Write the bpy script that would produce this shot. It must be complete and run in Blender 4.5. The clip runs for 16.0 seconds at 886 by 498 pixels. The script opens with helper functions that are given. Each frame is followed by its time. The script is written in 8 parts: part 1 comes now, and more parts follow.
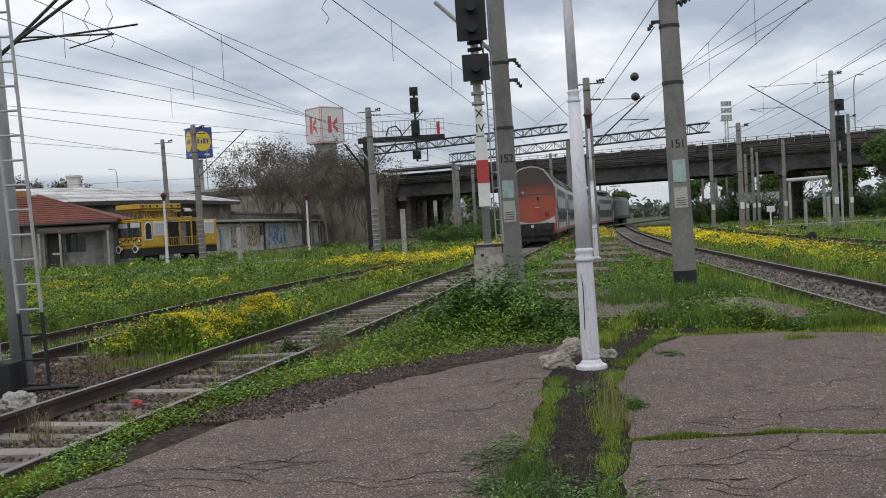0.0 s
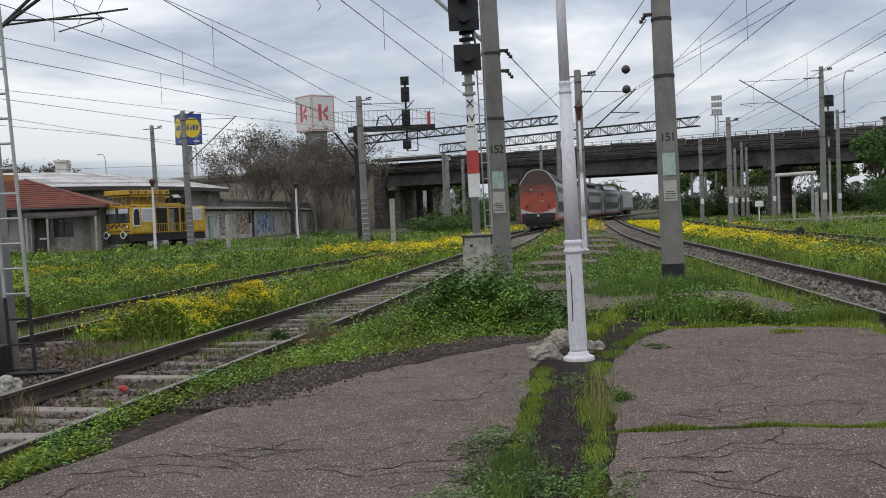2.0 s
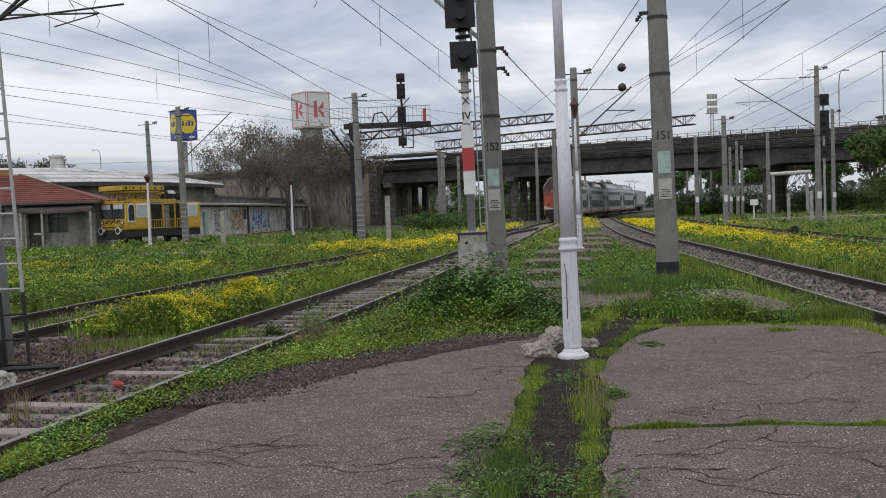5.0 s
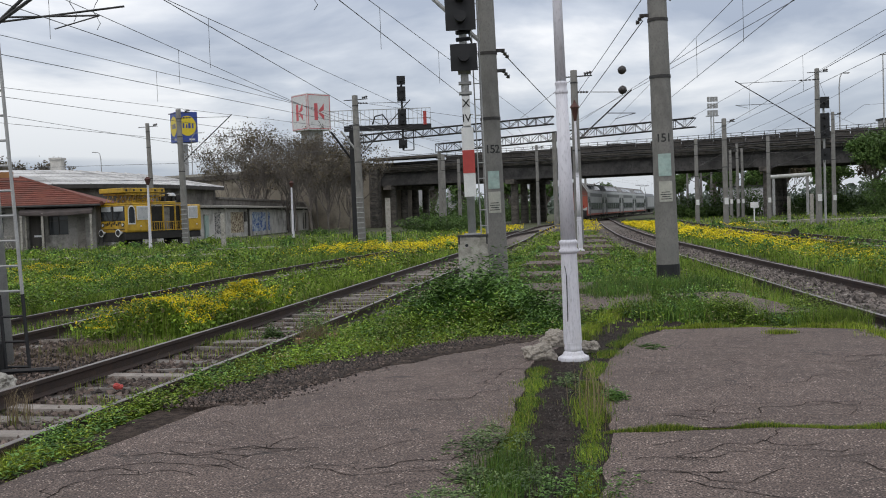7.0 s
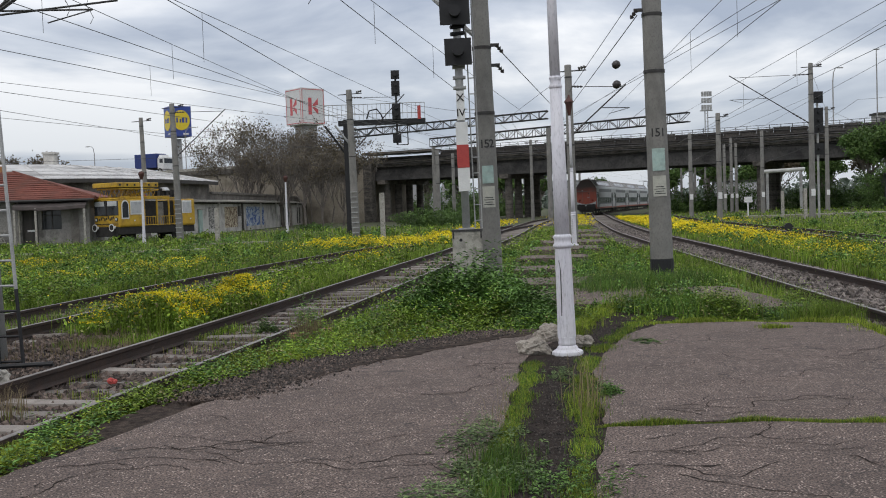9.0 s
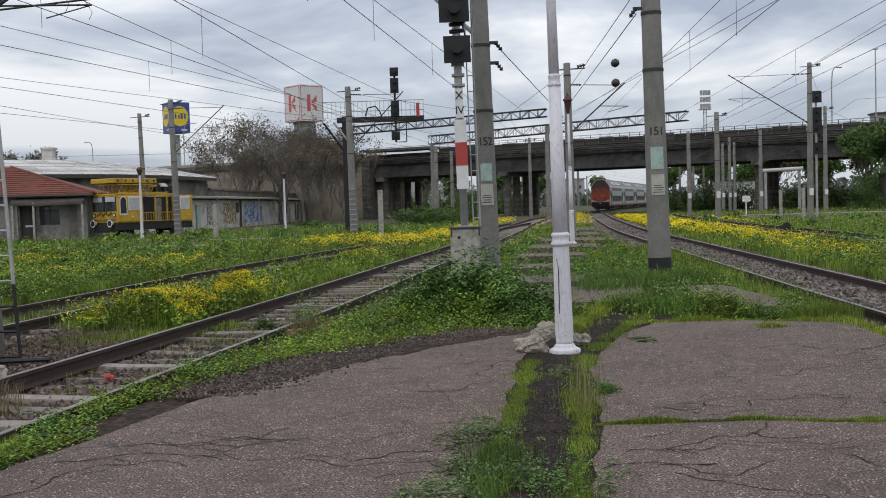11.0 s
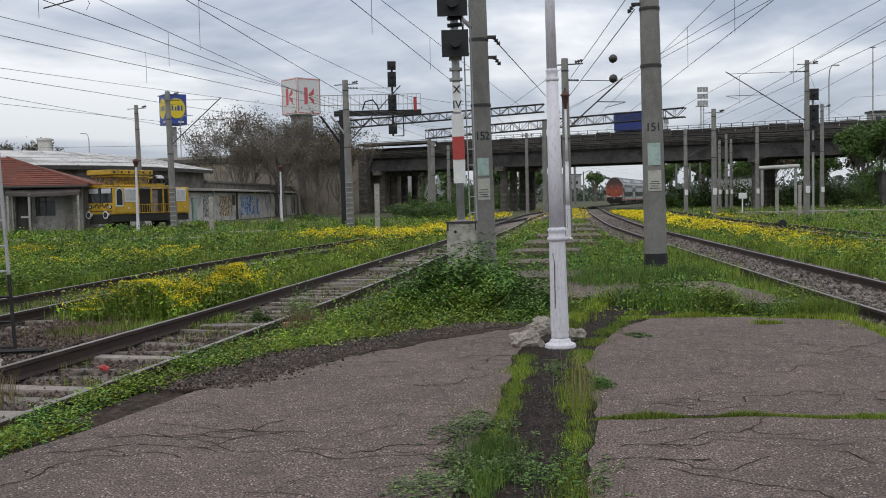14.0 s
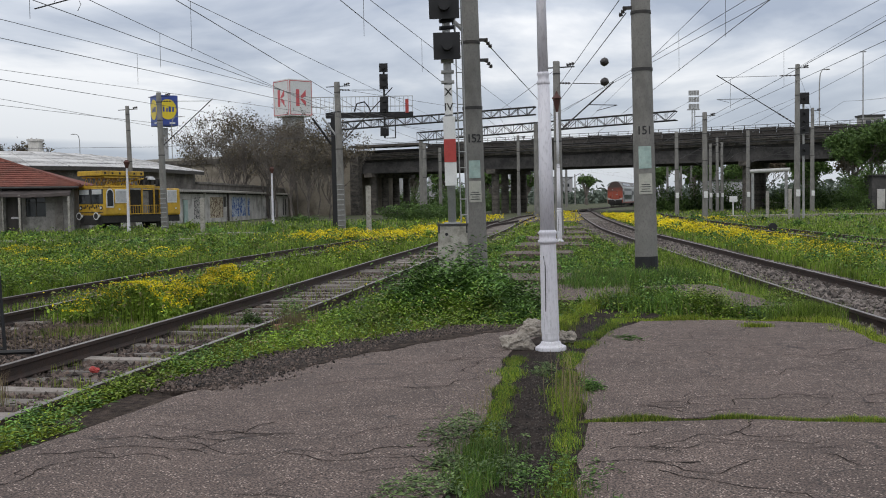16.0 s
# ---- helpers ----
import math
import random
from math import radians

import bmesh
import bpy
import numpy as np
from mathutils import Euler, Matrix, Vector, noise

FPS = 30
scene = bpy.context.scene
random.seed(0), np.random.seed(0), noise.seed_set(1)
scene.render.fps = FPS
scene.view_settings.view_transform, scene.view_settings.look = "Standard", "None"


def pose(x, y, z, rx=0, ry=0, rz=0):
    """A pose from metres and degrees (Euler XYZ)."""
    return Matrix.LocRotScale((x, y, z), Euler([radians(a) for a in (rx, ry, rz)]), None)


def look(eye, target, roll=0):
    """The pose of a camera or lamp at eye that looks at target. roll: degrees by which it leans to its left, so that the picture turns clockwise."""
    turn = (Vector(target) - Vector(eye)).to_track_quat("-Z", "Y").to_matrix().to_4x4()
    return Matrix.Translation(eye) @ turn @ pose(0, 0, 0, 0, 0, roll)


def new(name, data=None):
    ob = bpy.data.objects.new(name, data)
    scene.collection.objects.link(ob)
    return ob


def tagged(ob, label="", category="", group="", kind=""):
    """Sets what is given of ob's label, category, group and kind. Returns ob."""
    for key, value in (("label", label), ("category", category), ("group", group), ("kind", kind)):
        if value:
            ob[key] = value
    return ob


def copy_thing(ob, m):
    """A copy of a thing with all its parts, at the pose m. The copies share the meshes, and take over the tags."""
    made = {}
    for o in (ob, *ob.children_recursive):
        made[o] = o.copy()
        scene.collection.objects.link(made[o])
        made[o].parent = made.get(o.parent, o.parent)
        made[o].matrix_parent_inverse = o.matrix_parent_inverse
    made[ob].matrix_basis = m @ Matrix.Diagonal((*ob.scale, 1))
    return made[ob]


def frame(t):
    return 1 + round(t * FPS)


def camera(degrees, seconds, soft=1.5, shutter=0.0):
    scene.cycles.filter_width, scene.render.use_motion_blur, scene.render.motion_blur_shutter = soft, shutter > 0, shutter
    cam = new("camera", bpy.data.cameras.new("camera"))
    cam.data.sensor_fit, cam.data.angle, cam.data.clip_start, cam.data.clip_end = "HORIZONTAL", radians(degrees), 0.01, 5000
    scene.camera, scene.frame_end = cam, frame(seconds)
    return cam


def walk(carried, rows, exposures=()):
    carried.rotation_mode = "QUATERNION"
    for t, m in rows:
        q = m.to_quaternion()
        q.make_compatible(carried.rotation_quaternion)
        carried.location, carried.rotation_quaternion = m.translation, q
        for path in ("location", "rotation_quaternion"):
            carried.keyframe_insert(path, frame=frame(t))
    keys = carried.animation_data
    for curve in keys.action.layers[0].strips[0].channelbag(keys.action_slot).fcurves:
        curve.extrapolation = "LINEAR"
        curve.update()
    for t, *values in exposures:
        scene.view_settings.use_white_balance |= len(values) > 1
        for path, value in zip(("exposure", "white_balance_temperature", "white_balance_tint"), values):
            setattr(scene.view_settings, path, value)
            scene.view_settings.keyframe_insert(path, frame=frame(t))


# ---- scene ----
cam = camera(47.06, 16.0, soft=1.0)
PATH = [
    (0, (0.003, 0.004, 1.563), (-0.056, 2.003, 1.513), -3.1),
    (0.5, (0.006, 0.003, 1.561), (-0.047, 2.001, 1.507), -3.1),
    (1, (0.004, 0.009, 1.56), (-0.041, 2.008, 1.503), -2.9),
    (1.5, (0.004, 0.008, 1.556), (-0.036, 2.007, 1.491), -2.5),
    (2, (0.001, 0.012, 1.558), (-0.037, 2.01, 1.488), -2.3),
    (2.5, (-0.001, 0.003, 1.559), (-0.038, 2.001, 1.489), -2.2),
    (3, (0.005, 0.006, 1.556), (-0.034, 2.005, 1.484), -2.2),
    (3.5, (0.002, 0.014, 1.56), (-0.035, 2.012, 1.485), -2.1),
    (4, (-0.002, 0.001, 1.558), (-0.034, 2.0, 1.481), -2.1),
    (6.5, (0.002, 0.007, 1.556), (-0.025, 2.006, 1.484), -2.0),
    (7, (0.0, 0.012, 1.555), (-0.029, 2.01, 1.484), -2.0),
    (7.5, (0.0, 0.002, 1.557), (-0.023, 2.001, 1.48), -2.0),
    (8, (0.002, 0.005, 1.558), (-0.018, 2.003, 1.477), -2.0),
    (8.5, (0.0, 0.0, 1.558), (-0.02, 1.998, 1.476), -2.0),
    (9, (0.0, 0.006, 1.555), (-0.018, 2.004, 1.473), -2.0),
    (11.5, (0.001, 0.004, 1.555), (-0.011, 2.002, 1.466), -1.6),
    (12, (0.001, 0.009, 1.554), (-0.008, 2.007, 1.463), -1.5),
    (12.5, (-0.003, 0.004, 1.556), (-0.012, 2.002, 1.463), -1.4),
    (13, (-0.002, 0.009, 1.554), (-0.013, 2.007, 1.46), -1.3),
    (13.5, (0.001, 0.012, 1.553), (-0.009, 2.01, 1.459), -1.2),
    (14, (-0.001, 0.008, 1.549), (-0.008, 2.006, 1.451), -1.2),
    (14.5, (0.0, 0.0, 1.552), (0.0, 1.997, 1.453), -1.2),
    (15, (0.001, -0.005, 1.552), (0.009, 1.993, 1.456), -1.1),
    (15.5, (0.002, 0.001, 1.549), (0.014, 1.999, 1.456), -1.1),
    (16, (0.003, -0.008, 1.552), (0.013, 1.99, 1.458), -1.0),
]
walk(cam, [(t, look(e, a, r)) for t, e, a, r in PATH])

# ---- light ----
world = bpy.data.worlds.new("overcast_sky")
scene.world = world
world.use_nodes = True
wn, wl = world.node_tree.nodes, world.node_tree.links
wn.clear()
w_out, w_bg = wn.new("ShaderNodeOutputWorld"), wn.new("ShaderNodeBackground")
w_sky = wn.new("ShaderNodeTexSky")
w_sky.sky_type, w_sky.sun_disc = "NISHITA", False
w_sky.sun_elevation, w_sky.sun_rotation = radians(48), radians(200)
w_co, w_map = wn.new("ShaderNodeTexCoord"), wn.new("ShaderNodeMapping")
w_map.inputs["Scale"].default_value = (1.0, 1.0, 3.2)
w_map.inputs["Location"].default_value = (0.35, 0.1, 0.2)
w_n1 = wn.new("ShaderNodeTexNoise")
w_n1.inputs["Scale"].default_value, w_n1.inputs["Detail"].default_value = 3.2, 7.0
w_n1.inputs["Roughness"].default_value, w_n1.inputs["Distortion"].default_value = 0.52, 0.35
w_rp = wn.new("ShaderNodeValToRGB")
w_rp.color_ramp.elements[0].position, w_rp.color_ramp.elements[0].color = 0.38, (0.47, 0.53, 0.65, 1)
w_rp.color_ramp.elements[1].position, w_rp.color_ramp.elements[1].color = 0.61, (1.22, 1.22, 1.23, 1)
w_mid = w_rp.color_ramp.elements.new(0.5)
w_mid.color = (0.76, 0.81, 0.90, 1)
w_dim = wn.new("ShaderNodeMix")
w_dim.data_type, w_dim.blend_type = "RGBA", "ADD"
w_dim.inputs[0].default_value = 0.015
wl.new(w_co.outputs["Generated"], w_map.inputs["Vector"])
wl.new(w_map.outputs[0], w_n1.inputs["Vector"])
wl.new(w_n1.outputs["Fac"], w_rp.inputs["Fac"])
wl.new(w_rp.outputs["Color"], w_dim.inputs[6])
wl.new(w_sky.outputs["Color"], w_dim.inputs[7])
w_sep, w_el, w_grad = wn.new("ShaderNodeSeparateXYZ"), wn.new("ShaderNodeMapRange"), wn.new("ShaderNodeMix")
w_el.inputs[1].default_value, w_el.inputs[2].default_value = 0.02, 0.26
w_grad.data_type, w_grad.blend_type = "RGBA", "MULTIPLY"
w_grad.inputs[0].default_value = 1.0
w_tone = wn.new("ShaderNodeValToRGB")
w_tone.color_ramp.elements[0].color, w_tone.color_ramp.elements[1].color = (0.60, 0.635, 0.68, 1), (1.2, 1.18, 1.16, 1)
wl.new(w_co.outputs["Generated"], w_sep.inputs[0])
wl.new(w_sep.outputs["Z"], w_el.inputs[0])
wl.new(w_el.outputs[0], w_tone.inputs["Fac"])
wl.new(w_dim.outputs[2], w_grad.inputs[6])
wl.new(w_tone.outputs[0], w_grad.inputs[7])
wl.new(w_grad.outputs[2], w_bg.inputs["Color"])
w_bg.inputs["Strength"].default_value = 0.82
wl.new(w_bg.outputs[0], w_out.inputs[0])

sun = new("sun", bpy.data.lights.new("sun", "SUN"))
sun.data.energy, sun.data.angle, sun.data.color = 0.6, radians(25), (1.0, 0.96, 0.9)
sun.matrix_world = look((-20, -40, 60), (0, 0, 0))
scene.view_settings.exposure = 0.0


# ---- mesh and material helpers ----
class Build:
    """Gathers corners and faces for one mesh."""

    def __init__(self):
        self.v, self.f = [], []

    def add(self, vs, fs):
        n = len(self.v)
        self.v += [tuple(p) for p in vs]
        self.f += [tuple(i + n for i in q) for q in fs]
        return self

    def box(self, c, s, rz=0.0, taper=1.0, m=None):
        x, y, z = s[0] / 2, s[1] / 2, s[2] / 2
        pts = [Vector((a * x * k, b * y * k, d * z)) for d, k in ((-1, 1.0), (1, taper)) for a, b in ((-1, -1), (1, -1), (1, 1), (-1, 1))]
        turn = m or Matrix.Rotation(radians(rz), 3, "Z")
        return self.add([turn @ p + Vector(c) for p in pts],
                        [(3, 2, 1, 0), (4, 5, 6, 7), (0, 1, 5, 4), (1, 2, 6, 5), (2, 3, 7, 6), (3, 0, 4, 7)])

    def tube(self, pts, r, n=6, r1=None, caps=True):
        pts = [Vector(p) for p in pts]
        vs, fs = [], []
        last = len(pts) - 1
        for i, p in enumerate(pts):
            d = (pts[min(i + 1, last)] - pts[max(i - 1, 0)]).normalized()
            a = d.orthogonal().normalized() if abs(d.z) < 0.999 else Vector((1, 0, 0))
            if abs(d.z) < 0.999:
                a = d.cross(Vector((0, 0, 1))).normalized()
            b = d.cross(a)
            rad = r if r1 is None else r + (r1 - r) * i / last
            vs += [p + (a * math.cos(2 * math.pi * k / n) + b * math.sin(2 * math.pi * k / n)) * rad for k in range(n)]
        for i in range(last):
            fs += [(i * n + k, i * n + (k + 1) % n, (i + 1) * n + (k + 1) % n, (i + 1) * n + k) for k in range(n)]
        if caps:
            fs += [tuple(range(n))[::-1], tuple(last * n + k for k in range(n))]
        return self.add(vs, fs)

    def lathe(self, rings, n=16, c=(0, 0, 0)):
        """rings: (radius, height) from the bottom up."""
        vs = [(c[0] + r * math.cos(2 * math.pi * k / n), c[1] + r * math.sin(2 * math.pi * k / n), c[2] + z) for r, z in rings for k in range(n)]
        fs = [(i * n + k, i * n + (k + 1) % n, (i + 1) * n + (k + 1) % n, (i + 1) * n + k) for i in range(len(rings) - 1) for k in range(n)]
        fs += [tuple(range(n))[::-1], tuple((len(rings) - 1) * n + k for k in range(n))]
        return self.add(vs, fs)

    def sweep(self, profile, stations, closed=True):
        """profile (across, up) carried along stations (x, y, z, heading as a unit vector (hx, hy))."""
        n, vs, fs = len(profile), [], []
        for x, y, z, hx, hy in stations:
            vs += [(x + hy * a, y - hx * a, z + u) for a, u in profile]
        m = n if closed else n - 1
        for i in range(len(stations) - 1):
            fs += [(i * n + k, i * n + (k + 1) % n, (i + 1) * n + (k + 1) % n, (i + 1) * n + k) for k in range(m)]
        if closed:
            fs += [tuple(range(n)), tuple((len(stations) - 1) * n + k for k in range(n))[::-1]]
        return self.add(vs, fs)

    def slab(self, outline, z0, z1):
        n = len(outline)
        return self.add([(x, y, z0) for x, y in outline] + [(x, y, z1) for x, y in outline],
                        [tuple(range(n))[::-1], tuple(range(n, 2 * n))] + [(k, (k + 1) % n, n + (k + 1) % n, n + k) for k in range(n)])

    def mesh(self, name, mat, smooth=False):
        me = bpy.data.meshes.new(name)
        me.from_pydata(self.v, [], self.f)
        me.validate()
        if mat:
            me.materials.append(mat)
        if smooth:
            me.shade_smooth()
        bm = bmesh.new()
        bm.from_mesh(me)
        bmesh.ops.recalc_face_normals(bm, faces=bm.faces)
        bm.to_mesh(me)
        bm.free()
        return me


def part(name, b, mat, parent=None, label="", smooth=False, bevel=0.0, at=None):
    ob = new(name, b.mesh(name, mat, smooth))
    if parent is not None:
        ob.parent = parent
    if at is not None:
        ob.matrix_basis = at
    if label:
        ob["label"] = label
    if bevel:
        mod = ob.modifiers.new("bevel", "BEVEL")
        mod.width, mod.segments, mod.limit_method = bevel, 2, "ANGLE"
    return ob


def thing(name, label, category, m=None, group="", kind=""):
    ob = new(name)
    ob.empty_display_size = 0.2
    if m is not None:
        ob.matrix_basis = m
    return tagged(ob, label, category, group, kind)


def surf(name, c1, c2, scale=3.0, rough=0.8, metal=0.0, dirt=None, dscale=0.7, damt=0.5, fine=70.0, bump=0.25, bdist=0.01, vary=0.0, streak=1.0, spec=0.5, island=0.0):
    m = bpy.data.materials.new(name)
    m.use_nodes = True
    n, l = m.node_tree.nodes, m.node_tree.links
    p = n["Principled BSDF"]
    co = n.new("ShaderNodeTexCoord")
    mp = n.new("ShaderNodeMapping")
    mp.inputs["Scale"].default_value = (1, 1, 1 / streak)
    l.new(co.outputs["Object"], mp.inputs["Vector"])

    def noise_at(s, detail):
        t = n.new("ShaderNodeTexNoise")
        t.inputs["Scale"].default_value, t.inputs["Detail"].default_value = s, detail
        t.inputs["Roughness"].default_value = 0.62
        l.new(mp.outputs[0], t.inputs["Vector"])
        return t

    def ramp(src, a, b):
        r = n.new("ShaderNodeMapRange")
        r.inputs[1].default_value, r.inputs[2].default_value = a, b
        l.new(src, r.inputs[0])
        return r.outputs[0]

    def mix(fac, a, b, kind="MIX"):
        x = n.new("ShaderNodeMix")
        x.data_type, x.blend_type = "RGBA", kind
        for sock, val in ((x.inputs[0], fac), (x.inputs[6], a), (x.inputs[7], b)):
            if hasattr(val, "is_linked") or hasattr(val, "links"):
                l.new(val, sock)
            elif isinstance(val, (int, float)):
                sock.default_value = val
            else:
                sock.default_value = (*val, 1)
        return x.outputs[2]

    n1, n2, n3 = noise_at(scale, 6), noise_at(fine, 4), noise_at(dscale, 5)
    col = mix(ramp(n1.outputs["Fac"], 0.35, 0.65), c1, c2)
    dark = tuple(v * 0.62 for v in c1)
    col = mix(ramp(n2.outputs["Fac"], 0.5, 0.8), col, dark)
    if dirt:
        f = n.new("ShaderNodeMath")
        f.operation = "MULTIPLY"
        f.inputs[1].default_value = damt
        l.new(ramp(n3.outputs["Fac"], 0.48, 0.68), f.inputs[0])
        col = mix(f.outputs[0], col, dirt)
    if island:
        gi, hv, ri = n.new("ShaderNodeNewGeometry"), n.new("ShaderNodeHueSaturation"), n.new("ShaderNodeMapRange")
        ri.inputs[3].default_value, ri.inputs[4].default_value = 1 - island, 1 + island
        l.new(gi.outputs["Random Per Island"], ri.inputs[0])
        l.new(ri.outputs[0], hv.inputs["Value"])
        l.new(col, hv.inputs["Color"])
        col = hv.outputs["Color"]
    if vary:
        oi, hsv = n.new("ShaderNodeObjectInfo"), n.new("ShaderNodeHueSaturation")
        r = n.new("ShaderNodeMapRange")
        r.inputs[3].default_value, r.inputs[4].default_value = 1 - vary, 1 + vary
        l.new(oi.outputs["Random"], r.inputs[0])
        l.new(r.outputs[0], hsv.inputs["Value"])
        l.new(col, hsv.inputs["Color"])
        col = hsv.outputs["Color"]
    l.new(col, p.inputs["Base Color"])
    rr = n.new("ShaderNodeMapRange")
    rr.inputs[3].default_value, rr.inputs[4].default_value = max(0.03, rough - 0.12), min(1, rough + 0.12)
    l.new(n1.outputs["Fac"], rr.inputs[0])
    l.new(rr.outputs[0], p.inputs["Roughness"])
    p.inputs["Metallic"].default_value = metal
    p.inputs["Specular IOR Level"].default_value = spec
    if bump:
        b = n.new("ShaderNodeBump")
        b.inputs["Strength"].default_value, b.inputs["Distance"].default_value = bump, bdist
        l.new(n2.outputs["Fac"], b.inputs["Height"])
        l.new(b.outputs[0], p.inputs["Normal"])
    return m


def leafy(name, c1, c2, dead=None, through_amt=0.1):
    """Foliage whose colour varies from piece to piece."""
    m = bpy.data.materials.new(name)
    m.use_nodes = True
    n, l = m.node_tree.nodes, m.node_tree.links
    p = n["Principled BSDF"]
    g, r = n.new("ShaderNodeNewGeometry"), n.new("ShaderNodeValToRGB")
    r.color_ramp.elements[0].color, r.color_ramp.elements[1].color = (*c1, 1), (*c2, 1)
    r.color_ramp.elements[1].position = 0.9 if dead else 1.0
    if dead:
        r.color_ramp.elements.new(0.97).color = (*dead, 1)
    l.new(g.outputs["Random Per Island"], r.inputs["Fac"])
    co, big, hs, mr = n.new("ShaderNodeTexCoord"), n.new("ShaderNodeTexNoise"), n.new("ShaderNodeHueSaturation"), n.new("ShaderNodeMapRange")
    big.inputs["Scale"].default_value, big.inputs["Detail"].default_value = 0.9, 6
    l.new(co.outputs["Object"], big.inputs["Vector"])
    mr.inputs[1].default_value, mr.inputs[2].default_value, mr.inputs[3].default_value, mr.inputs[4].default_value = 0.34, 0.66, 0.55, 1.4
    l.new(big.outputs["Fac"], mr.inputs[0])
    l.new(mr.outputs[0], hs.inputs["Value"])
    l.new(r.outputs[0], hs.inputs["Color"])
    l.new(hs.outputs[0], p.inputs["Base Color"])
    p.inputs["Roughness"].default_value = 0.6
    p.inputs["Specular IOR Level"].default_value = 0.25
    t, mx = n.new("ShaderNodeBsdfTranslucent"), n.new("ShaderNodeMixShader")
    l.new(hs.outputs[0], t.inputs["Color"])
    mx.inputs[0].default_value = through_amt
    l.new(p.outputs[0], mx.inputs[1])
    l.new(t.outputs[0], mx.inputs[2])
    l.new(mx.outputs[0], n["Material Output"].inputs["Surface"])
    return m


# ---- materials ----
ASPHALT = surf("worn_asphalt", (0.15, 0.108, 0.09), (0.215, 0.158, 0.133), 2.2, 0.95, dirt=(0.095, 0.068, 0.057), dscale=0.6, damt=0.6, fine=95, bump=0.6, bdist=0.008)
GROUND = surf("soil_and_thatch", (0.045, 0.06, 0.02), (0.075, 0.08, 0.03), 1.2, 1.0, dirt=(0.10, 0.085, 0.06), dscale=0.25, damt=0.7, fine=30, bump=0.8, bdist=0.04)
SOIL = surf("dark_soil", (0.026, 0.02, 0.017), (0.045, 0.035, 0.03), 6, 1.0, spec=0.1, dirt=(0.07, 0.055, 0.045), dscale=3, damt=0.4, fine=60, bump=0.9, bdist=0.02)
BALLAST = surf("ballast_bed", (0.035, 0.029, 0.025), (0.07, 0.057, 0.05), 9, 1.0, dirt=(0.04, 0.034, 0.03), dscale=1.6, damt=0.7, fine=26, bump=1.0, bdist=0.05)
STONE = surf("ballast_stone", (0.12, 0.10, 0.088), (0.22, 0.19, 0.17), 8, 0.95, dirt=(0.06, 0.05, 0.045), dscale=4, damt=0.6, island=0.75)
BROWNSTONE = surf("brown_ballast_stone", (0.09, 0.065, 0.052), (0.17, 0.13, 0.11), 8, 0.95, dirt=(0.04, 0.03, 0.026), dscale=4, damt=0.6, island=0.8)
CRUMB = surf("crumbled_asphalt_and_soil", (0.035, 0.027, 0.023), (0.12, 0.092, 0.076), 14, 1.0, spec=0.1, dirt=(0.03, 0.024, 0.02), dscale=3, damt=0.7, fine=55, bump=1.0, bdist=0.03)
GRIT = surf("dark_grit", (0.04, 0.033, 0.03), (0.075, 0.062, 0.055), 8, 0.95, dirt=(0.025, 0.02, 0.018), dscale=4, damt=0.6, island=0.9)
RUST = surf("rusty_rail_side", (0.035, 0.024, 0.02), (0.06, 0.036, 0.026), 8, 0.85, dirt=(0.025, 0.02, 0.018), dscale=3, fine=80, bump=0.4)
RAILTOP = surf("worn_rail_top", (0.17, 0.145, 0.13), (0.26, 0.235, 0.22), 4, 0.45, 0.3, dirt=(0.09, 0.065, 0.05), dscale=1.4, damt=0.7, bump=0.05)
SLEEPER = surf("weathered_concrete_sleeper", (0.21, 0.185, 0.165), (0.29, 0.26, 0.23), 5, 0.95, dirt=(0.10, 0.08, 0.065), dscale=3, damt=0.7, vary=0.35, bump=0.5)
CONCRETE = surf("grey_pole_concrete", (0.20, 0.195, 0.18), (0.26, 0.25, 0.23), 2.5, 0.95, dirt=(0.13, 0.125, 0.115), dscale=2.2, damt=0.7, fine=38, streak=1.6, bump=0.6)
PALECONC = surf("pale_concrete", (0.33, 0.31, 0.275), (0.45, 0.43, 0.38), 7, 0.95, dirt=(0.15, 0.145, 0.12), dscale=6, damt=0.85, fine=60, bump=0.5)
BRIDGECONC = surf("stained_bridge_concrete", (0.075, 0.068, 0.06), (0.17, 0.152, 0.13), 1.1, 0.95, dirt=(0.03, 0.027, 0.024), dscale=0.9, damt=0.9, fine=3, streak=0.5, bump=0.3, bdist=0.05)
# a darker mottled tone than the deck concrete, for girders and kiosk
BRIDGEDARK = surf("dark_mottled_concrete", (0.045, 0.043, 0.042), (0.095, 0.09, 0.085), 0.7, 0.95, dirt=(0.02, 0.02, 0.02), dscale=0.5, damt=0.9, fine=4, bump=0.3, bdist=0.04)
WHITEPAINT = surf("chipped_white_paint", (0.66, 0.65, 0.70), (0.75, 0.74, 0.78), 4, 0.55, dirt=(0.45, 0.43, 0.42), dscale=3.0, damt=0.35, fine=60, streak=4, bump=0.1)
REDPAINT = surf("red_band_paint", (0.42, 0.05, 0.045), (0.5, 0.075, 0.06), 5, 0.6, dirt=(0.28, 0.05, 0.045), damt=0.5)
BROWNLAMP = surf("brown_lantern_metal", (0.075, 0.03, 0.024), (0.11, 0.045, 0.035), 6, 0.6, 0.2)
BLACKMETAL = surf("matt_black_metal", (0.012, 0.012, 0.013), (0.022, 0.022, 0.024), 5, 0.6, 0.1, bump=0.1)
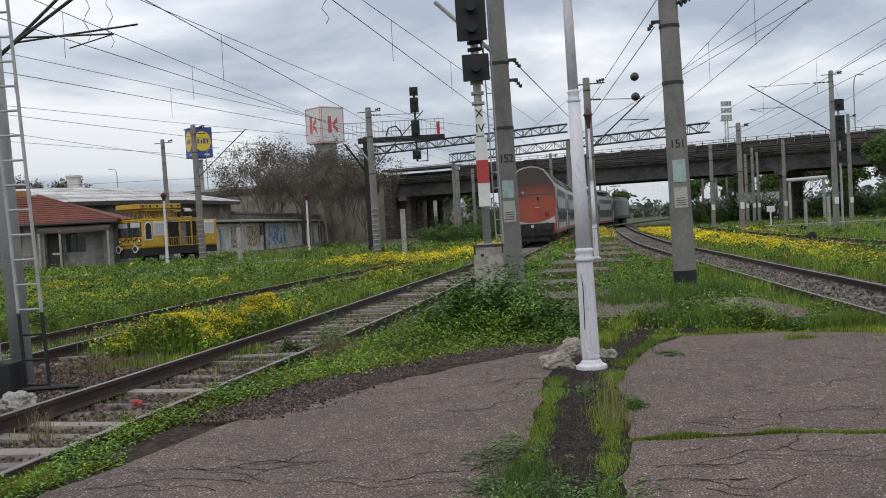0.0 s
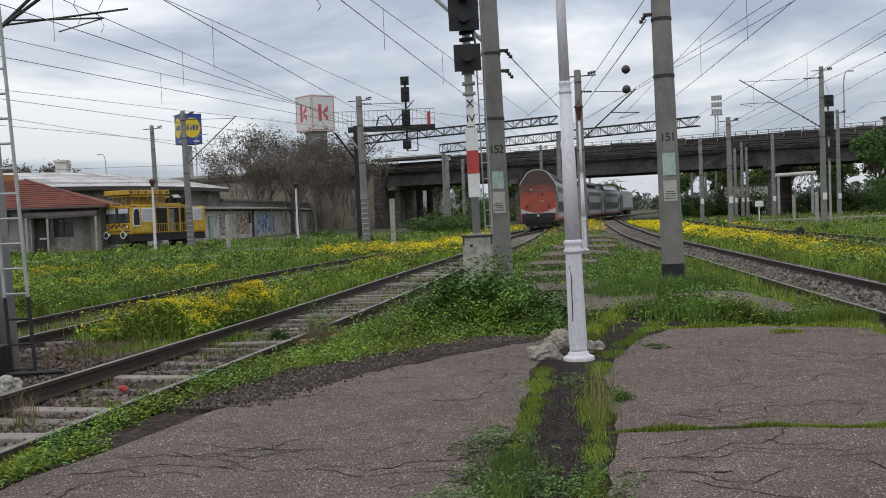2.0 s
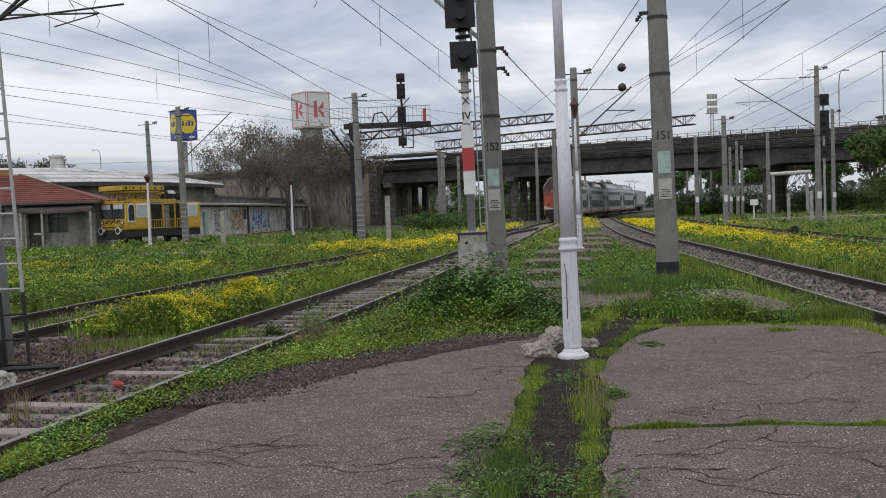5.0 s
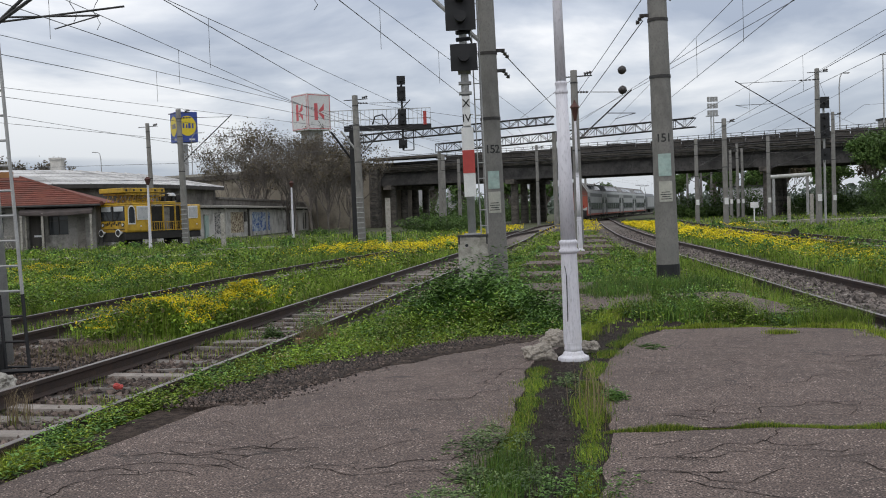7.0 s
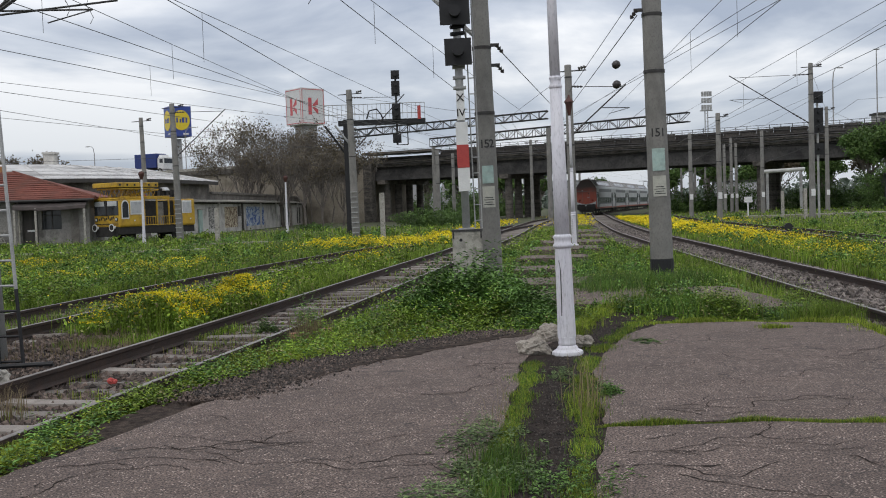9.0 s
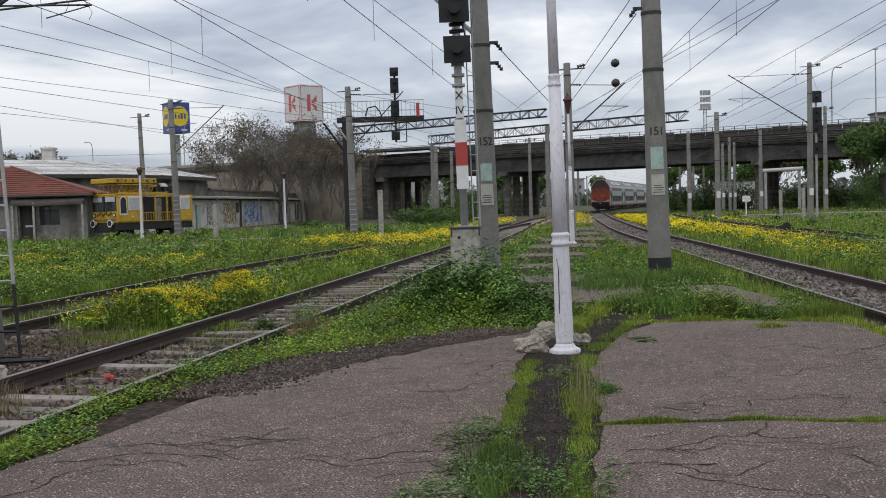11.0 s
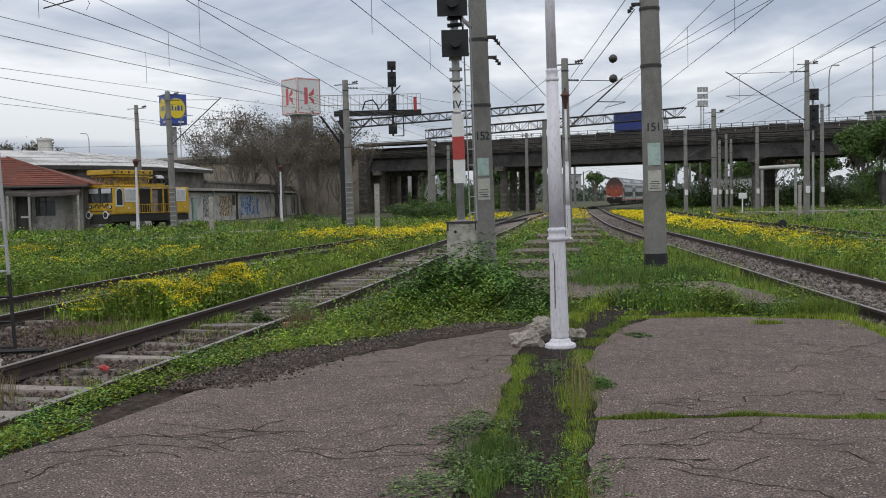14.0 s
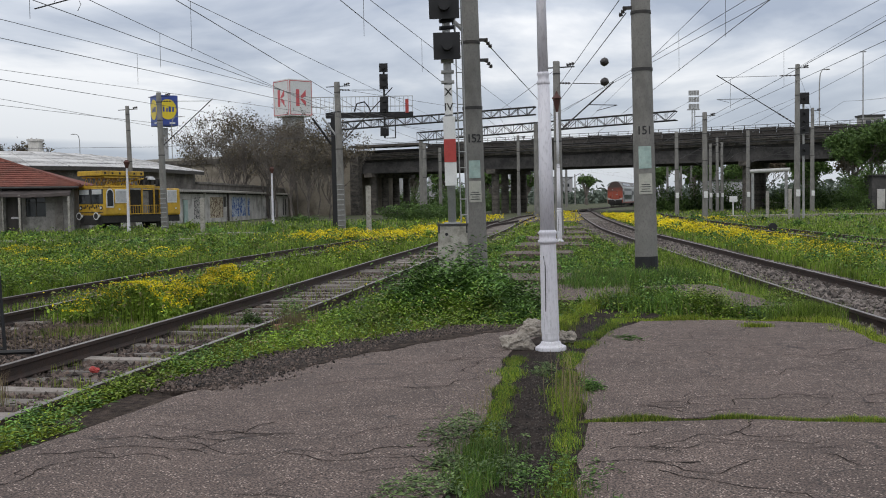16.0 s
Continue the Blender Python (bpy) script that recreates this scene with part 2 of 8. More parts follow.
GREYMETAL = surf("grey_galvanised_metal", (0.34, 0.345, 0.34), (0.44, 0.44, 0.43), 5, 0.6, 0.0, dirt=(0.12, 0.10, 0.085), damt=0.5)
DARKSTEEL = surf("dark_catenary_steel", (0.045, 0.045, 0.046), (0.08, 0.078, 0.076), 5, 0.65, 0.4, dirt=(0.06, 0.04, 0.03), damt=0.5)
WIRE = surf("oxidised_wire", (0.08, 0.08, 0.083), (0.115, 0.113, 0.11), 3, 0.6, 0.4, bump=0)
INSUL = surf("brown_glazed_insulator", (0.035, 0.03, 0.03), (0.06, 0.05, 0.048), 9, 0.3, bump=0)
GLASS_DARK = surf("dark_window_glass", (0.02, 0.023, 0.026), (0.035, 0.038, 0.042), 2, 0.12, bump=0, spec=0.7)
LENS = surf("unlit_signal_lens", (0.015, 0.016, 0.018), (0.03, 0.03, 0.032), 3, 0.15, bump=0)
PLATE_TEAL = surf("faded_teal_plate", (0.36, 0.50, 0.46), (0.46, 0.58, 0.53), 9, 0.6, dirt=(0.28, 0.36, 0.33), dscale=8, damt=0.7)
PLATE_PALE = surf("weathered_pale_plate", (0.44, 0.44, 0.38), (0.54, 0.53, 0.46), 9, 0.7, dirt=(0.3, 0.3, 0.26), dscale=8, damt=0.7)
INK = surf("dark_ink", (0.03, 0.03, 0.03), (0.05, 0.05, 0.05), 9, 0.8, bump=0)
SIGNWHITE = surf("white_sign_enamel", (0.7, 0.7, 0.69), (0.78, 0.78, 0.76), 5, 0.5, dirt=(0.5, 0.5, 0.48), dscale=4, damt=0.4, bump=0.05)

GRASS = leafy("meadow_grass", (0.035, 0.078, 0.009), (0.28, 0.41, 0.05), (0.34, 0.29, 0.15))
GRASSDEEP = leafy("deep_green_grass", (0.03, 0.075, 0.015), (0.15, 0.26, 0.045), (0.2, 0.18, 0.08))
GRASSBRIGHT = leafy("bright_verge_grass", (0.045, 0.085, 0.01), (0.34, 0.43, 0.045), (0.32, 0.27, 0.12))
WEED = leafy("dark_weed_leaf", (0.02, 0.055, 0.012), (0.2, 0.36, 0.08))
GREYWEED = leafy("grey_green_weed_leaf", (0.05, 0.085, 0.035), (0.2, 0.28, 0.1))
FLOWER = leafy("yellow_flower_head", (0.72, 0.56, 0.015), (0.85, 0.72, 0.03), through_amt=0.15)
DRY = leafy("dry_stalks", (0.16, 0.12, 0.07), (0.26, 0.21, 0.12))
TREELEAF = leafy("spring_tree_leaf", (0.05, 0.10, 0.025), (0.12, 0.19, 0.05))
BROWNLEAF = leafy("brown_bud_leaf", (0.09, 0.075, 0.05), (0.17, 0.14, 0.09))
BARK = surf("grey_bark", (0.10, 0.086, 0.074), (0.19, 0.167, 0.145), 3, 0.95, bump=0.4, bdist=0.03)

# ---- plan of the tracks: centre lines, rail tops at z = 0 ----
PLAN_A = [(-12.5, -40), (-8.6, -18), (-5.3, 0), (-3.6, 9.85), (-2.72, 15), (-2.07, 19.2), (-1.27, 25), (-0.55, 30), (0.1, 34.2), (3.1, 55.6), (4.3, 66), (5.5, 75), (8.1, 94), (9.1, 99),
          (12.3, 113), (15.4, 126), (18.5, 138), (24.5, 158.5), (28.9, 174), (33.3, 189), (38.4, 206), (47.5, 236), (63, 285), (92, 370)]
PLAN_B = [(4.8, -40), (5.4, -15), (5.8, 0), (6.25, 13), (6.55, 17), (6.9, 21.5), (7.2, 26), (7.8, 33.5), (8.45, 42.5), (9.3, 53), (11.0, 68), (13.6, 90), (16.6, 113), (21.4, 150)]
PLAN_C = [(7.5, -40), (11.2, 0), (12.7, 15), (14.2, 31.4), (15.2, 43), (16.5, 61.4), (18.9, 85), (24, 118), (32, 160)]
PLAN_D = [(-16, -30), (-9.3, 0), (-7.6, 12), (-6.85, 17), (-6.0, 24.5), (-5.05, 30.3), (-3.9, 36.5), (-1.2, 48), (1.6, 60), (5.5, 78)]


def spline(plan, step=1.0):
    """Even stations (x, y, hx, hy) along a smooth line through the plan."""
    p = np.array(plan, float)
    s = np.concatenate([[0], np.cumsum(np.hypot(*np.diff(p, axis=0).T))])
    fine = np.linspace(0, s[-1], int(s[-1] / 0.25))
    xs, ys = np.interp(fine, s, p[:, 0]), np.interp(fine, s, p[:, 1])
    k = np.ones(33) / 33
    for _ in range(2):
        xs = np.convolve(np.pad(xs, 16, "reflect", reflect_type="odd"), k, "valid")
        ys = np.convolve(np.pad(ys, 16, "reflect", reflect_type="odd"), k, "valid")
    ss = np.concatenate([[0], np.cumsum(np.hypot(np.diff(xs), np.diff(ys)))])
    even = np.arange(0, ss[-1], step)
    x, y = np.interp(even, ss, xs), np.interp(even, ss, ys)
    hx, hy = np.gradient(x), np.gradient(y)
    h = np.hypot(hx, hy)
    return np.stack([x, y, hx / h, hy / h], 1)


LINE_A, LINE_B, LINE_C, LINE_D = (spline(p) for p in (PLAN_A, PLAN_B, PLAN_C, PLAN_D))


def track_x(line, y):
    return np.interp(y, line[:, 1], line[:, 0])


# ---- ground ----
def ground_height(x, y):
    far = min(1.0, max(0.0, (math.hypot(x, y) - 60) / 100))
    return -0.235 + 0.02 * noise.noise(Vector((x * 0.3, y * 0.3, 0))) + 0.25 * far * noise.noise(Vector((x * 0.03, y * 0.03, 3)))


def ground():
    b = Build()
    rings = [0, 2, 4, 6, 8, 10, 13, 16, 20, 25, 30, 36, 44, 54, 66, 80, 100, 125, 160, 220, 320, 500, 900, 2000, 4500]
    n = 72
    vs = [(0, 0, -0.2)] + [(r * math.cos(2 * math.pi * k / n), r * math.sin(2 * math.pi * k / n),
                            ground_height(r * math.cos(2 * math.pi * k / n), r * math.sin(2 * math.pi * k / n)) if r < 400 else -0.2) for r in rings[1:] for k in range(n)]
    fs = [(0, 1 + k, 1 + (k + 1) % n) for k in range(n)]
    for i in range(len(rings) - 2):
        fs += [(1 + i * n + k, 1 + (i + 1) * n + k, 1 + (i + 1) * n + (k + 1) % n, 1 + i * n + (k + 1) % n) for k in range(n)]
    b.add(vs, fs)
    tagged(part("ground", b, GROUND), "flat railway yard ground of thatch, moss and bare soil", "ground", kind="structure")


ground()


# ---- tracks ----
RAIL = [(-0.036, 0), (-0.036, -0.035), (-0.009, -0.05), (-0.009, -0.13), (-0.07, -0.155), (-0.07, -0.165), (0.07, -0.165), (0.07, -0.155), (0.009, -0.13), (0.009, -0.05), (0.036, -0.035), (0.036, 0)]
HEAD = [(-0.03, 0), (-0.03, 0.004), (0.03, 0.004), (0.03, 0)]


def track(name, line, label, near, sleepers=True, grown=False, wide=1.5):
    t = thing(name, label, "railway track", kind="structure")
    st = [(x, y, 0.0, hx, hy) for x, y, hx, hy in line]
    bed = Build().sweep([(-wide - 0.5, -0.36), (-wide, -0.205), (wide, -0.205), (wide + 0.5, -0.36)], st, closed=False)
    part("ballast_bed", bed, BALLAST, t)
    for side in (-0.755, 0.755):
        prof = [(a + side, u) for a, u in RAIL]
        r = part("rail", Build().sweep(prof, st), RUST, t)
        part("running_surface", Build().sweep([(a + side, u) for a, u in HEAD], st), RAILTOP, r, "worn grey running surface")
    me = Build().add(*sleeper_shape()).mesh("sleeper", SLEEPER)
    me_far = Build()
    for x, y, hx, hy in spline_at(line, 0.6):
        if not (0 < y < 130):
            continue
        m = Matrix.Translation((x + random.uniform(-0.05, 0.05), y + random.uniform(-0.07, 0.07), -0.165 + random.uniform(-0.045, 0.004))) @ Matrix.Rotation(math.atan2(hy, hx) - math.pi / 2 + random.uniform(-0.05, 0.05), 4, "Z") @ Euler((random.uniform(-0.08, 0.08), random.uniform(-0.02, 0.02), 0)).to_matrix().to_4x4()
        if near[0] < y < near[1] and sleepers:
            o = new("sleeper", me)
            o.parent = t
            o.matrix_basis = m
        elif not grown:
            vs, fs = sleeper_shape()
            me_far.add([m @ Vector(v) for v in vs], fs)
    if me_far.v:
        part("far_sleepers", me_far, SLEEPER, t)["kind"] = "stuff"
    return t


def sleeper_shape():
    xs = [-1.28, -0.5, 0.5, 1.28]
    top = [0.03, 0.012, 0.012, 0.03]
    vs = []
    for x, z in zip(xs, top):
        vs += [(x, -0.13, -0.16), (x, 0.13, -0.16), (x, 0.095, z), (x, -0.095, z)]
    fs = [(0, 1, 2, 3), (12, 15, 14, 13)]
    for i in range(3):
        a = i * 4
        fs += [(a + k, a + 4 + k, a + 4 + (k + 1) % 4, a + (k + 1) % 4) for k in range(4)]
    return vs, fs


def spline_at(line, step):
    s = np.arange(0, len(line) - 1, step)
    i = np.arange(len(line))
    return np.stack([np.interp(s, i, line[:, k]) for k in range(4)], 1)


track("track_a", LINE_A, "curving railway track with rusty rails on concrete sleepers", (3, 60))
track("track_b", LINE_B, "railway track on clean pale ballast beside the platform", (6, 60))
track("track_c", LINE_C, "railway track among yellow flowers", (20, 50), grown=True)
track("track_d", LINE_D, "overgrown railway track with rusty rails", (8, 40), grown=True, wide=2.6)


def stones(name, line, y0, y1, count, half, label, zmax=-0.16, mat=STONE, slope=0.3, r0=0.018, r1=0.042):
    """Loose ballast, each stone a small uneven lump."""
    b = Build()
    base = [Vector(v) for v in ((1, 0, 0), (-1, 0, 0), (0, 1, 0), (0, -1, 0), (0, 0, 1), (0, 0, -1))]
    fs = [(0, 2, 4), (2, 1, 4), (1, 3, 4), (3, 0, 4), (2, 0, 5), (1, 2, 5), (3, 1, 5), (0, 3, 5)]
    for _ in range(count):
        y = y0 + (y1 - y0) * random.random() ** 1.7
        x = track_x(line, y) + random.uniform(-half, half)
        off = abs(x - track_x(line, y))
        z = zmax - max(0, off - 1.4) * slope
        r = random.uniform(r0, r1)
        turn = Euler((random.random() * 6, random.random() * 6, random.random() * 6)).to_matrix()
        b.add([Vector((x, y, z - 0.03)) + turn @ (v * r * random.uniform(0.7, 1.35)) for v in base], fs)
    tagged(part(name, b, mat), label, "ballast", kind="stuff")


stones("ballast_stones", LINE_A, 5, 45, 18000, 1.4, "loose brown ballast stones between the sleepers", -0.172, BROWNSTONE, 0.3, 0.016, 0.048)
stones("ballast_stones", LINE_B, 8, 75, 22000, 1.8, "loose pale ballast stones along the rails", -0.13, STONE, 0.3, 0.02, 0.06)
stones("ballast_stones", LINE_D, 9, 26, 22000, 3.1, "loose brown ballast stones mixed with soil", -0.145, BROWNSTONE, 0.02)

# ---- platform: worn asphalt in three fields, soil strip between them ----
LEFT_FIELD = [(-9.5, -10), (-0.9, -10), (-0.45, 2), (-0.1, 4.6), (0.05, 5.4), (0.17, 6.3), (0.36, 7.4), (0.5, 8.6), (0.62, 9.7), (0.85, 10.6), (1.2, 11.5), (1.45, 12.4),
              (0.79, 12.35), (0.29, 11.9), (-0.23, 11.47), (-1.0, 10.6), (-1.55, 9.6), (-1.89, 8.7), (-2.26, 7.6), (-2.47, 6.86), (-2.71, 6.27), (-3.6, 3), (-5.2, -4)]
RIGHT_FAR = [(1.02, 6.93), (2.0, 6.96), (2.9, 6.78), (4.45, 6.7), (4.5, 10.4), (4.72, 11.9), (3.6, 12.45), (2.5, 12.5), (1.95, 11.6), (1.5, 10.2), (1.28, 9.3), (1.1, 7.8)]
RIGHT_NEAR = [(0.3, -10), (4.2, -10), (4.4, 6.6), (2.9, 6.68), (2.0, 6.86), (1.0, 6.83), (0.86, 6.2), (0.74, 5.5), (0.6, 4.4), (0.5, 2)]


def ragged(outline, step=0.09, amp=0.03):
    out = []
    for (x0, y0), (x1, y1) in zip(outline, outline[1:] + outline[:1]):
        d = math.hypot(x1 - x0, y1 - y0)
        k = max(1, int(d / step))
        if max(y0, y1) < 3:
            k = 1
        for i in range(k):
            f = i / k
            x, y = x0 + (x1 - x0) * f, y0 + (y1 - y0) * f
            v = noise.noise_vector(Vector((x * 2.5, y * 2.5, 5))) * amp * 1.6 + noise.noise_vector(Vector((x * 11, y * 11, 1))) * amp * 0.5
            out.append((x + v.x, y + v.y))
    return out


def asphalt_field(outline, z=0.03):
    """A slab with a gently uneven top."""
    bm = bmesh.new()
    vs = [bm.verts.new((x, y, z)) for x, y in ragged(outline)]
    face = bm.faces.new(vs)
    ext = bmesh.ops.extrude_face_region(bm, geom=[face])
    for v in (g for g in ext["geom"] if isinstance(g, bmesh.types.BMVert)):
        v.co.z -= 0.16
    bmesh.ops.recalc_face_normals(bm, faces=bm.faces)
    me = bpy.data.meshes.new("asphalt_field")
    bm.to_mesh(me)
    bm.free()
    me.materials.append(ASPHALT_CRACKED)
    return new("asphalt_field", me)


def cracked(base):
    """The worn asphalt with fine crack lines and pale grit pressed into it."""
    m = base.copy()
    m.name = "cracked_asphalt"
    n, l = m.node_tree.nodes, m.node_tree.links
    p = n["Principled BSDF"]
    src = p.inputs["Base Color"].links[0].from_socket
    co = next(x for x in n if x.type == "TEX_COORD")

    def mix(fac, a, b):
        x = n.new("ShaderNodeMix")
        x.data_type = "RGBA"
        l.new(fac, x.inputs[0])
        l.new(a, x.inputs[6])
        x.inputs[7].default_value = (*b, 1)
        return x.outputs[2]

    def rng(sock, a, b, lo=0.0, hi=1.0):
        r = n.new("ShaderNodeMapRange")
        r.inputs[1].default_value, r.inputs[2].default_value, r.inputs[3].default_value, r.inputs[4].default_value = a, b, lo, hi
        l.new(sock, r.inputs[0])
        return r.outputs[0]

    warp, add = n.new("ShaderNodeTexNoise"), n.new("ShaderNodeVectorMath")
    warp.inputs["Scale"].default_value, warp.inputs["Detail"].default_value = 2.2, 6
    l.new(co.outputs["Object"], warp.inputs["Vector"])
    add.operation = "MULTIPLY_ADD"
    add.inputs[1].default_value = (0.3, 0.3, 0.3)
    l.new(warp.outputs["Color"], add.inputs[0])
    l.new(co.outputs["Object"], add.inputs[2])
    sc = n.new("ShaderNodeMapping")
    sc.inputs["Scale"].default_value = (0.4, 1.05, 1)
    l.new(add.outputs[0], sc.inputs["Vector"])
    vor = n.new("ShaderNodeTexVoronoi")
    vor.feature = "DISTANCE_TO_EDGE"
    vor.inputs["Scale"].default_value = 1.15
    l.new(sc.outputs[0], vor.inputs["Vector"])
    line = rng(vor.outputs["Distance"], 0.001, 0.005, 0.8, 0.0)
    gate = n.new("ShaderNodeTexNoise")
    gate.inputs["Scale"].default_value = 0.9
    l.new(co.outputs["Object"], gate.inputs["Vector"])
    mul = n.new("ShaderNodeMath")
    mul.operation = "MULTIPLY"
    l.new(line, mul.inputs[0])
    l.new(rng(gate.outputs["Fac"], 0.38, 0.5), mul.inputs[1])
    grit = n.new("ShaderNodeTexVoronoi")
    grit.inputs["Scale"].default_value = 52
    l.new(co.outputs["Object"], grit.inputs["Vector"])
    pits = n.new("ShaderNodeTexVoronoi")
    pits.inputs["Scale"].default_value = 24
    l.new(co.outputs["Object"], pits.inputs["Vector"])
    fines = n.new("ShaderNodeTexNoise")
    fines.inputs["Scale"].default_value, fines.inputs["Detail"].default_value = 70, 5
    l.new(co.outputs["Object"], fines.inputs["Vector"])
    col = mix(rng(fines.outputs["Fac"], 0.46, 0.58), src, (0.04, 0.03, 0.026))
    col = mix(rng(pits.outputs["Distance"], 0.22, 0.12), col, (0.035, 0.028, 0.025))
    gr2 = n.new("ShaderNodeTexNoise")
    gr2.inputs["Scale"].default_value, gr2.inputs["Detail"].default_value = 18, 4
    l.new(co.outputs["Object"], gr2.inputs["Vector"])
    gmul = n.new("ShaderNodeMath")
    gmul.operation = "MULTIPLY"
    l.new(rng(grit.outputs["Distance"], 0.36, 0.2), gmul.inputs[0])
    l.new(rng(gr2.outputs["Fac"], 0.44, 0.62), gmul.inputs[1])
    col = mix(gmul.outputs[0], col, (0.58, 0.47, 0.4))
    col = mix(mul.outputs[0], col, (0.025, 0.022, 0.02))
    worn, ws = n.new("ShaderNodeTexNoise"), n.new("ShaderNodeMapping")
    ws.inputs["Scale"].default_value = (0.55, 1.5, 1)
    l.new(co.outputs["Object"], ws.inputs["Vector"])
    worn.inputs["Scale"].default_value, worn.inputs["Detail"].default_value, worn.inputs["Roughness"].default_value = 1.1, 8, 0.68
    l.new(ws.outputs[0], worn.inputs["Vector"])
    col = mix(rng(worn.outputs["Fac"], 0.66, 0.68, 0.0, 0.8), col, (0.05, 0.04, 0.035))
    l.new(col, p.inputs["Base Color"])
    return m


ASPHALT_CRACKED = cracked(ASPHALT)
platform = thing("pavement", "low station platform of worn cracked reddish-grey asphalt", "platform", kind="structure")
for field in (LEFT_FIELD, RIGHT_FAR, RIGHT_NEAR):
    asphalt_field(field).parent = platform


def inside(p, outline):
    hit = False
    for (x0, y0), (x1, y1) in zip(outline, outline[1:] + outline[:1]):
        if (y0 > p[1]) != (y1 > p[1]) and p[0] < x0 + (x1 - x0) * (p[1] - y0) / (y1 - y0):
            hit = not hit
    return hit


def crack_lines(outline, count, y0, y1, seed):
    """Narrow open cracks wandering over a field, mostly across it, some of them forking; dirt fills them."""
    r, b = random.Random(seed), Build()
    xs = [p[0] for p in outline]

    def run(x, y, a, length, w):
        pts = []
        while length > 0:
            pts.append((x, y, w))
            a += r.gauss(0, 0.55)
            a *= 0.8
            x, y = x + 0.07 * math.cos(a), y + 0.07 * math.sin(a)
            length -= 0.07
            w *= 0.985
            if r.random() < 0.035 and w > 0.003:
                run(x, y, a + r.choice((-1, 1)) * r.uniform(0.5, 1.3), length * 0.6, w * 0.7)
            if not inside((x, y), outline):
                break
        for (xa, ya, wa), (xb, yb, wb) in zip(pts, pts[1:]):
            nx, ny = ya - yb, xb - xa
            k = 0.5 / max(1e-6, math.hypot(nx, ny))
            wa, wb = wa * r.uniform(0.5, 1.4), wb * r.uniform(0.5, 1.4)
            b.add([(xa - nx * k * wa, ya - ny * k * wa, 0.0335), (xb - nx * k * wb, yb - ny * k * wb, 0.0335), (xb + nx * k * wb, yb + ny * k * wb, 0.0335), (xa + nx * k * wa, ya + ny * k * wa, 0.0335)], [(0, 1, 2, 3)])

    for _ in range(count * 4):
        x, y = r.uniform(min(xs), max(xs)), y0 + (y1 - y0) * r.random() ** 1.3
        if count and inside((x, y), outline) and abs(x) < 0.5 * y:
            run(x, y, r.gauss(0, 0.4), r.uniform(0.3, 1.8), r.uniform(0.005, 0.012))
            count -= 1
    part("cracks", b, SOIL, platform, "dirt-filled cracks in the asphalt")["kind"] = "stuff"


crack_lines(LEFT_FIELD, 58, 4.6, 12.0, 5)
crack_lines(RIGHT_FAR, 46, 7.0, 12.3, 6)
crack_lines(RIGHT_NEAR, 18, 4.6, 6.8, 7)
soil = Build().slab(ragged([(-0.95, -10), (0.35, -10), (0.5, 0), (1.3, 6.5), (1.7, 10.2), (2.9, 13.2), (2.5, 15.4), (1.3, 12.9), (0.4, 10), (-0.1, 5.5), (-0.6, 0)]), -0.2, 0.018)
part("soil_strip", soil, SOIL, platform, "dark gravelly soil in a gap of the asphalt")
soil = Build().slab(ragged([(-3.3, 5.2), (-2.5, 6.1), (-1.7, 8.7), (-0.9, 10.4), (0.5, 12), (0.4, 12.6), (-0.9, 11.6), (-1.75, 10.9), (-2.35, 9), (-3.0, 6.6)]), -0.2, 0.0)
part("crumbled_edge", soil, CRUMB, platform, "crumbled dark edge of the asphalt")
soil = Build().slab(ragged([(-2.15, 8.3), (-1.8, 8.7), (-1.25, 9.4), (-0.55, 10.4), (0.1, 11.2), (0.75, 11.8), (1.0, 12.3), (0.4, 12.2), (-0.3, 11.6), (-1.1, 10.7), (-1.7, 9.6), (-2.05, 8.6)], 0.06, 0.12), -0.1, 0.036)
part("crumbled_patch", soil, CRUMB, platform, "crumbled asphalt and dark soil washed over the edge")
# broken slabs farther along, between the tracks
for cx, cy, sx, sy, rz in ((2.2, 16.7, 2.0, 2.9, 4), (4.25, 15.8, 1.1, 3.6, -4), (2.0, 20.2, 1.5, 1.8, 6), (2.2, 24.5, 1.4, 1.6, 3), (2.9, 29.5, 1.9, 1.7, 8), (3.9, 35, 2.5, 2.6, 6),
                           (4.9, 41.0, 2.5, 3.0, 5), (5.8, 47.5, 2.3, 3.4, 5), (6.9, 55.5, 2.0, 4.5, 6)):
    q = [(cx - sx / 2, cy - sy / 2), (cx + sx / 2, cy - sy / 2), (cx + sx / 2, cy + sy / 2), (cx - sx / 2, cy + sy / 2)]
    q = [(cx + (x - cx) * math.cos(radians(rz)) + (y - cy) * math.sin(radians(rz)), cy - (x - cx) * math.sin(radians(rz)) + (y - cy) * math.cos(radians(rz))) for x, y in q]
    part("broken_slab", Build().slab(ragged(q, 0.2, 0.08), -0.2, 0.025), ASPHALT_CRACKED, platform)


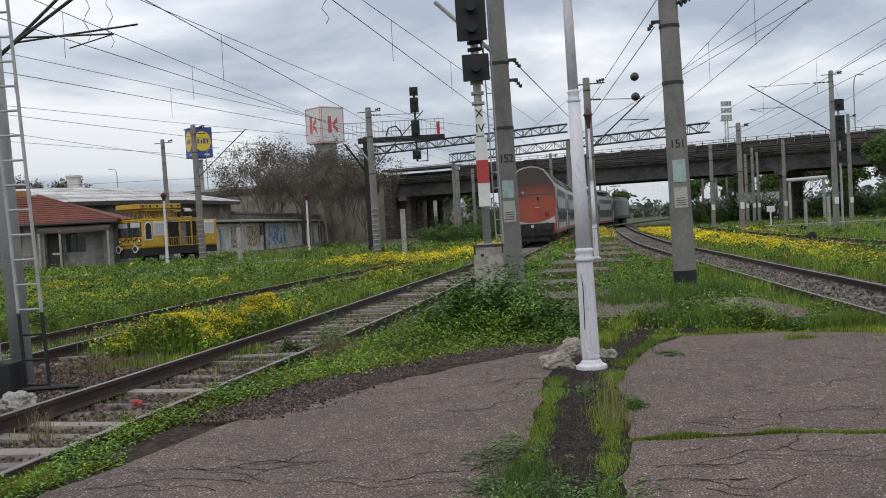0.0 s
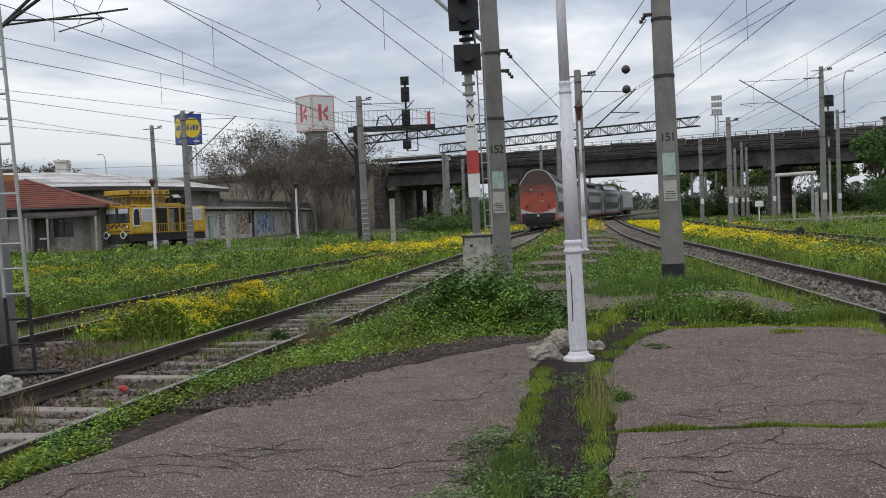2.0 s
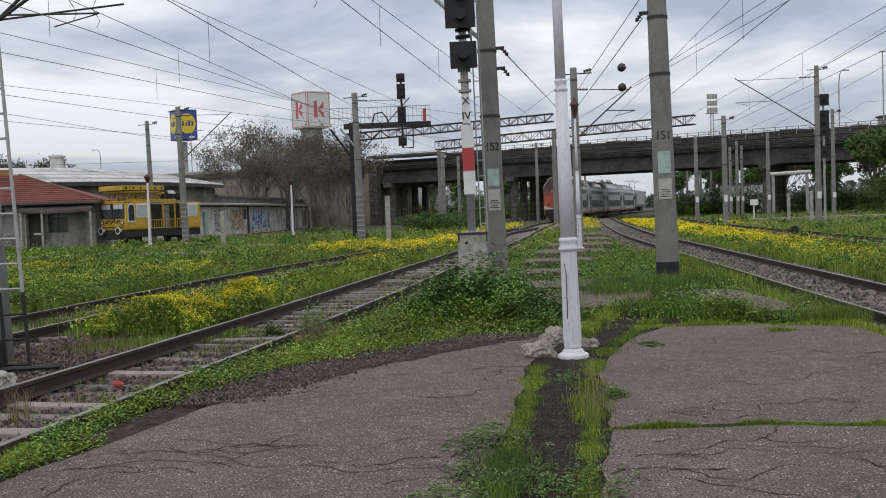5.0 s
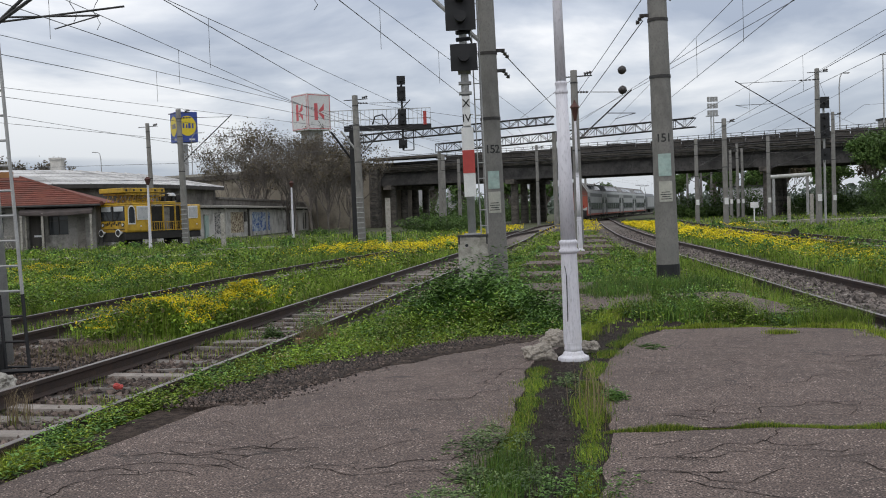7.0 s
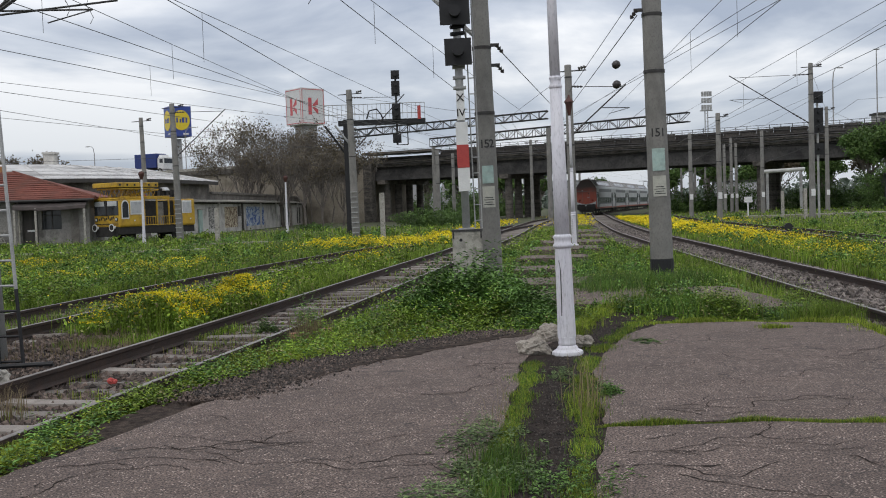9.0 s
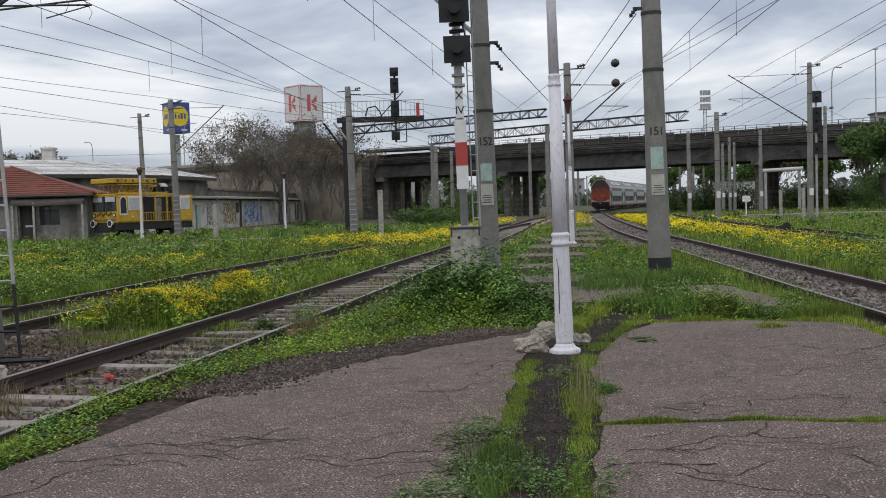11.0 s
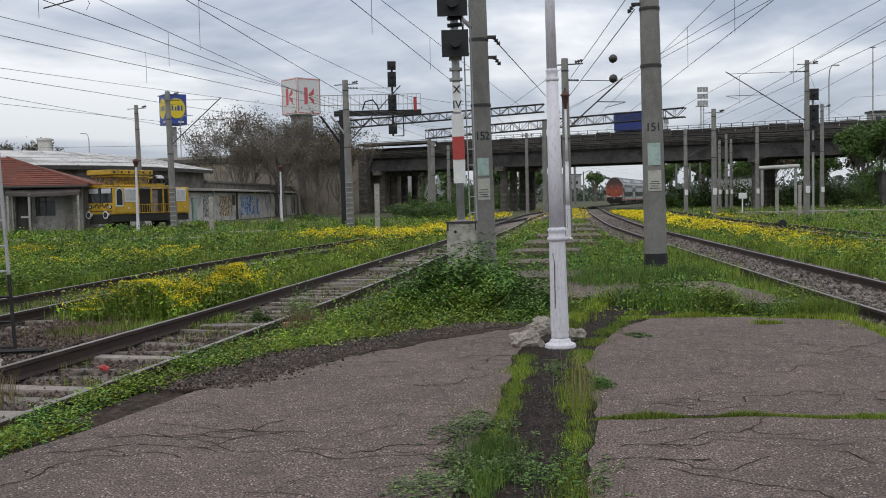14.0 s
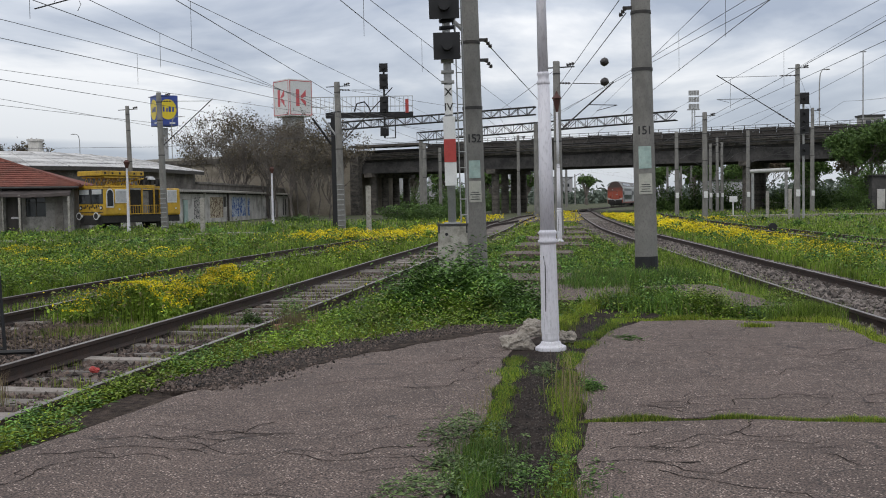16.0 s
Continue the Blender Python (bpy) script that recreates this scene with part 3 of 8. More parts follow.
# ---- poles ----
def concrete_pole(x, y, h, r0, r1, label, lean=(0, 0), plates=False, ladder=False, foot=0.0, z=-0.2):
    """A tapered spun-concrete mast with steel bands."""
    m = Matrix.Translation((x, y, z)) @ Euler((radians(lean[0]), radians(lean[1]), 0)).to_matrix().to_4x4()
    t = thing("catenary_mast", label, "catenary mast", m, "catenary masts")
    rad = lambda zz: r0 + (r1 - r0) * zz / h
    part("shaft", Build().lathe([(r0, 0), (r0, 0.02), (rad(h * 0.5), h * 0.5), (r1, h - 0.03), (r1 * 0.9, h)], 20), CONCRETE, t, smooth=False).data.shade_smooth()
    for zz in (plates if plates else [h * 0.55, h * 0.8, h * 0.93]):
        if zz < h:
            part("steel_band", Build().lathe([(rad(zz) + 0.012, zz - 0.03), (rad(zz) + 0.012, zz + 0.03)], 20), DARKSTEEL, t)
    if foot:
        part("tarred_foot", Build().lathe([(r0 + 0.006, 0), (rad(foot) + 0.006, foot)], 20), BLACKMETAL, t, "black tarred foot")
    if ladder:
        for k in range(9):
            part("rung", Build().box((0, -rad(0.3) - 0.04, 0.35 + k * 0.32), (0.42, 0.05, 0.05)), GREYMETAL, t)
    return t


def lettering(body, size, mat, parent, at, label=""):
    cu = bpy.data.curves.new("lettering", "FONT")
    cu.body, cu.size, cu.extrude, cu.align_x, cu.align_y = body, size, 0.003, "CENTER", "CENTER"
    cu.offset = size * 0.012
    cu.materials.append(mat)
    ob = new("lettering", cu)
    ob.parent, ob.matrix_basis = parent, at
    return tagged(ob, label)


def round_plate(t, name, mat, r, w, z0, z1, turn, label, bars=0):
    """A thin plate bent round a shaft of radius r, facing -y turned by `turn` degrees, strapped to it."""
    b = Build()
    half = w / 2 / r
    a0 = radians(-90 + turn)
    arc = [a0 - half + 2 * half * k / 8 for k in range(9)]
    prof_out = [((r + 0.016) * math.cos(a), (r + 0.016) * math.sin(a)) for a in arc]
    prof_in = [((r + 0.008) * math.cos(a), (r + 0.008) * math.sin(a)) for a in reversed(arc)]
    b.slab(prof_out + prof_in, z0, z1)
    pl = part(name, b, mat, t, label)
    for k in range(bars):
        zc = z0 + (z1 - z0) * (0.12 + 0.11 * k)
        wid = half * (0.8 - 0.2 * (k % 2))
        sub = [a0 - wid + 2 * wid * j / 8 for j in range(9)]
        part("print_line", Build().slab([((r + 0.019) * math.cos(a), (r + 0.019) * math.sin(a)) for a in sub] + [((r + 0.015) * math.cos(a), (r + 0.015) * math.sin(a)) for a in reversed(sub)], zc, zc + (z1 - z0) * 0.035), INK, pl)
    return pl


def print_number(t, text, r, z, turn):
    """Stencilled digits, each set flat against the round shaft."""
    for k, ch in enumerate(text):
        a = radians(-90 + turn + (k - 1) * 29)
        at = Matrix.Translation(((r + 0.004) * math.cos(a), (r + 0.004) * math.sin(a), z)) @ Matrix.Rotation(a + math.pi / 2, 4, "Z") @ Matrix.Rotation(math.pi / 2, 4, "X")
        lettering(ch, 0.23, INK, t, at, "stencilled black digit")


m151 = concrete_pole(4.12, 20.0, 8.6, 0.225, 0.165, "tapered grey concrete mast with plates, standing in tall grass", (0, -0.9), plates=(4.25, 5.35), foot=0.6)
round_plate(m151, "upper_plate", PLATE_TEAL, 0.205, 0.24, 2.32, 2.75, -6, "faded teal warning plate")
round_plate(m151, "lower_plate", PLATE_PALE, 0.21, 0.25, 1.82, 2.22, -6, "pale plate with worn small print", bars=4)
print_number(m151, "151", 0.2, 3.05, -6)
m152 = concrete_pole(0.80, 20.5, 8.6, 0.215, 0.16, "tapered grey concrete mast with plates beside the signal", (0, -0.9), plates=(3.6, 4.9))
round_plate(m152, "upper_plate", PLATE_TEAL, 0.2, 0.22, 2.2, 2.55, 0, "faded teal warning plate")
round_plate(m152, "lower_plate", PLATE_PALE, 0.2, 0.24, 1.72, 2.14, 0, "pale plate with worn small print", bars=4)
print_number(m152, "152", 0.195, 2.98, 2)


def insulator(p0, p1, parent, r=0.06, n=5):
    b = Build()
    p0, p1 = Vector(p0), Vector(p1)
    for k in range(n):
        a, c = p0.lerp(p1, (k + 0.1) / n), p0.lerp(p1, (k + 0.75) / n)
        b.tube([a, c], r, 8, r * 0.55)
    b.tube([p0, p1], r * 0.35, 6)
    return part("insulator", b, INSUL, parent)


def cantilever(mast, z, reach, drop=1.5, along=0.0):
    """Slanted bracket tube, stay and register arm on a mast, in the mast's space; reach may be negative."""
    s = 1 if reach > 0 else -1
    foot, tip = Vector((0.15 * s, 0, z)), Vector((reach, along, z + drop))
    part("bracket_tube", Build().tube([foot.lerp(tip, 0.22), tip + (tip - foot) * 0.05], 0.035, 6), DARKSTEEL, mast)
    insulator(foot, foot.lerp(tip, 0.24), mast, 0.07, 5)
    top = Vector((0.12 * s, 0, z + drop + 0.1))
    part("stay", Build().tube([top.lerp(tip, 0.25), tip], 0.018, 5), DARKSTEEL, mast)
    insulator(top, top.lerp(tip, 0.22), mast, 0.06, 4)
    a = foot.lerp(tip, 0.55)
    end = Vector((reach + 0.25 * s, along, a.z - 0.05))
    part("register_arm", Build().tube([a, end], 0.02, 5), DARKSTEEL, mast)
    part("steady_arm", Build().tube([end, end + Vector((-0.9 * s, 0, -0.22))], 0.014, 5), DARKSTEEL, mast)


# masts farther along: x, y, height, foot radius, top radius, lean, bracket (height, reach), ladder
MASTS = [
    (26.2, 74, 11.0, 0.23, 0.16, 0.3, (6.9, -5.6, 3.4), False), (35.8, 97, 9.8, 0.22, 0.15, 0.2, None, False), (20.3, 77, 7.9, 0.21, 0.17, 0.0, None, False),
    (22.4, 95, 7.6, 0.2, 0.16, 0.0, (5.2, 3.2), False), (31.8, 104, 8.2, 0.22, 0.16, 0.1, (5.1, 4.6), False), (31.2, 116, 7.6, 0.2, 0.15, 0.0, (5.0, -4.2), False),
    (32.8, 119, 8.4, 0.2, 0.15, 0.0, None, False), (34.2, 122, 8.0, 0.2, 0.15, 0.0, None, False), (47, 110, 8.6, 0.2, 0.15, 0.0, (5.4, -4.5), False),
    (-23.6, 79, 9.3, 0.22, 0.15, -1.0, None, False), (-18.7, 70, 9.3, 0.25, 0.17, -1.1, (5.9, 3.5, 2.9), True), (-6.0, 64, 9.1, 0.26, 0.18, -0.8, (5.5, 3.3, 3.2), True),
    (5.4, 45, 7.6, 0.2, 0.15, -0.4, (4.8, 2.4, 1.95), False), (9.0, 112, 8.6, 0.2, 0.15, 0.0, None, False), (-1.2, 104, 7.4, 0.22, 0.18, 0.0, None, False), (0.4, 112, 7.4, 0.2, 0.16, 0.0, None, False),
]
for x, y, h, r0, r1, lean, arm, rungs in MASTS:
    t = concrete_pole(x, y, h + 0.2, r0, r1, "slim grey concrete catenary mast standing in grass", (0, lean), ladder=rungs)
    if arm:
        cantilever(t, *arm)
    tip = part("feeder_arm", Build().tube([(-0.7, 0, h - 0.1), (0.8, 0, h - 0.05)], 0.03, 5), DARKSTEEL, t)
    insulator((0.45, 0, h + 0.02), (0.8, 0, h + 0.1), tip, 0.09, 3)
    if y > 70 and x > 10:
        part("white_plate", Build().box((0, -r0 - 0.02, 1.9), (0.3, 0.03, 0.5)), SIGNWHITE, t)

# more distant masts beyond the bridge
far_mast = Build().lathe([(0.2, 0), (0.14, 8.5)], 8)
far_mesh = far_mast.mesh("shaft", CONCRETE)
for k, (x, y) in enumerate([(36, 150), (40, 160), (43, 165), (46, 172), (49, 180), (52, 190), (57, 200), (44, 185), (34, 150), (62, 215), (68, 235), (74, 250), (26, 205), (30, 235), (38, 280), (95, 300)]):
    t = thing("catenary_mast", "distant grey catenary mast beyond the overpass", "catenary mast", Matrix.Translation((x, y, -0.2)), "catenary masts")
    o = new("shaft", far_mesh)
    o.parent = t
    part("bracket_tube", Build().tube([(0, 0, 5.4), (-3 if k % 2 else 3, 0, 6.9)], 0.05, 5), DARKSTEEL, t)


# ---- platform lamps ----
def platform_lamp(x, y, lean, z):
    t = thing("platform_lamp", "white-painted cast-iron platform lamp post with a fluted base", "lamp post", Matrix.Translation((x, y, z)) @ Euler((0, radians(lean), 0)).to_matrix().to_4x4() @ Matrix.Diagonal((0.85, 0.85, 1.0, 1)), "platform lamps")
    part("foot", Build().lathe([(0.185, 0), (0.19, 0.03), (0.185, 0.055), (0.135, 0.075), (0.12, 0.10), (0.10, 0.115)], 10), WHITEPAINT, t, "thick white foot with chipped paint", bevel=0.006)
    part("collar", Build().lathe([(0.092, 0.11), (0.105, 0.125), (0.105, 0.15), (0.098, 0.17), (0.106, 0.19), (0.104, 0.21)], 14), WHITEPAINT, t, smooth=True)
    part("lower_shaft", Build().lathe([(0.112, 0.2), (0.106, 0.5), (0.098, 1.12)], 8), WHITEPAINT, t, "eight-sided white lower shaft", bevel=0.008)
    part("ring", Build().lathe([(0.098, 1.1), (0.118, 1.12), (0.118, 1.135), (0.1, 1.155), (0.1, 1.19), (0.112, 1.21), (0.108, 1.225), (0.092, 1.24)], 18), WHITEPAINT, t, smooth=True)
    part("upper_shaft", Build().lathe([(0.09, 1.23), (0.083, 1.9), (0.070, 2.72)], 18), WHITEPAINT, t, smooth=True)
    part("ring", Build().lathe([(0.068, 2.70), (0.08, 2.72), (0.078, 2.735), (0.066, 2.75), (0.066, 2.79), (0.076, 2.81), (0.066, 2.83)], 18), WHITEPAINT, t, smooth=True)
    part("top_shaft", Build().lathe([(0.062, 2.82), (0.056, 3.7), (0.045, 4.75)], 18), WHITEPAINT, t, smooth=True)
    lan = part("lantern", Build().lathe([(0.05, 4.72), (0.07, 4.8), (0.16, 5.16), (0.165, 5.2)], 8), BROWNLAMP, t, "brown six-sided lantern")
    part("cap", Build().lathe([(0.21, 5.2), (0.2, 5.23), (0.08, 5.36), (0.05, 5.42), (0.03, 5.48)], 12), BROWNLAMP, lan)
    panel = part("service_door", Build().box((-0.055, -0.083, 0.62), (0.06, 0.012, 0.55), rz=-20), WHITEPAINT, t)
    part("weld_line", Build().tube([(-0.065, -0.085, 0.98), (-0.05, -0.093, 0.88), (-0.055, -0.094, 0.5), (-0.06, -0.09, 0.42)], 0.006, 4), DARKSTEEL, panel)
    return t


lamp = platform_lamp(1.137, 10.3, -0.9, 0.0)
copy_thing(lamp, Matrix.Translation((4.45, 37.0, -0.02)) @ Euler((0, radians(-0.6), 0)).to_matrix().to_4x4())


def lump(name, x, y, z, r, mat, label, flat=0.6, seed=0, category="stone"):
    bm = bmesh.new()
    bmesh.ops.create_icosphere(bm, subdivisions=4, radius=1.0)
    for v in bm.verts:
        k = 1 + 0.35 * noise.noise(v.co * 1.3 + Vector((seed, 0, 0))) + 0.2 * noise.noise(v.co * 3.4 + Vector((0, seed, 0))) + 0.11 * noise.noise(v.co * 8.5 + Vector((seed, seed, 0))) - 0.1 * max(0, noise.noise(v.co * 5.0 + Vector((0, 0, seed))))
        v.co = Vector((v.co.x * r[0], v.co.y * r[1], max(v.co.z, -flat) * r[2])) * k
    me = bpy.data.meshes.new(name)
    bm.to_mesh(me)
    bm.free()
    me.materials.append(mat)
    return place(name, me, (x, y, z), label, category)


def place(name, me, at, label, category):
    ob = new(name, me)
    ob.matrix_basis = Matrix.Translation(at)
    return tagged(ob, label, category)


ROCK = surf("broken_concrete", (0.36, 0.32, 0.27), (0.52, 0.47, 0.40), 12, 0.95, dirt=(0.1, 0.09, 0.075), dscale=9, damt=0.9, fine=60, bump=0.9, bdist=0.03)
lump("concrete_lump", 0.80, 10.42, 0.08, (0.17, 0.14, 0.1), ROCK, "pale broken concrete lump beside the lamp foot", seed=3)
lump("concrete_lump", 0.98, 10.62, 0.19, (0.14, 0.12, 0.1), ROCK, "pale broken concrete lump resting against the lamp", seed=8)
lump("concrete_lump", 1.35, 10.75, 0.08, (0.12, 0.1, 0.07), ROCK, "small broken concrete lump behind the lamp foot", seed=12)
lump("white_stone", -5.05, 10.9, -0.14, (0.19, 0.15, 0.13), PALECONC, "white-painted rough stone beside the ladder", seed=5)
lump("red_scrap", -3.55, 10.4, -0.12, (0.055, 0.04, 0.035), REDPAINT, "crumpled red scrap lying between the rails", seed=21, category="litter")
BRICK = surf("old_brick", (0.3, 0.15, 0.09), (0.38, 0.2, 0.12), 8, 0.95, dirt=(0.2, 0.12, 0.08), damt=0.6)
for px, py, rz in ((-2.02, 13.3, 25), (-1.8, 13.65, 28)):
    o = part("loose_brick", Build().box((0, 0, 0), (0.3, 0.14, 0.08), rz), BRICK, bevel=0.008)
    o.matrix_basis = Matrix.Translation((px, py, -0.06))
    tagged(o, "orange old brick lying beside the rail", "brick", "loose bricks")

# ---- concrete block and colour-light signal ----
block = thing("concrete_block", "pale weathered concrete foundation block with a steel cap", "foundation block", Matrix.Translation((0.29, 19.3, -0.15)))
part("body", Build().box((0, 0, 0.61), (0.56, 0.5, 1.26)), PALECONC, block, bevel=0.03)
part("cap_frame", Build().box((0, 0, 1.255), (0.58, 0.52, 0.035)), DARKSTEEL, block, "dark steel edge frame")
part("hole", Build().tube([(-0.12, -0.256, 1.08), (-0.12, -0.24, 1.08)], 0.03, 10), BLACKMETAL, block)
part("corner_iron", Build().box((-0.26, -0.262, 1.17), (0.03, 0.01, 0.14)), DARKSTEEL, block)
part("corner_iron", Build().box((0.26, -0.262, 1.17), (0.03, 0.01, 0.14)), DARKSTEEL, block)

signal = thing("signal_mast", "colour-light signal on a grey mast with a red and white board", "railway signal", Matrix.Translation((0.29, 19.3, 0.93)) @ Euler((0, radians(-0.9), 0)).to_matrix().to_4x4())
part("post", Build().lathe([(0.075, 0), (0.075, 5.6)], 14), GREYMETAL, signal, smooth=True)
part("base_plate", Build().box((0, 0, 0.206), (0.3, 0.3, 0.024)), GREYMETAL, signal)
board = part("board", Build().box((0, -0.1, 1.56), (0.225, 0.03, 1.3)), SIGNWHITE, signal, "white board with a red band", bevel=0.004)
part("red_band", Build().box((0, -0.119, 1.57), (0.226, 0.008, 0.43)), REDPAINT, board)
tab = part("letter_plate", Build().box((0, -0.1, 2.52), (0.15, 0.02, 0.55)), SIGNWHITE, signal, "white plate with black characters")
for ch, z in (("X", 0.14), ("IV", -0.14)):
    lettering(ch, 0.2, INK, tab, Matrix.Translation((0, -0.113, 2.52 + z)) @ Matrix.Rotation(math.pi / 2, 4, "X"))
for z in (2.18, 2.86, 3.05, 3.25):
    part("clamp", Build().box((0, 0, z), (0.24, 0.2, 0.045)), GREYMETAL, signal)
for s in (0.17, 0.30):
    part("ladder_stringer", Build().tube([(s, 0.12, 0.2), (s, 0.12, 5.2)], 0.014, 5), GREYMETAL, signal)
for k in range(16):
    part("ladder_rung", Build().tube([(0.17, 0.12, 0.35 + 0.3 * k), (0.30, 0.12, 0.35 + 0.3 * k)], 0.011, 5), GREYMETAL, signal)


def signal_head(parent, x, z, w, h, lights, y=-0.16):
    hd = part("signal_head", Build().box((x, y, z), (w, 0.2, h)), BLACKMETAL, parent, "black signal head with unlit lenses", bevel=0.02)
    part("backplate", Build().box((x, y - 0.105, z), (w + 0.06, 0.012, h + 0.06)), BLACKMETAL, hd, bevel=0.004)
    for k in range(lights):
        zz = z + (k - (lights - 1) / 2) * h / lights
        part("hood", Build().lathe([(0.1, 0), (0.105, 0.24)], 14), BLACKMETAL, hd, at=Matrix.Translation((x, y - 0.11, zz)) @ Matrix.Rotation(math.pi / 2, 4, "X"))
        part("lens", Build().lathe([(0.085, 0), (0.06, 0.02), (0.01, 0.03)], 14), LENS, hd, at=Matrix.Translation((x, y - 0.12, zz)) @ Matrix.Rotation(math.pi / 2, 4, "X"))
    return hd


signal_head(signal, 0.0, 3.50, 0.44, 0.44, 1)
signal_head(signal, -0.03, 4.42, 0.5, 0.78, 2)
signal_head(signal, -0.02, 5.05, 0.36, 0.3, 1)
for z in (3.85, 3.98, 4.88):
    part("bracket", Build().tube([(-0.12, -0.12, z), (0.12, -0.02, z + 0.03)], 0.04, 8), BLACKMETAL, signal)
part("cable", Build().tube([(0.1, -0.08, 3.3), (0.2, -0.12, 3.6), (0.12, -0.1, 3.95), (0.2, -0.1, 4.2)], 0.016, 5), BLACKMETAL, signal)

# ---- ladder signal and mast at the far side of the near track ----
edge = thing("ladder_signal", "grey signal post with a leaning service ladder, black at the foot", "railway signal", Matrix.Translation((-5.54, 12.0, -0.2)))
part("post", Build().lathe([(0.13, 0), (0.12, 7)], 16), GREYMETAL, edge, smooth=True, at=Matrix.Translation((-0.32, 0.9, 0)) @ Euler((0, radians(-2), 0)).to_matrix().to_4x4())
part("base_block", Build().box((-0.45, -0.1, 0.62), (0.5, 0.4, 0.75)), PALECONC, edge, "pale concrete block", bevel=0.03)
part("black_box", Build().box((-0.2, -0.05, 0.2), (0.5, 0.45, 0.4)), BLACKMETAL, edge, "black junction box", bevel=0.02)
for x0, x1 in ((0.12, -0.30), (0.40, -0.02)):
    p0, p1 = Vector((x0, 0, 0)), Vector((x1, 0.3, 6.2))
    part("stringer_foot", Build().tube([p0, p0.lerp(p1, 0.155)], 0.024, 6), BLACKMETAL, edge, "black-painted ladder foot")
    part("stringer", Build().tube([p0.lerp(p1, 0.155), p1], 0.024, 6), GREYMETAL, edge)
for k in range(20):
    f = (0.1 + 0.3 * k) / 6.2
    part("rung", Build().tube([Vector((0.12, 0, 0)).lerp(Vector((-0.30, 0.3, 6.2)), f), Vector((0.40, 0, 0)).lerp(Vector((-0.02, 0.3, 6.2)), f)], 0.016, 5), BLACKMETAL if k < 3 else GREYMETAL, edge)
part("foot_bar", Build().tube([(0.1, -0.1, 0.06), (0.75, 0.0, 0.06)], 0.03, 6), BLACKMETAL, edge)

# ---- overpass ----
def on_bridge(x):
    return x, 142 - 0.541 * x


BX, BY = 0.8796, -0.4758          # along the overpass
NX, NY = 0.4758, 0.8796           # across it, away from the platform
bridge = thing("overpass", "stained grey concrete road overpass with railings", "bridge", kind="structure")
st, ramp = [], []
for k in range(81):
    x, y = on_bridge(-11.8 + 114 * k / 80)
    st.append((x, y, 0, BX, BY))
for k in range(81):
    x, y = on_bridge(-235 + 223.2 * k / 80)
    ramp.append((x, y, 0, BX, BY))
part("deck", Build().sweep([(0.6, 7.6), (0.6, 8.25), (-0.25, 8.3), (-0.25, 9.0), (0.0, 9.0), (0.0, 8.75), (-11.0, 8.75), (-11.0, 9.0), (-11.3, 9.0), (-11.3, 8.3), (-12, 8.2), (-12, 7.6)], st), BRIDGECONC, bridge)
part("edge_beam", Build().sweep([(1.1, 8.15), (1.1, 8.5), (0.2, 8.55), (0.2, 8.12)], st), BRIDGECONC, bridge, "weathered projecting edge beam")
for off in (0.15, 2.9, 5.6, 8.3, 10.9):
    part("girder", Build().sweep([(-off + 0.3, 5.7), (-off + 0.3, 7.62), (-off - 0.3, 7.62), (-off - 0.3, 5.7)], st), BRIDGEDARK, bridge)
OCHRE = surf("ochre_retaining_wall", (0.25, 0.215, 0.165), (0.33, 0.295, 0.24), 0.6, 0.95, dirt=(0.12, 0.10, 0.08), dscale=0.4, damt=0.8, fine=6, bump=0.3, bdist=0.03)
part("ramp_wall", Build().sweep([(0.2, -0.5), (0.2, 8.0), (-11.4, 8.0), (-11.4, -0.5)], ramp), OCHRE, bridge, "ochre retaining wall of the approach ramp")
part("ramp_deck", Build().sweep([(0.6, 8.0), (0.6, 8.75), (-11.6, 8.75), (-11.6, 8.0)], ramp), BRIDGECONC, bridge, "thin roadway slab on the approach ramp")
part("ramp_kerb", Build().sweep([(0.5, 8.75), (0.5, 9.15), (0.25, 9.15), (0.25, 8.75)], ramp), PALECONC, bridge)
ax, ay = on_bridge(-11.2)
part("abutment_pillar", Build().box((ax - NX * 0.9, ay - NY * 0.9, 4.2), (1.35, 1.1, 9.0), rz=-28.4), BRIDGECONC, bridge, "grey abutment pillar with climbing irons")
for k in range(14):
    part("climbing_iron", Build().box((ax - NX * 1.5, ay - NY * 1.5, 0.8 + 0.55 * k), (0.75, 0.12, 0.1), rz=-28.4), DARKSTEEL, bridge)
ex, ey = on_bridge(-6.5)
part("end_slab", Build().box((ex - NX * 0.6, ey - NY * 0.6, 9.55), (11.6, 2.6, 0.32), rz=-28.4), BRIDGECONC, bridge, "flat concrete slab over the span's end")
pier_mesh = Build().lathe([(0.55, 0), (0.5, 5.8)], 14).mesh("column", BRIDGECONC)
for x in (-9.5, 7.6, 37.0, 61, 84):
    px, py = on_bridge(x)
    cap = part("pier_cap", Build().box((px + NX * 5.5, py + NY * 5.5, 5.45), (1.3, 12.5, 0.6), rz=-28.4), BRIDGECONC, bridge)
    for off in (0.8, 3.9, 7.1, 10.2):
        o = new("column", pier_mesh)
        o.parent = bridge
        o.matrix_basis = Matrix.Translation((px + NX * off, py + NY * off, -0.3))
PARAPET = surf("crumbling_parapet_concrete", (0.035, 0.031, 0.028), (0.10, 0.09, 0.08), 1.6, 0.95, dirt=(0.025, 0.023, 0.02), dscale=1.2, damt=0.9, fine=9, bump=0.6, bdist=0.05, vary=0.35)
para = Build().box((0, 0, 0), (1.9, 0.16, 1.25), m=Matrix.Rotation(radians(-28.4), 3, "Z")).mesh("parapet_panel", PARAPET)
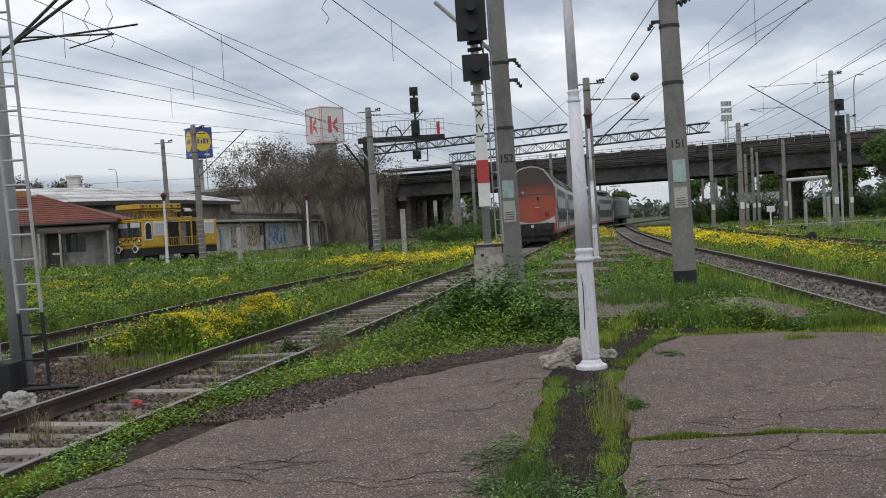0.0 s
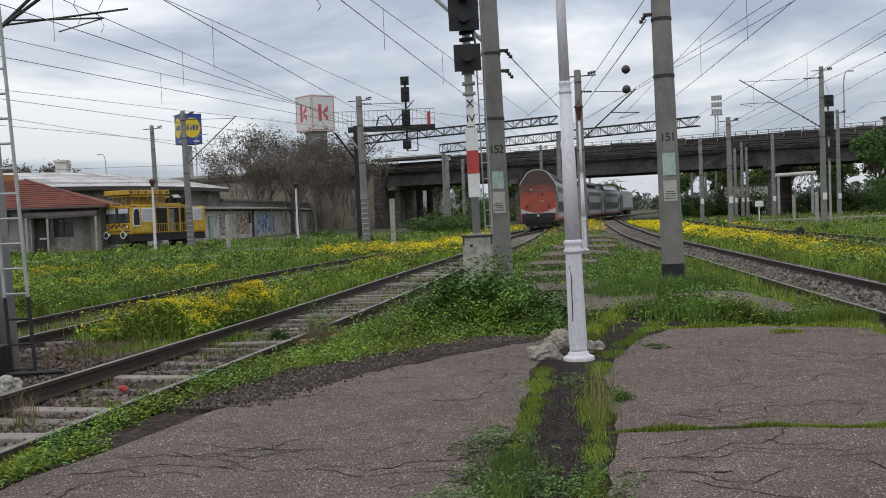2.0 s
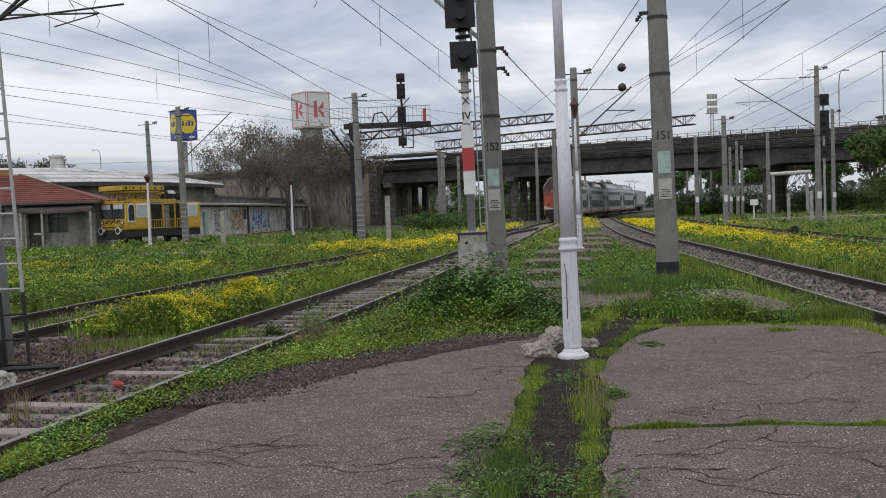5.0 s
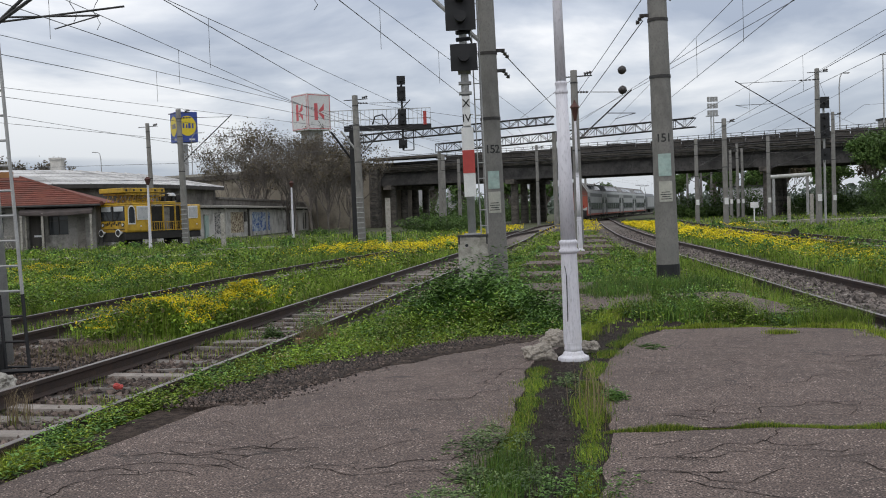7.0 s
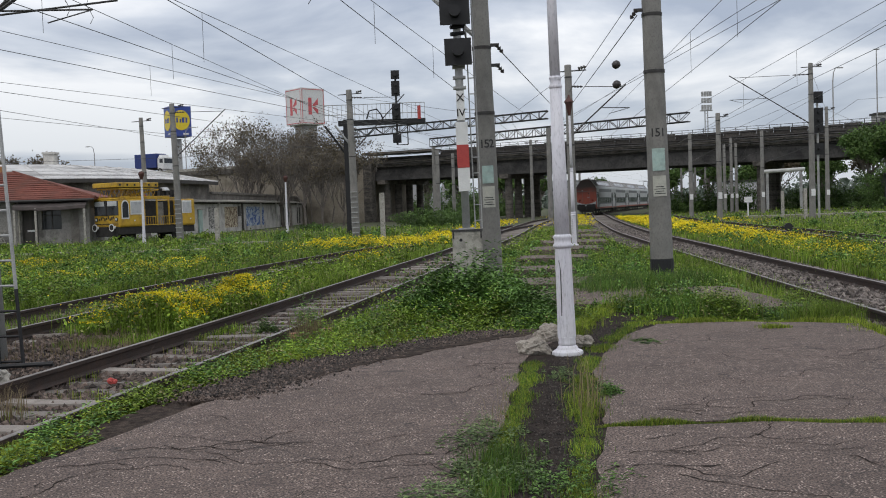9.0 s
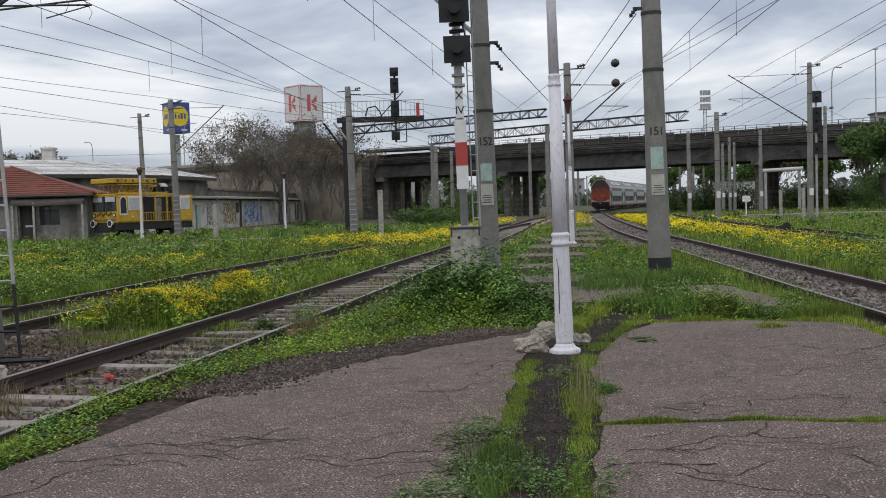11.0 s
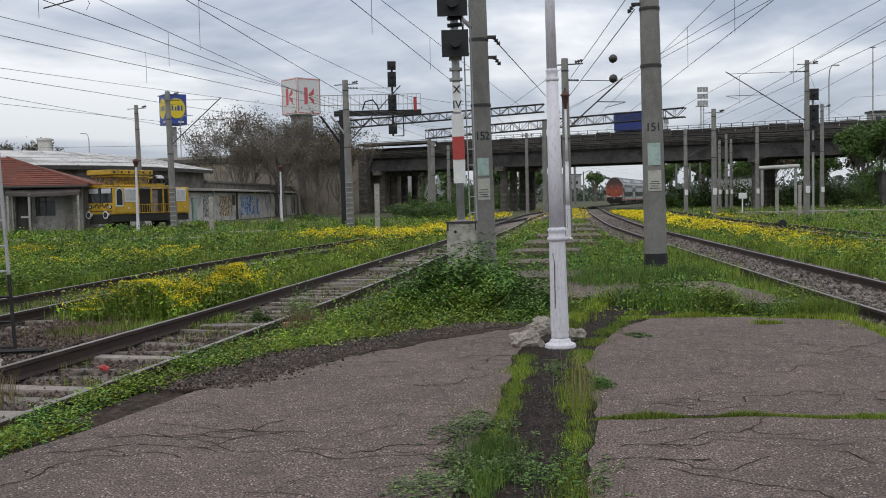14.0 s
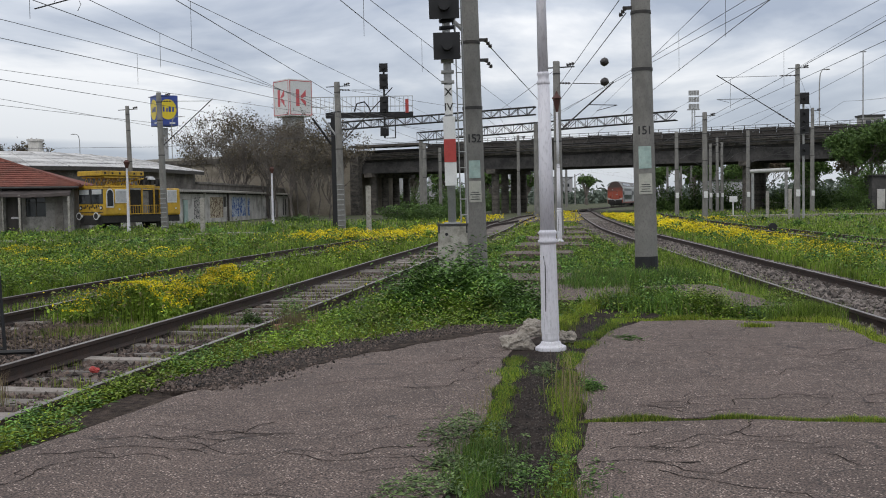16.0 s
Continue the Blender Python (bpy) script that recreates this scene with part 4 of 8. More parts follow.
for k in range(60):
    x, y = on_bridge(-0.2 + 1.72 * k)
    o = new("parapet_panel", para)
    o.parent = bridge
    o.matrix_basis = Matrix.Translation((x - NX * 0.2, y - NY * 0.2, 8.9 + random.uniform(-0.1, 0.1))) @ Matrix.Rotation(random.uniform(-0.03, 0.03), 4, "Z")
post_mesh = Build().box((0, 0, 0.5), (0.07, 0.07, 1.0)).mesh("railing_post", DARKSTEEL)
for k in range(90):
    x, y = on_bridge(-1 + 1.15 * k)
    for off in (0.0,):
        o = new("railing_post", post_mesh)
        o.parent = bridge
        o.matrix_basis = Matrix.Translation((x - NX * 0.1, y - NY * 0.1, 8.98))
for z in (9.35, 9.65, 9.95):
    part("railing_bar", Build().sweep([(0.13, z - 0.025), (0.13, z + 0.025), (0.07, z + 0.025), (0.07, z - 0.025)], st), DARKSTEEL, bridge)


for z, r, off in ((8.72, 0.06, 0.34), (9.28, 0.045, 0.34), (7.95, 0.07, 1.15), (7.35, 0.05, 0.2), (8.42, 0.05, 1.2)):
    run = []
    for k in range(41):
        x, y = on_bridge(-11 + 101 * k / 40)
        run.append((x - NX * off, y - NY * off, z + 0.05 * math.sin(k * 2.1)))
    part("conduit", Build().tube(run, r, 5), DARKSTEEL, bridge, "dark conduit along the overpass edge")


def street_light(x, y, h, reach, z=8.7):
    t = thing("street_lamp", "tall grey street lamp standing on the overpass", "street lamp", Matrix.Translation((x, y, z)), "overpass street lamps")
    part("pole", Build().tube([(0, 0, 0), (0, 0, h * 0.8), (reach * 0.15, 0, h * 0.94), (reach * 0.5, 0, h), (reach, 0, h)], 0.09, 6, 0.05), GREYMETAL, t)
    part("head", Build().box((reach * 1.2, 0, h), (0.7, 0.25, 0.14)), GREYMETAL, t, bevel=0.03)


for x, h, reach in ((-72, 6.5, -1.0), (-52, 8.5, 1.4), (-27, 6.5, 1.2), (-3.5, 7.5, 0.6), (43, 8.6, 0.8), (47.5, 10.4, 0.0), (53, 9.8, -0.6)):
    x, y = on_bridge(x)
    street_light(x + NX * 11.5, y + NY * 11.5, h, reach)


def truss(p0, p1, h, d, label, posts=()):
    """A lattice beam from p0 to p1 (bottom chord), h high and d deep, carried by round posts."""
    t = thing("lattice_portal", label, "catenary portal")
    p0, p1 = Vector(p0), Vector(p1)
    ax = (p1 - p0).normalized()
    side = Vector((-ax.y, ax.x, 0)) * d
    n = int((p1 - p0).length / (h * 1.15))
    for off in (Vector(), side):
        for up in (0, h):
            part("chord", Build().tube([p0 + off + Vector((0, 0, up)), p1 + off + Vector((0, 0, up))], 0.055, 4), DARKSTEEL, t)
        web = Build()
        for k in range(n):
            a, c = p0.lerp(p1, k / n) + off, p0.lerp(p1, (k + 1) / n) + off
            up = Vector((0, 0, h))
            web.tube([a, c + up] if k % 2 else [a + up, c], 0.032, 4)
            web.tube([a, a + up], 0.028, 4)
        part("lattice", web, DARKSTEEL, t)
    for x, y in posts:
        part("post", Build().lathe([(0.24, -0.2), (0.2, p0.z)], 12, (x, y, 0)), CONCRETE, t)
    return t


truss((-10.5, 100, 8.65), (9.4, 96, 9.55), 0.72, 0.6, "dark steel lattice portal beam over the tracks", ((9.4, 96),))
truss((-2.0, 108, 8.0), (22.4, 95.3, 8.75), 0.85, 0.7, "dark steel lattice portal beam in front of the overpass", ((-1.6, 108),))

# ---- signal gantry by the trees ----
g = thing("signal_gantry", "dark steel bracket gantry with a walkway and colour-light signals", "signal gantry", Matrix.Translation((-6.58, 68, -0.2)))
part("column", Build().box((-0.2, 0, 3.9), (0.34, 0.4, 7.8)), BLACKMETAL, g, "dark riveted column")
part("beam", Build().box((2.2, 0, 7.55), (5.8, 0.5, 0.34)), BLACKMETAL, g)
part("brace", Build().tube([(-0.2, 0, 5.4), (-1.6, 0, 7.4)], 0.08, 6), BLACKMETAL, g)
part("white_pipe", Build().tube([(0.1, -0.4, 0), (0.0, -0.4, 6.2), (-0.9, -0.4, 7.4)], 0.07, 8), GREYMETAL, g, "pale conduit pipe")
for z in (8.1, 8.75):
    part("handrail", Build().tube([(-1.6, -0.25, z), (5.1, -0.25, z)], 0.025, 5), GREYMETAL, g)
for k in range(24):
    part("baluster", Build().tube([(-1.6 + 0.29 * k, -0.25, 7.7), (-1.6 + 0.29 * k, -0.25, 8.75)], 0.014, 4), GREYMETAL, g)
for z, n in ((10.6, 1), (9.7, 2), (8.2, 2), (6.4, 1)):
    signal_head(g, 3.2, z, 0.5, 0.42 * n + 0.1, n, y=-0.35)
part("signal_post", Build().tube([(3.2, -0.15, 6.0), (3.2, -0.15, 10.9)], 0.07, 8), BLACKMETAL, g)
part("red_white_board", Build().box((4.7, -0.3, 8.1), (0.22, 0.04, 0.9)), REDPAINT, g, "red and white board")
part("hanging_cage", Build().tube([(3.9, -0.2, 6.0), (3.2, -0.2, 6.0), (3.2, -0.2, 7.4), (3.9, -0.2, 7.4), (3.9, -0.2, 6.0)], 0.04, 5), BLACKMETAL, g)
part("cable_loop", Build().tube([(1.2, -0.3, 7.75), (1.4, -0.3, 8.3), (1.9, -0.3, 8.4), (2.2, -0.3, 8.0), (2.3, -0.3, 7.7)], 0.05, 6), BLACKMETAL, g)

rs = thing("signal_mast", "black colour-light signal behind a concrete mast", "railway signal", Matrix.Translation((27.4, 76, -0.2)))
part("post", Build().lathe([(0.09, 0), (0.08, 9)], 10), GREYMETAL, rs)
for z, n in ((8.9, 1), (7.2, 3), (5.1, 1)):
    signal_head(rs, 0.0, z, 0.62, 0.5 * n + 0.3, n)
part("ladder", Build().tube([(-0.35, 0, 0), (-0.35, 0, 8.2)], 0.03, 5), GREYMETAL, rs)

# ---- low posts and boards in the grass ----
def white_post(x, y, h, w, label, plate=False):
    t = thing("marker_post", label, "marker post", Matrix.Translation((x, y, -0.2)), "marker posts")
    part("stake", Build().box((0, 0, h / 2), (w, w * 0.8, h)), SIGNWHITE if w < 0.2 else PALECONC, t, bevel=0.01)
    if plate:
        part("plate", Build().box((0, -0.1, h + 0.2), (0.7, 0.04, 0.5)), SIGNWHITE, t)
    return t


white_post(-3.9, 58, 2.7, 0.28, "pale concrete stub post standing in grass")
white_post(-15.2, 66, 2.2, 0.28, "pale concrete stub post standing in grass")
white_post(25.0, 72, 2.2, 0.22, "pale concrete stub post standing in grass")
white_post(26.0, 80, 2.1, 0.22, "pale concrete stub post standing in grass")
white_post(26.2, 90, 1.3, 0.1, "small white board on a stake in the grass", True)


def small_lamp(x, y, h):
    t = thing("yard_lamp", "slim white yard lamp post with a dark lantern", "lamp post", Matrix.Translation((x, y, -0.2)), "yard lamps")
    part("pole", Build().lathe([(0.13, 0), (0.1, 0.9), (0.07, h)], 10), WHITEPAINT, t)
    part("lantern", Build().lathe([(0.08, h), (0.2, h + 0.35), (0.22, h + 0.4), (0.1, h + 0.55)], 8), BROWNLAMP, t)


small_lamp(-20.6, 68, 4.3)
small_lamp(-14.2, 88, 4.4)
sw = thing("switch_lever", "black round switch indicator by the track", "switch lever", Matrix.Translation((13.7, 41.5, -0.16)))
part("stand", Build().box((0, 0, 0.12), (0.25, 0.25, 0.24)), BLACKMETAL, sw)
part("disc", Build().tube([(0, -0.05, 0.42), (0, 0.05, 0.42)], 0.17, 12), BLACKMETAL, sw)
part("weight", Build().box((0.3, 0, 0.18), (0.45, 0.1, 0.1)), BLACKMETAL, sw)

# ---- floodlight tower and cabin behind the overpass ----
fl = thing("floodlight_tower", "tall lattice floodlight tower behind the overpass", "floodlight", Matrix.Translation((50.5, 200, 0)) @ Matrix.Diagonal((0.5, 0.5, 1.0, 1)))
for sx, sy in ((-0.7, -0.7), (0.7, -0.7), (0.7, 0.7), (-0.7, 0.7)):
    part("leg", Build().tube([(sx, sy, 0), (sx * 0.7, sy * 0.7, 19)], 0.1, 5), GREYMETAL, fl)
for k in range(13):
    z = k * 1.5
    part("brace", Build().tube([(-0.68, -0.7, z), (0.66, -0.7, z + 1.5), (-0.66, -0.7, z + 1.5)], 0.05, 4), GREYMETAL, fl)
for i in range(4):
    for j in range(3):
        part("floodlight", Build().box((-1.6 + 1.05 * i, -0.9, 19.2 + 1.3 * j), (0.85, 0.5, 0.95)), GREYMETAL, fl)
part("platform", Build().box((0, 0, 18.6), (4.6, 2, 0.15)), GREYMETAL, fl)

cab_w = surf("cabin_panel", (0.3, 0.29, 0.27), (0.4, 0.39, 0.36), 2, 0.8)
cb = thing("service_cabin", "small grey cabin on legs behind the overpass", "cabin", Matrix.Translation((66, 155, 9)) @ Matrix.Diagonal((0.72, 0.8, 0.85, 1)))
part("body", Build().box((0, 0, 3.2), (4.2, 3, 3.6)), cab_w, cb, bevel=0.05)
part("roof", Build().box((0, 0, 5.1), (4.8, 3.6, 0.3)), DARKSTEEL, cb)
for sx in (-1.7, 1.7):
    part("leg", Build().box((sx, 0, -4), (0.3, 0.3, 11)), GREYMETAL, cb)
    part("window", Build().box((sx * 0.6, -1.52, 3.6), (1.1, 0.06, 1.3)), GLASS_DARK, cb)

# ---- shop pylons ----
BLUE = surf("blue_sign_panel", (0.03, 0.06, 0.28), (0.04, 0.08, 0.34), 2, 0.4, dirt=(0.06, 0.08, 0.2), damt=0.3, bump=0)
YELLOW = surf("yellow_sign_panel", (0.75, 0.56, 0.02), (0.8, 0.62, 0.03), 2, 0.4, bump=0)
SREDP = surf("red_sign_panel", (0.58, 0.09, 0.1), (0.66, 0.13, 0.14), 2, 0.4, bump=0)
px, py = -50.3, 190
py1 = thing("sign_pylon", "blue and yellow square shop sign on a tall pylon", "sign", Matrix.Translation((px, py, 0)) @ Matrix.Rotation(radians(34), 4, "Z") @ Matrix.Diagonal((0.88, 0.88, 1, 1)))
part("pillar", Build().box((0, 0, 8), (1.0, 1.0, 16)), GREYMETAL, py1)
part("cube", Build().box((0, 0, 19.1), (4.4, 4.4, 5.6)), BLUE, py1, bevel=0.05)
for rz in (0, -90):
    face = Matrix.Rotation(radians(rz), 4, "Z")
    part("disc", Build().lathe([(1.85, 0), (1.85, 0.06)], 36), YELLOW, py1, at=face @ Matrix.Translation((0, -2.2, 19.3)) @ Matrix.Rotation(math.pi / 2, 4, "X"))
    part("disc_bars", Build().box((-0.9, -2.27, 19.3), (0.35, 0.05, 0.9)).box((-0.2, -2.27, 19.2), (0.3, 0.05, 0.7)).box((0.4, -2.27, 19.3), (0.5, 0.05, 0.9)).box((1.1, -2.27, 19.3), (0.35, 0.05, 0.9)), BLUE, py1, at=face)
    part("swoosh", Build().box((0.9, -2.23, 16.8), (1.2, 0.05, 0.3)), SIGNWHITE, py1, at=face)
px, py = -29.2, 210
py2 = thing("sign_tower", "white square shop tower sign with red marks", "sign", Matrix.Translation((px, py, 0)) @ Matrix.Rotation(radians(42), 4, "Z"))
part("pillar", Build().box((0, 0, 10), (3.2, 3.2, 20)), GREYMETAL, py2)
part("cube", Build().box((0, 0, 23.0), (5.7, 5.7, 7.4)), SIGNWHITE, py2, bevel=0.05)
for rz in (0, -90):
    face = Matrix.Rotation(radians(rz), 4, "Z")
    for z in (19.6, 26.4):
        part("edge_strip", Build().box((0, -2.87, z), (5.2, 0.06, 0.12)), SREDP, py2, at=face)
    for sx in (-2.6, 2.6):
        part("edge_strip", Build().box((sx, -2.87, 23.0), (0.1, 0.06, 6.9)), SREDP, py2, at=face)
    mark = Build().box((-0.75, -2.87, 23.0), (0.8, 0.06, 3.4))
    mark.add([(-0.2, -2.9, 23.1), (1.2, -2.9, 24.7), (1.2, -2.9, 23.4), (0.3, -2.9, 23.0), (-0.2, -2.84, 23.1), (1.2, -2.84, 24.7), (1.2, -2.84, 23.4), (0.3, -2.84, 23.0)], [(0, 1, 2, 3), (4, 7, 6, 5), (0, 4, 5, 1), (1, 5, 6, 2), (2, 6, 7, 3), (3, 7, 4, 0)])
    mark.add([(-0.2, -2.9, 22.8), (0.3, -2.9, 22.9), (1.2, -2.9, 22.4), (1.2, -2.9, 21.3), (-0.2, -2.84, 22.8), (0.3, -2.84, 22.9), (1.2, -2.84, 22.4), (1.2, -2.84, 21.3)], [(0, 1, 2, 3), (4, 7, 6, 5), (0, 4, 5, 1), (1, 5, 6, 2), (2, 6, 7, 3), (3, 7, 4, 0)])
    part("red_mark", mark, SREDP, py2, at=face)

# ---- long shed and annex ----
PLASTER = surf("stained_plaster", (0.48, 0.465, 0.43), (0.62, 0.6, 0.56), 0.8, 0.95, dirt=(0.13, 0.125, 0.11), dscale=0.5, damt=0.8, fine=9, bump=0.3, bdist=0.03)
DARKPLASTER = surf("dark_weathered_plaster", (0.13, 0.118, 0.105), (0.24, 0.22, 0.195), 1.3, 0.95, dirt=(0.06, 0.055, 0.05), dscale=0.5, damt=0.8, fine=8, bump=0.3, bdist=0.03)
FELT = surf("pale_roofing_felt", (0.5, 0.49, 0.48), (0.66, 0.65, 0.63), 0.4, 0.9, dirt=(0.25, 0.24, 0.23), dscale=0.3, damt=0.8, fine=5, bump=0.2, bdist=0.03)
TILE = surf("red_roof_tile", (0.17, 0.055, 0.04), (0.24, 0.085, 0.06), 1.5, 0.9, dirt=(0.13, 0.06, 0.045), dscale=0.7, damt=0.8, fine=12, bump=0.4, bdist=0.03, vary=0.2)
ORANGE = surf("orange_plaster", (0.42, 0.2, 0.07), (0.5, 0.25, 0.09), 1, 0.9, dirt=(0.25, 0.13, 0.06), damt=0.7)
WOODDOOR = surf("weathered_dark_boards", (0.05, 0.045, 0.042), (0.085, 0.078, 0.07), 3, 0.9, streak=6)
TEALDOOR = surf("faded_teal_door", (0.3, 0.42, 0.38), (0.4, 0.5, 0.45), 2, 0.8, dirt=(0.2, 0.24, 0.22), damt=0.6)
SHEDWALL = [(-66, 66), (-48, 75), (-36, 79.5), (-29, 83.5), (-25.4, 92), (-23.6, 105), (-22.6, 130), (-22.4, 172)]


shed = thing("long_shed", "long low shed with stained walls and a pale felt roof", "shed")
sta = [(x, y, 0, hx, hy) for x, y, hx, hy in spline(SHEDWALL, 1.0)]
sta2 = [q for q in sta if q[1] < 104]
sta3 = [q for q in sta if q[1] >= 103]
part("wall", Build().sweep([(0, -0.3), (0, 3.0), (-0.4, 3.0), (-0.4, -0.3)], sta), PLASTER, shed)
part("upper_wall", Build().sweep([(-0.5, 3.0), (-0.5, 4.85), (-0.9, 4.85), (-0.9, 3.0)], sta2), DARKPLASTER, shed, "dark crumbling upper wall")
part("low_upper_wall", Build().sweep([(-0.5, 3.0), (-0.5, 3.75), (-0.9, 3.75), (-0.9, 3.0)], sta3), DARKPLASTER, shed, "low dark parapet behind the canopy")
part("low_coping", Build().sweep([(-0.3, 3.75), (-0.3, 3.95), (-6.0, 4.1), (-6.0, 3.75)], sta3), DARKPLASTER, shed, "dark flat roof edge")
part("canopy", Build().sweep([(0.75, 2.86), (0.75, 3.02), (-0.5, 3.16), (-0.5, 2.96)], sta), PALECONC, shed, "thin pale canopy slab along the wall")
# dark strip on the wall, painting in the shade below the canopy slab
part("canopy_shadow_gap", Build().sweep([(0.05, 2.7), (0.05, 2.86), (-0.02, 2.86), (-0.02, 2.7)], sta), WOODDOOR, shed)
part("roof", Build().sweep([(0.4, 4.8), (0.4, 4.95), (-7.5, 6.5), (-15, 5.0), (-15, 4.8), (-7.5, 6.25)], sta2), FELT, shed)
for q in sta2[4::3]:
    a, b = Vector((q[0] + q[4] * 0.42, q[1] - q[3] * 0.42, 4.965)), Vector((q[0] - q[4] * 7.4, q[1] + q[3] * 7.4, 6.5))
    part("roof_seam", Build().tube([a, b], 0.05, 4), FELT, shed)
for up in (1.9, 3.8, 5.7):
    part("roof_lap", Build().sweep([(0.4 - up, 4.97 + up * 0.196), (0.4 - up, 5.0 + up * 0.196), (0.3 - up, 5.0 + up * 0.2), (0.3 - up, 4.97 + up * 0.2)], sta2), FELT, shed)
part("fascia", Build().sweep([(0.46, 4.6), (0.46, 4.92), (0.4, 4.92), (0.4, 4.6)], sta2), WOODDOOR, shed, "dark rotten eaves board")
part("back_wall", Build().sweep([(-14.6, -0.3), (-14.6, 4.5), (-15, 4.5), (-15, -0.3)], sta), PLASTER, shed)
part("chimney", Build().box((-36.0, 92, 6.5), (0.95, 0.95, 2.2)).box((-36.0, 92, 7.65), (1.15, 1.15, 0.18)), PLASTER, shed)
for q in sta2[9:24:7]:
    o = part("clerestory_window", Build().box((0, 0, 0), (0.1, 1.5, 0.7)), GLASS_DARK, shed, at=Matrix.Translation((q[0] + q[4] * -0.47, q[1] + q[3] * 0.47, 4.2)) @ Matrix.Rotation(math.atan2(q[4], q[3]) - math.pi / 2, 4, "Z"))
    part("frame", Build().box((0.02, 0, -0.38), (0.16, 1.7, 0.08)).box((0.02, 0, 0), (0.14, 0.07, 0.7)), PALECONC, o)
for y, w, h, z, mat in ((93, 1.1, 1.0, 1.9, GLASS_DARK), (99, 1.4, 2.2, 1.0, TEALDOOR), (112, 1.0, 1.1, 1.9, WOODDOOR), (136, 2.5, 2.3, 1.1, WOODDOOR), (150, 2.5, 2.3, 1.1, WOODDOOR)):
    x = np.interp(y, [q[1] for q in sta], [q[0] for q in sta])
    o = part("window" if mat is GLASS_DARK else "door", Build().box((0, 0, 0), (0.12, w, h)), mat, shed, at=Matrix.Translation((x + 0.03, y, z)))
    part("frame", Build().box((0, 0, h / 2 + 0.05), (0.2, w + 0.2, 0.1)), PALECONC, o)


def graffiti(name, base, ink, scale):
    """Sprayed loops of paint on plaster: dark wavy outlines round coloured fills."""
    m = surf(name, base, tuple(min(1, v * 1.2) for v in base), 1.0, 0.9, dirt=tuple(v * 0.55 for v in base), damt=0.6, bump=0)
    n, l = m.node_tree.nodes, m.node_tree.links
    p = n["Principled BSDF"]
    src = p.inputs["Base Color"].links[0].from_socket
    co, warp, wave, mx, rg = n.new("ShaderNodeTexCoord"), n.new("ShaderNodeTexNoise"), n.new("ShaderNodeTexVoronoi"), n.new("ShaderNodeMix"), n.new("ShaderNodeMapRange")
    warp.inputs["Scale"].default_value, warp.inputs["Detail"].default_value = scale, 2
    wave.feature, wave.inputs["Scale"].default_value = "DISTANCE_TO_EDGE", scale
    l.new(co.outputs["Object"], warp.inputs["Vector"])
    l.new(warp.outputs["Color"], wave.inputs["Vector"])
    rg.inputs[1].default_value, rg.inputs[2].default_value, rg.inputs[3].default_value, rg.inputs[4].default_value = 0.04, 0.09, 1, 0
    l.new(wave.outputs["Distance"], rg.inputs[0])
    mx.data_type = "RGBA"
    l.new(rg.outputs[0], mx.inputs[0])
    l.new(src, mx.inputs[6])
    mx.inputs[7].default_value = (*ink, 1)
    l.new(mx.outputs[2], p.inputs["Base Color"])
    return m


MURALS = ((101.0, 103.6, graffiti("black_tag", (0.42, 0.40, 0.37), (0.05, 0.05, 0.05), 2.4), "black sprayed tag"), (105.5, 112, graffiti("brown_mural", (0.48, 0.42, 0.3), (0.12, 0.07, 0.04), 1.8), "brown sprayed graffiti"),
          (115, 125, graffiti("blue_mural", (0.42, 0.48, 0.55), (0.03, 0.09, 0.3), 1.5), "blue and white sprayed graffiti"))
for y0, y1, mat, lab in MURALS:
    pl = [q for q in sta if y0 < q[1] < y1]
    part("graffiti", Build().sweep([(0.012, 0.2), (0.012, 2.4), (0.006, 2.4), (0.006, 0.2)], pl), mat, shed, lab)
for k in range(14):
    q = sta[8 + 9 * k]
    part("pilaster", Build().box((q[0] + 0.05, q[1], 1.3), (0.26, 0.4, 3.1)), WOODDOOR if k % 3 == 1 else PLASTER, shed)

# the house's own space: x along its front to the gable end at 0, y to the back, z up from the ground
house = thing("red_roof_house", "low stained outbuilding with red tiled roof and dark canopy", "house", Matrix.Translation((-25.75, 72.3, -0.15)) @ Matrix.Rotation(radians(8.2), 4, "Z") @ Matrix.Diagonal((1, 1, 1.1, 1)))
GREYPLASTER = surf("grey_peeling_plaster", (0.2, 0.19, 0.175), (0.33, 0.315, 0.29), 0.9, 0.95, dirt=(0.08, 0.075, 0.068), dscale=0.8, damt=0.9, fine=9, bump=0.4, bdist=0.03)
wall = Build()
for x0, x1, z0, z1 in ((-20, -8.3, 0, 3.2), (-8.3, -6.3, 0, 0.9), (-8.3, -6.3, 2.3, 3.2), (-6.3, -4.6, 0, 3.2), (-4.6, -3.5, 2.35, 3.2), (-3.5, -3.25, 0, 3.2), (-3.25, -1.9, 0, 1.0), (-3.25, -1.9, 2.3, 3.2), (-1.9, 0, 0, 3.2)):
    wall.box(((x0 + x1) / 2, 0.18, (z0 + z1) / 2), (x1 - x0, 0.36, z1 - z0))
part("front_wall", wall, GREYPLASTER, house, "peeling grey plaster front")
part("gable_wall", Build().box((-0.18, 2.9, 1.6), (0.36, 5.0, 3.2)), GREYPLASTER, house)
# added dark sheet behind the openings; its colour imitates unlit rooms
part("inner_wall", Build().box((-10, 2.2, 1.6), (20, 0.2, 3.2)), WOODDOOR, house, "dark sheet standing in for the unlit inside of the house")
rv = [(-20.5, -0.55, 3.02), (0.6, -0.55, 2.98), (0.75, 5.6, 3.05), (-6.2, 4.4, 4.95), (-20.5, 4.4, 5.05)]
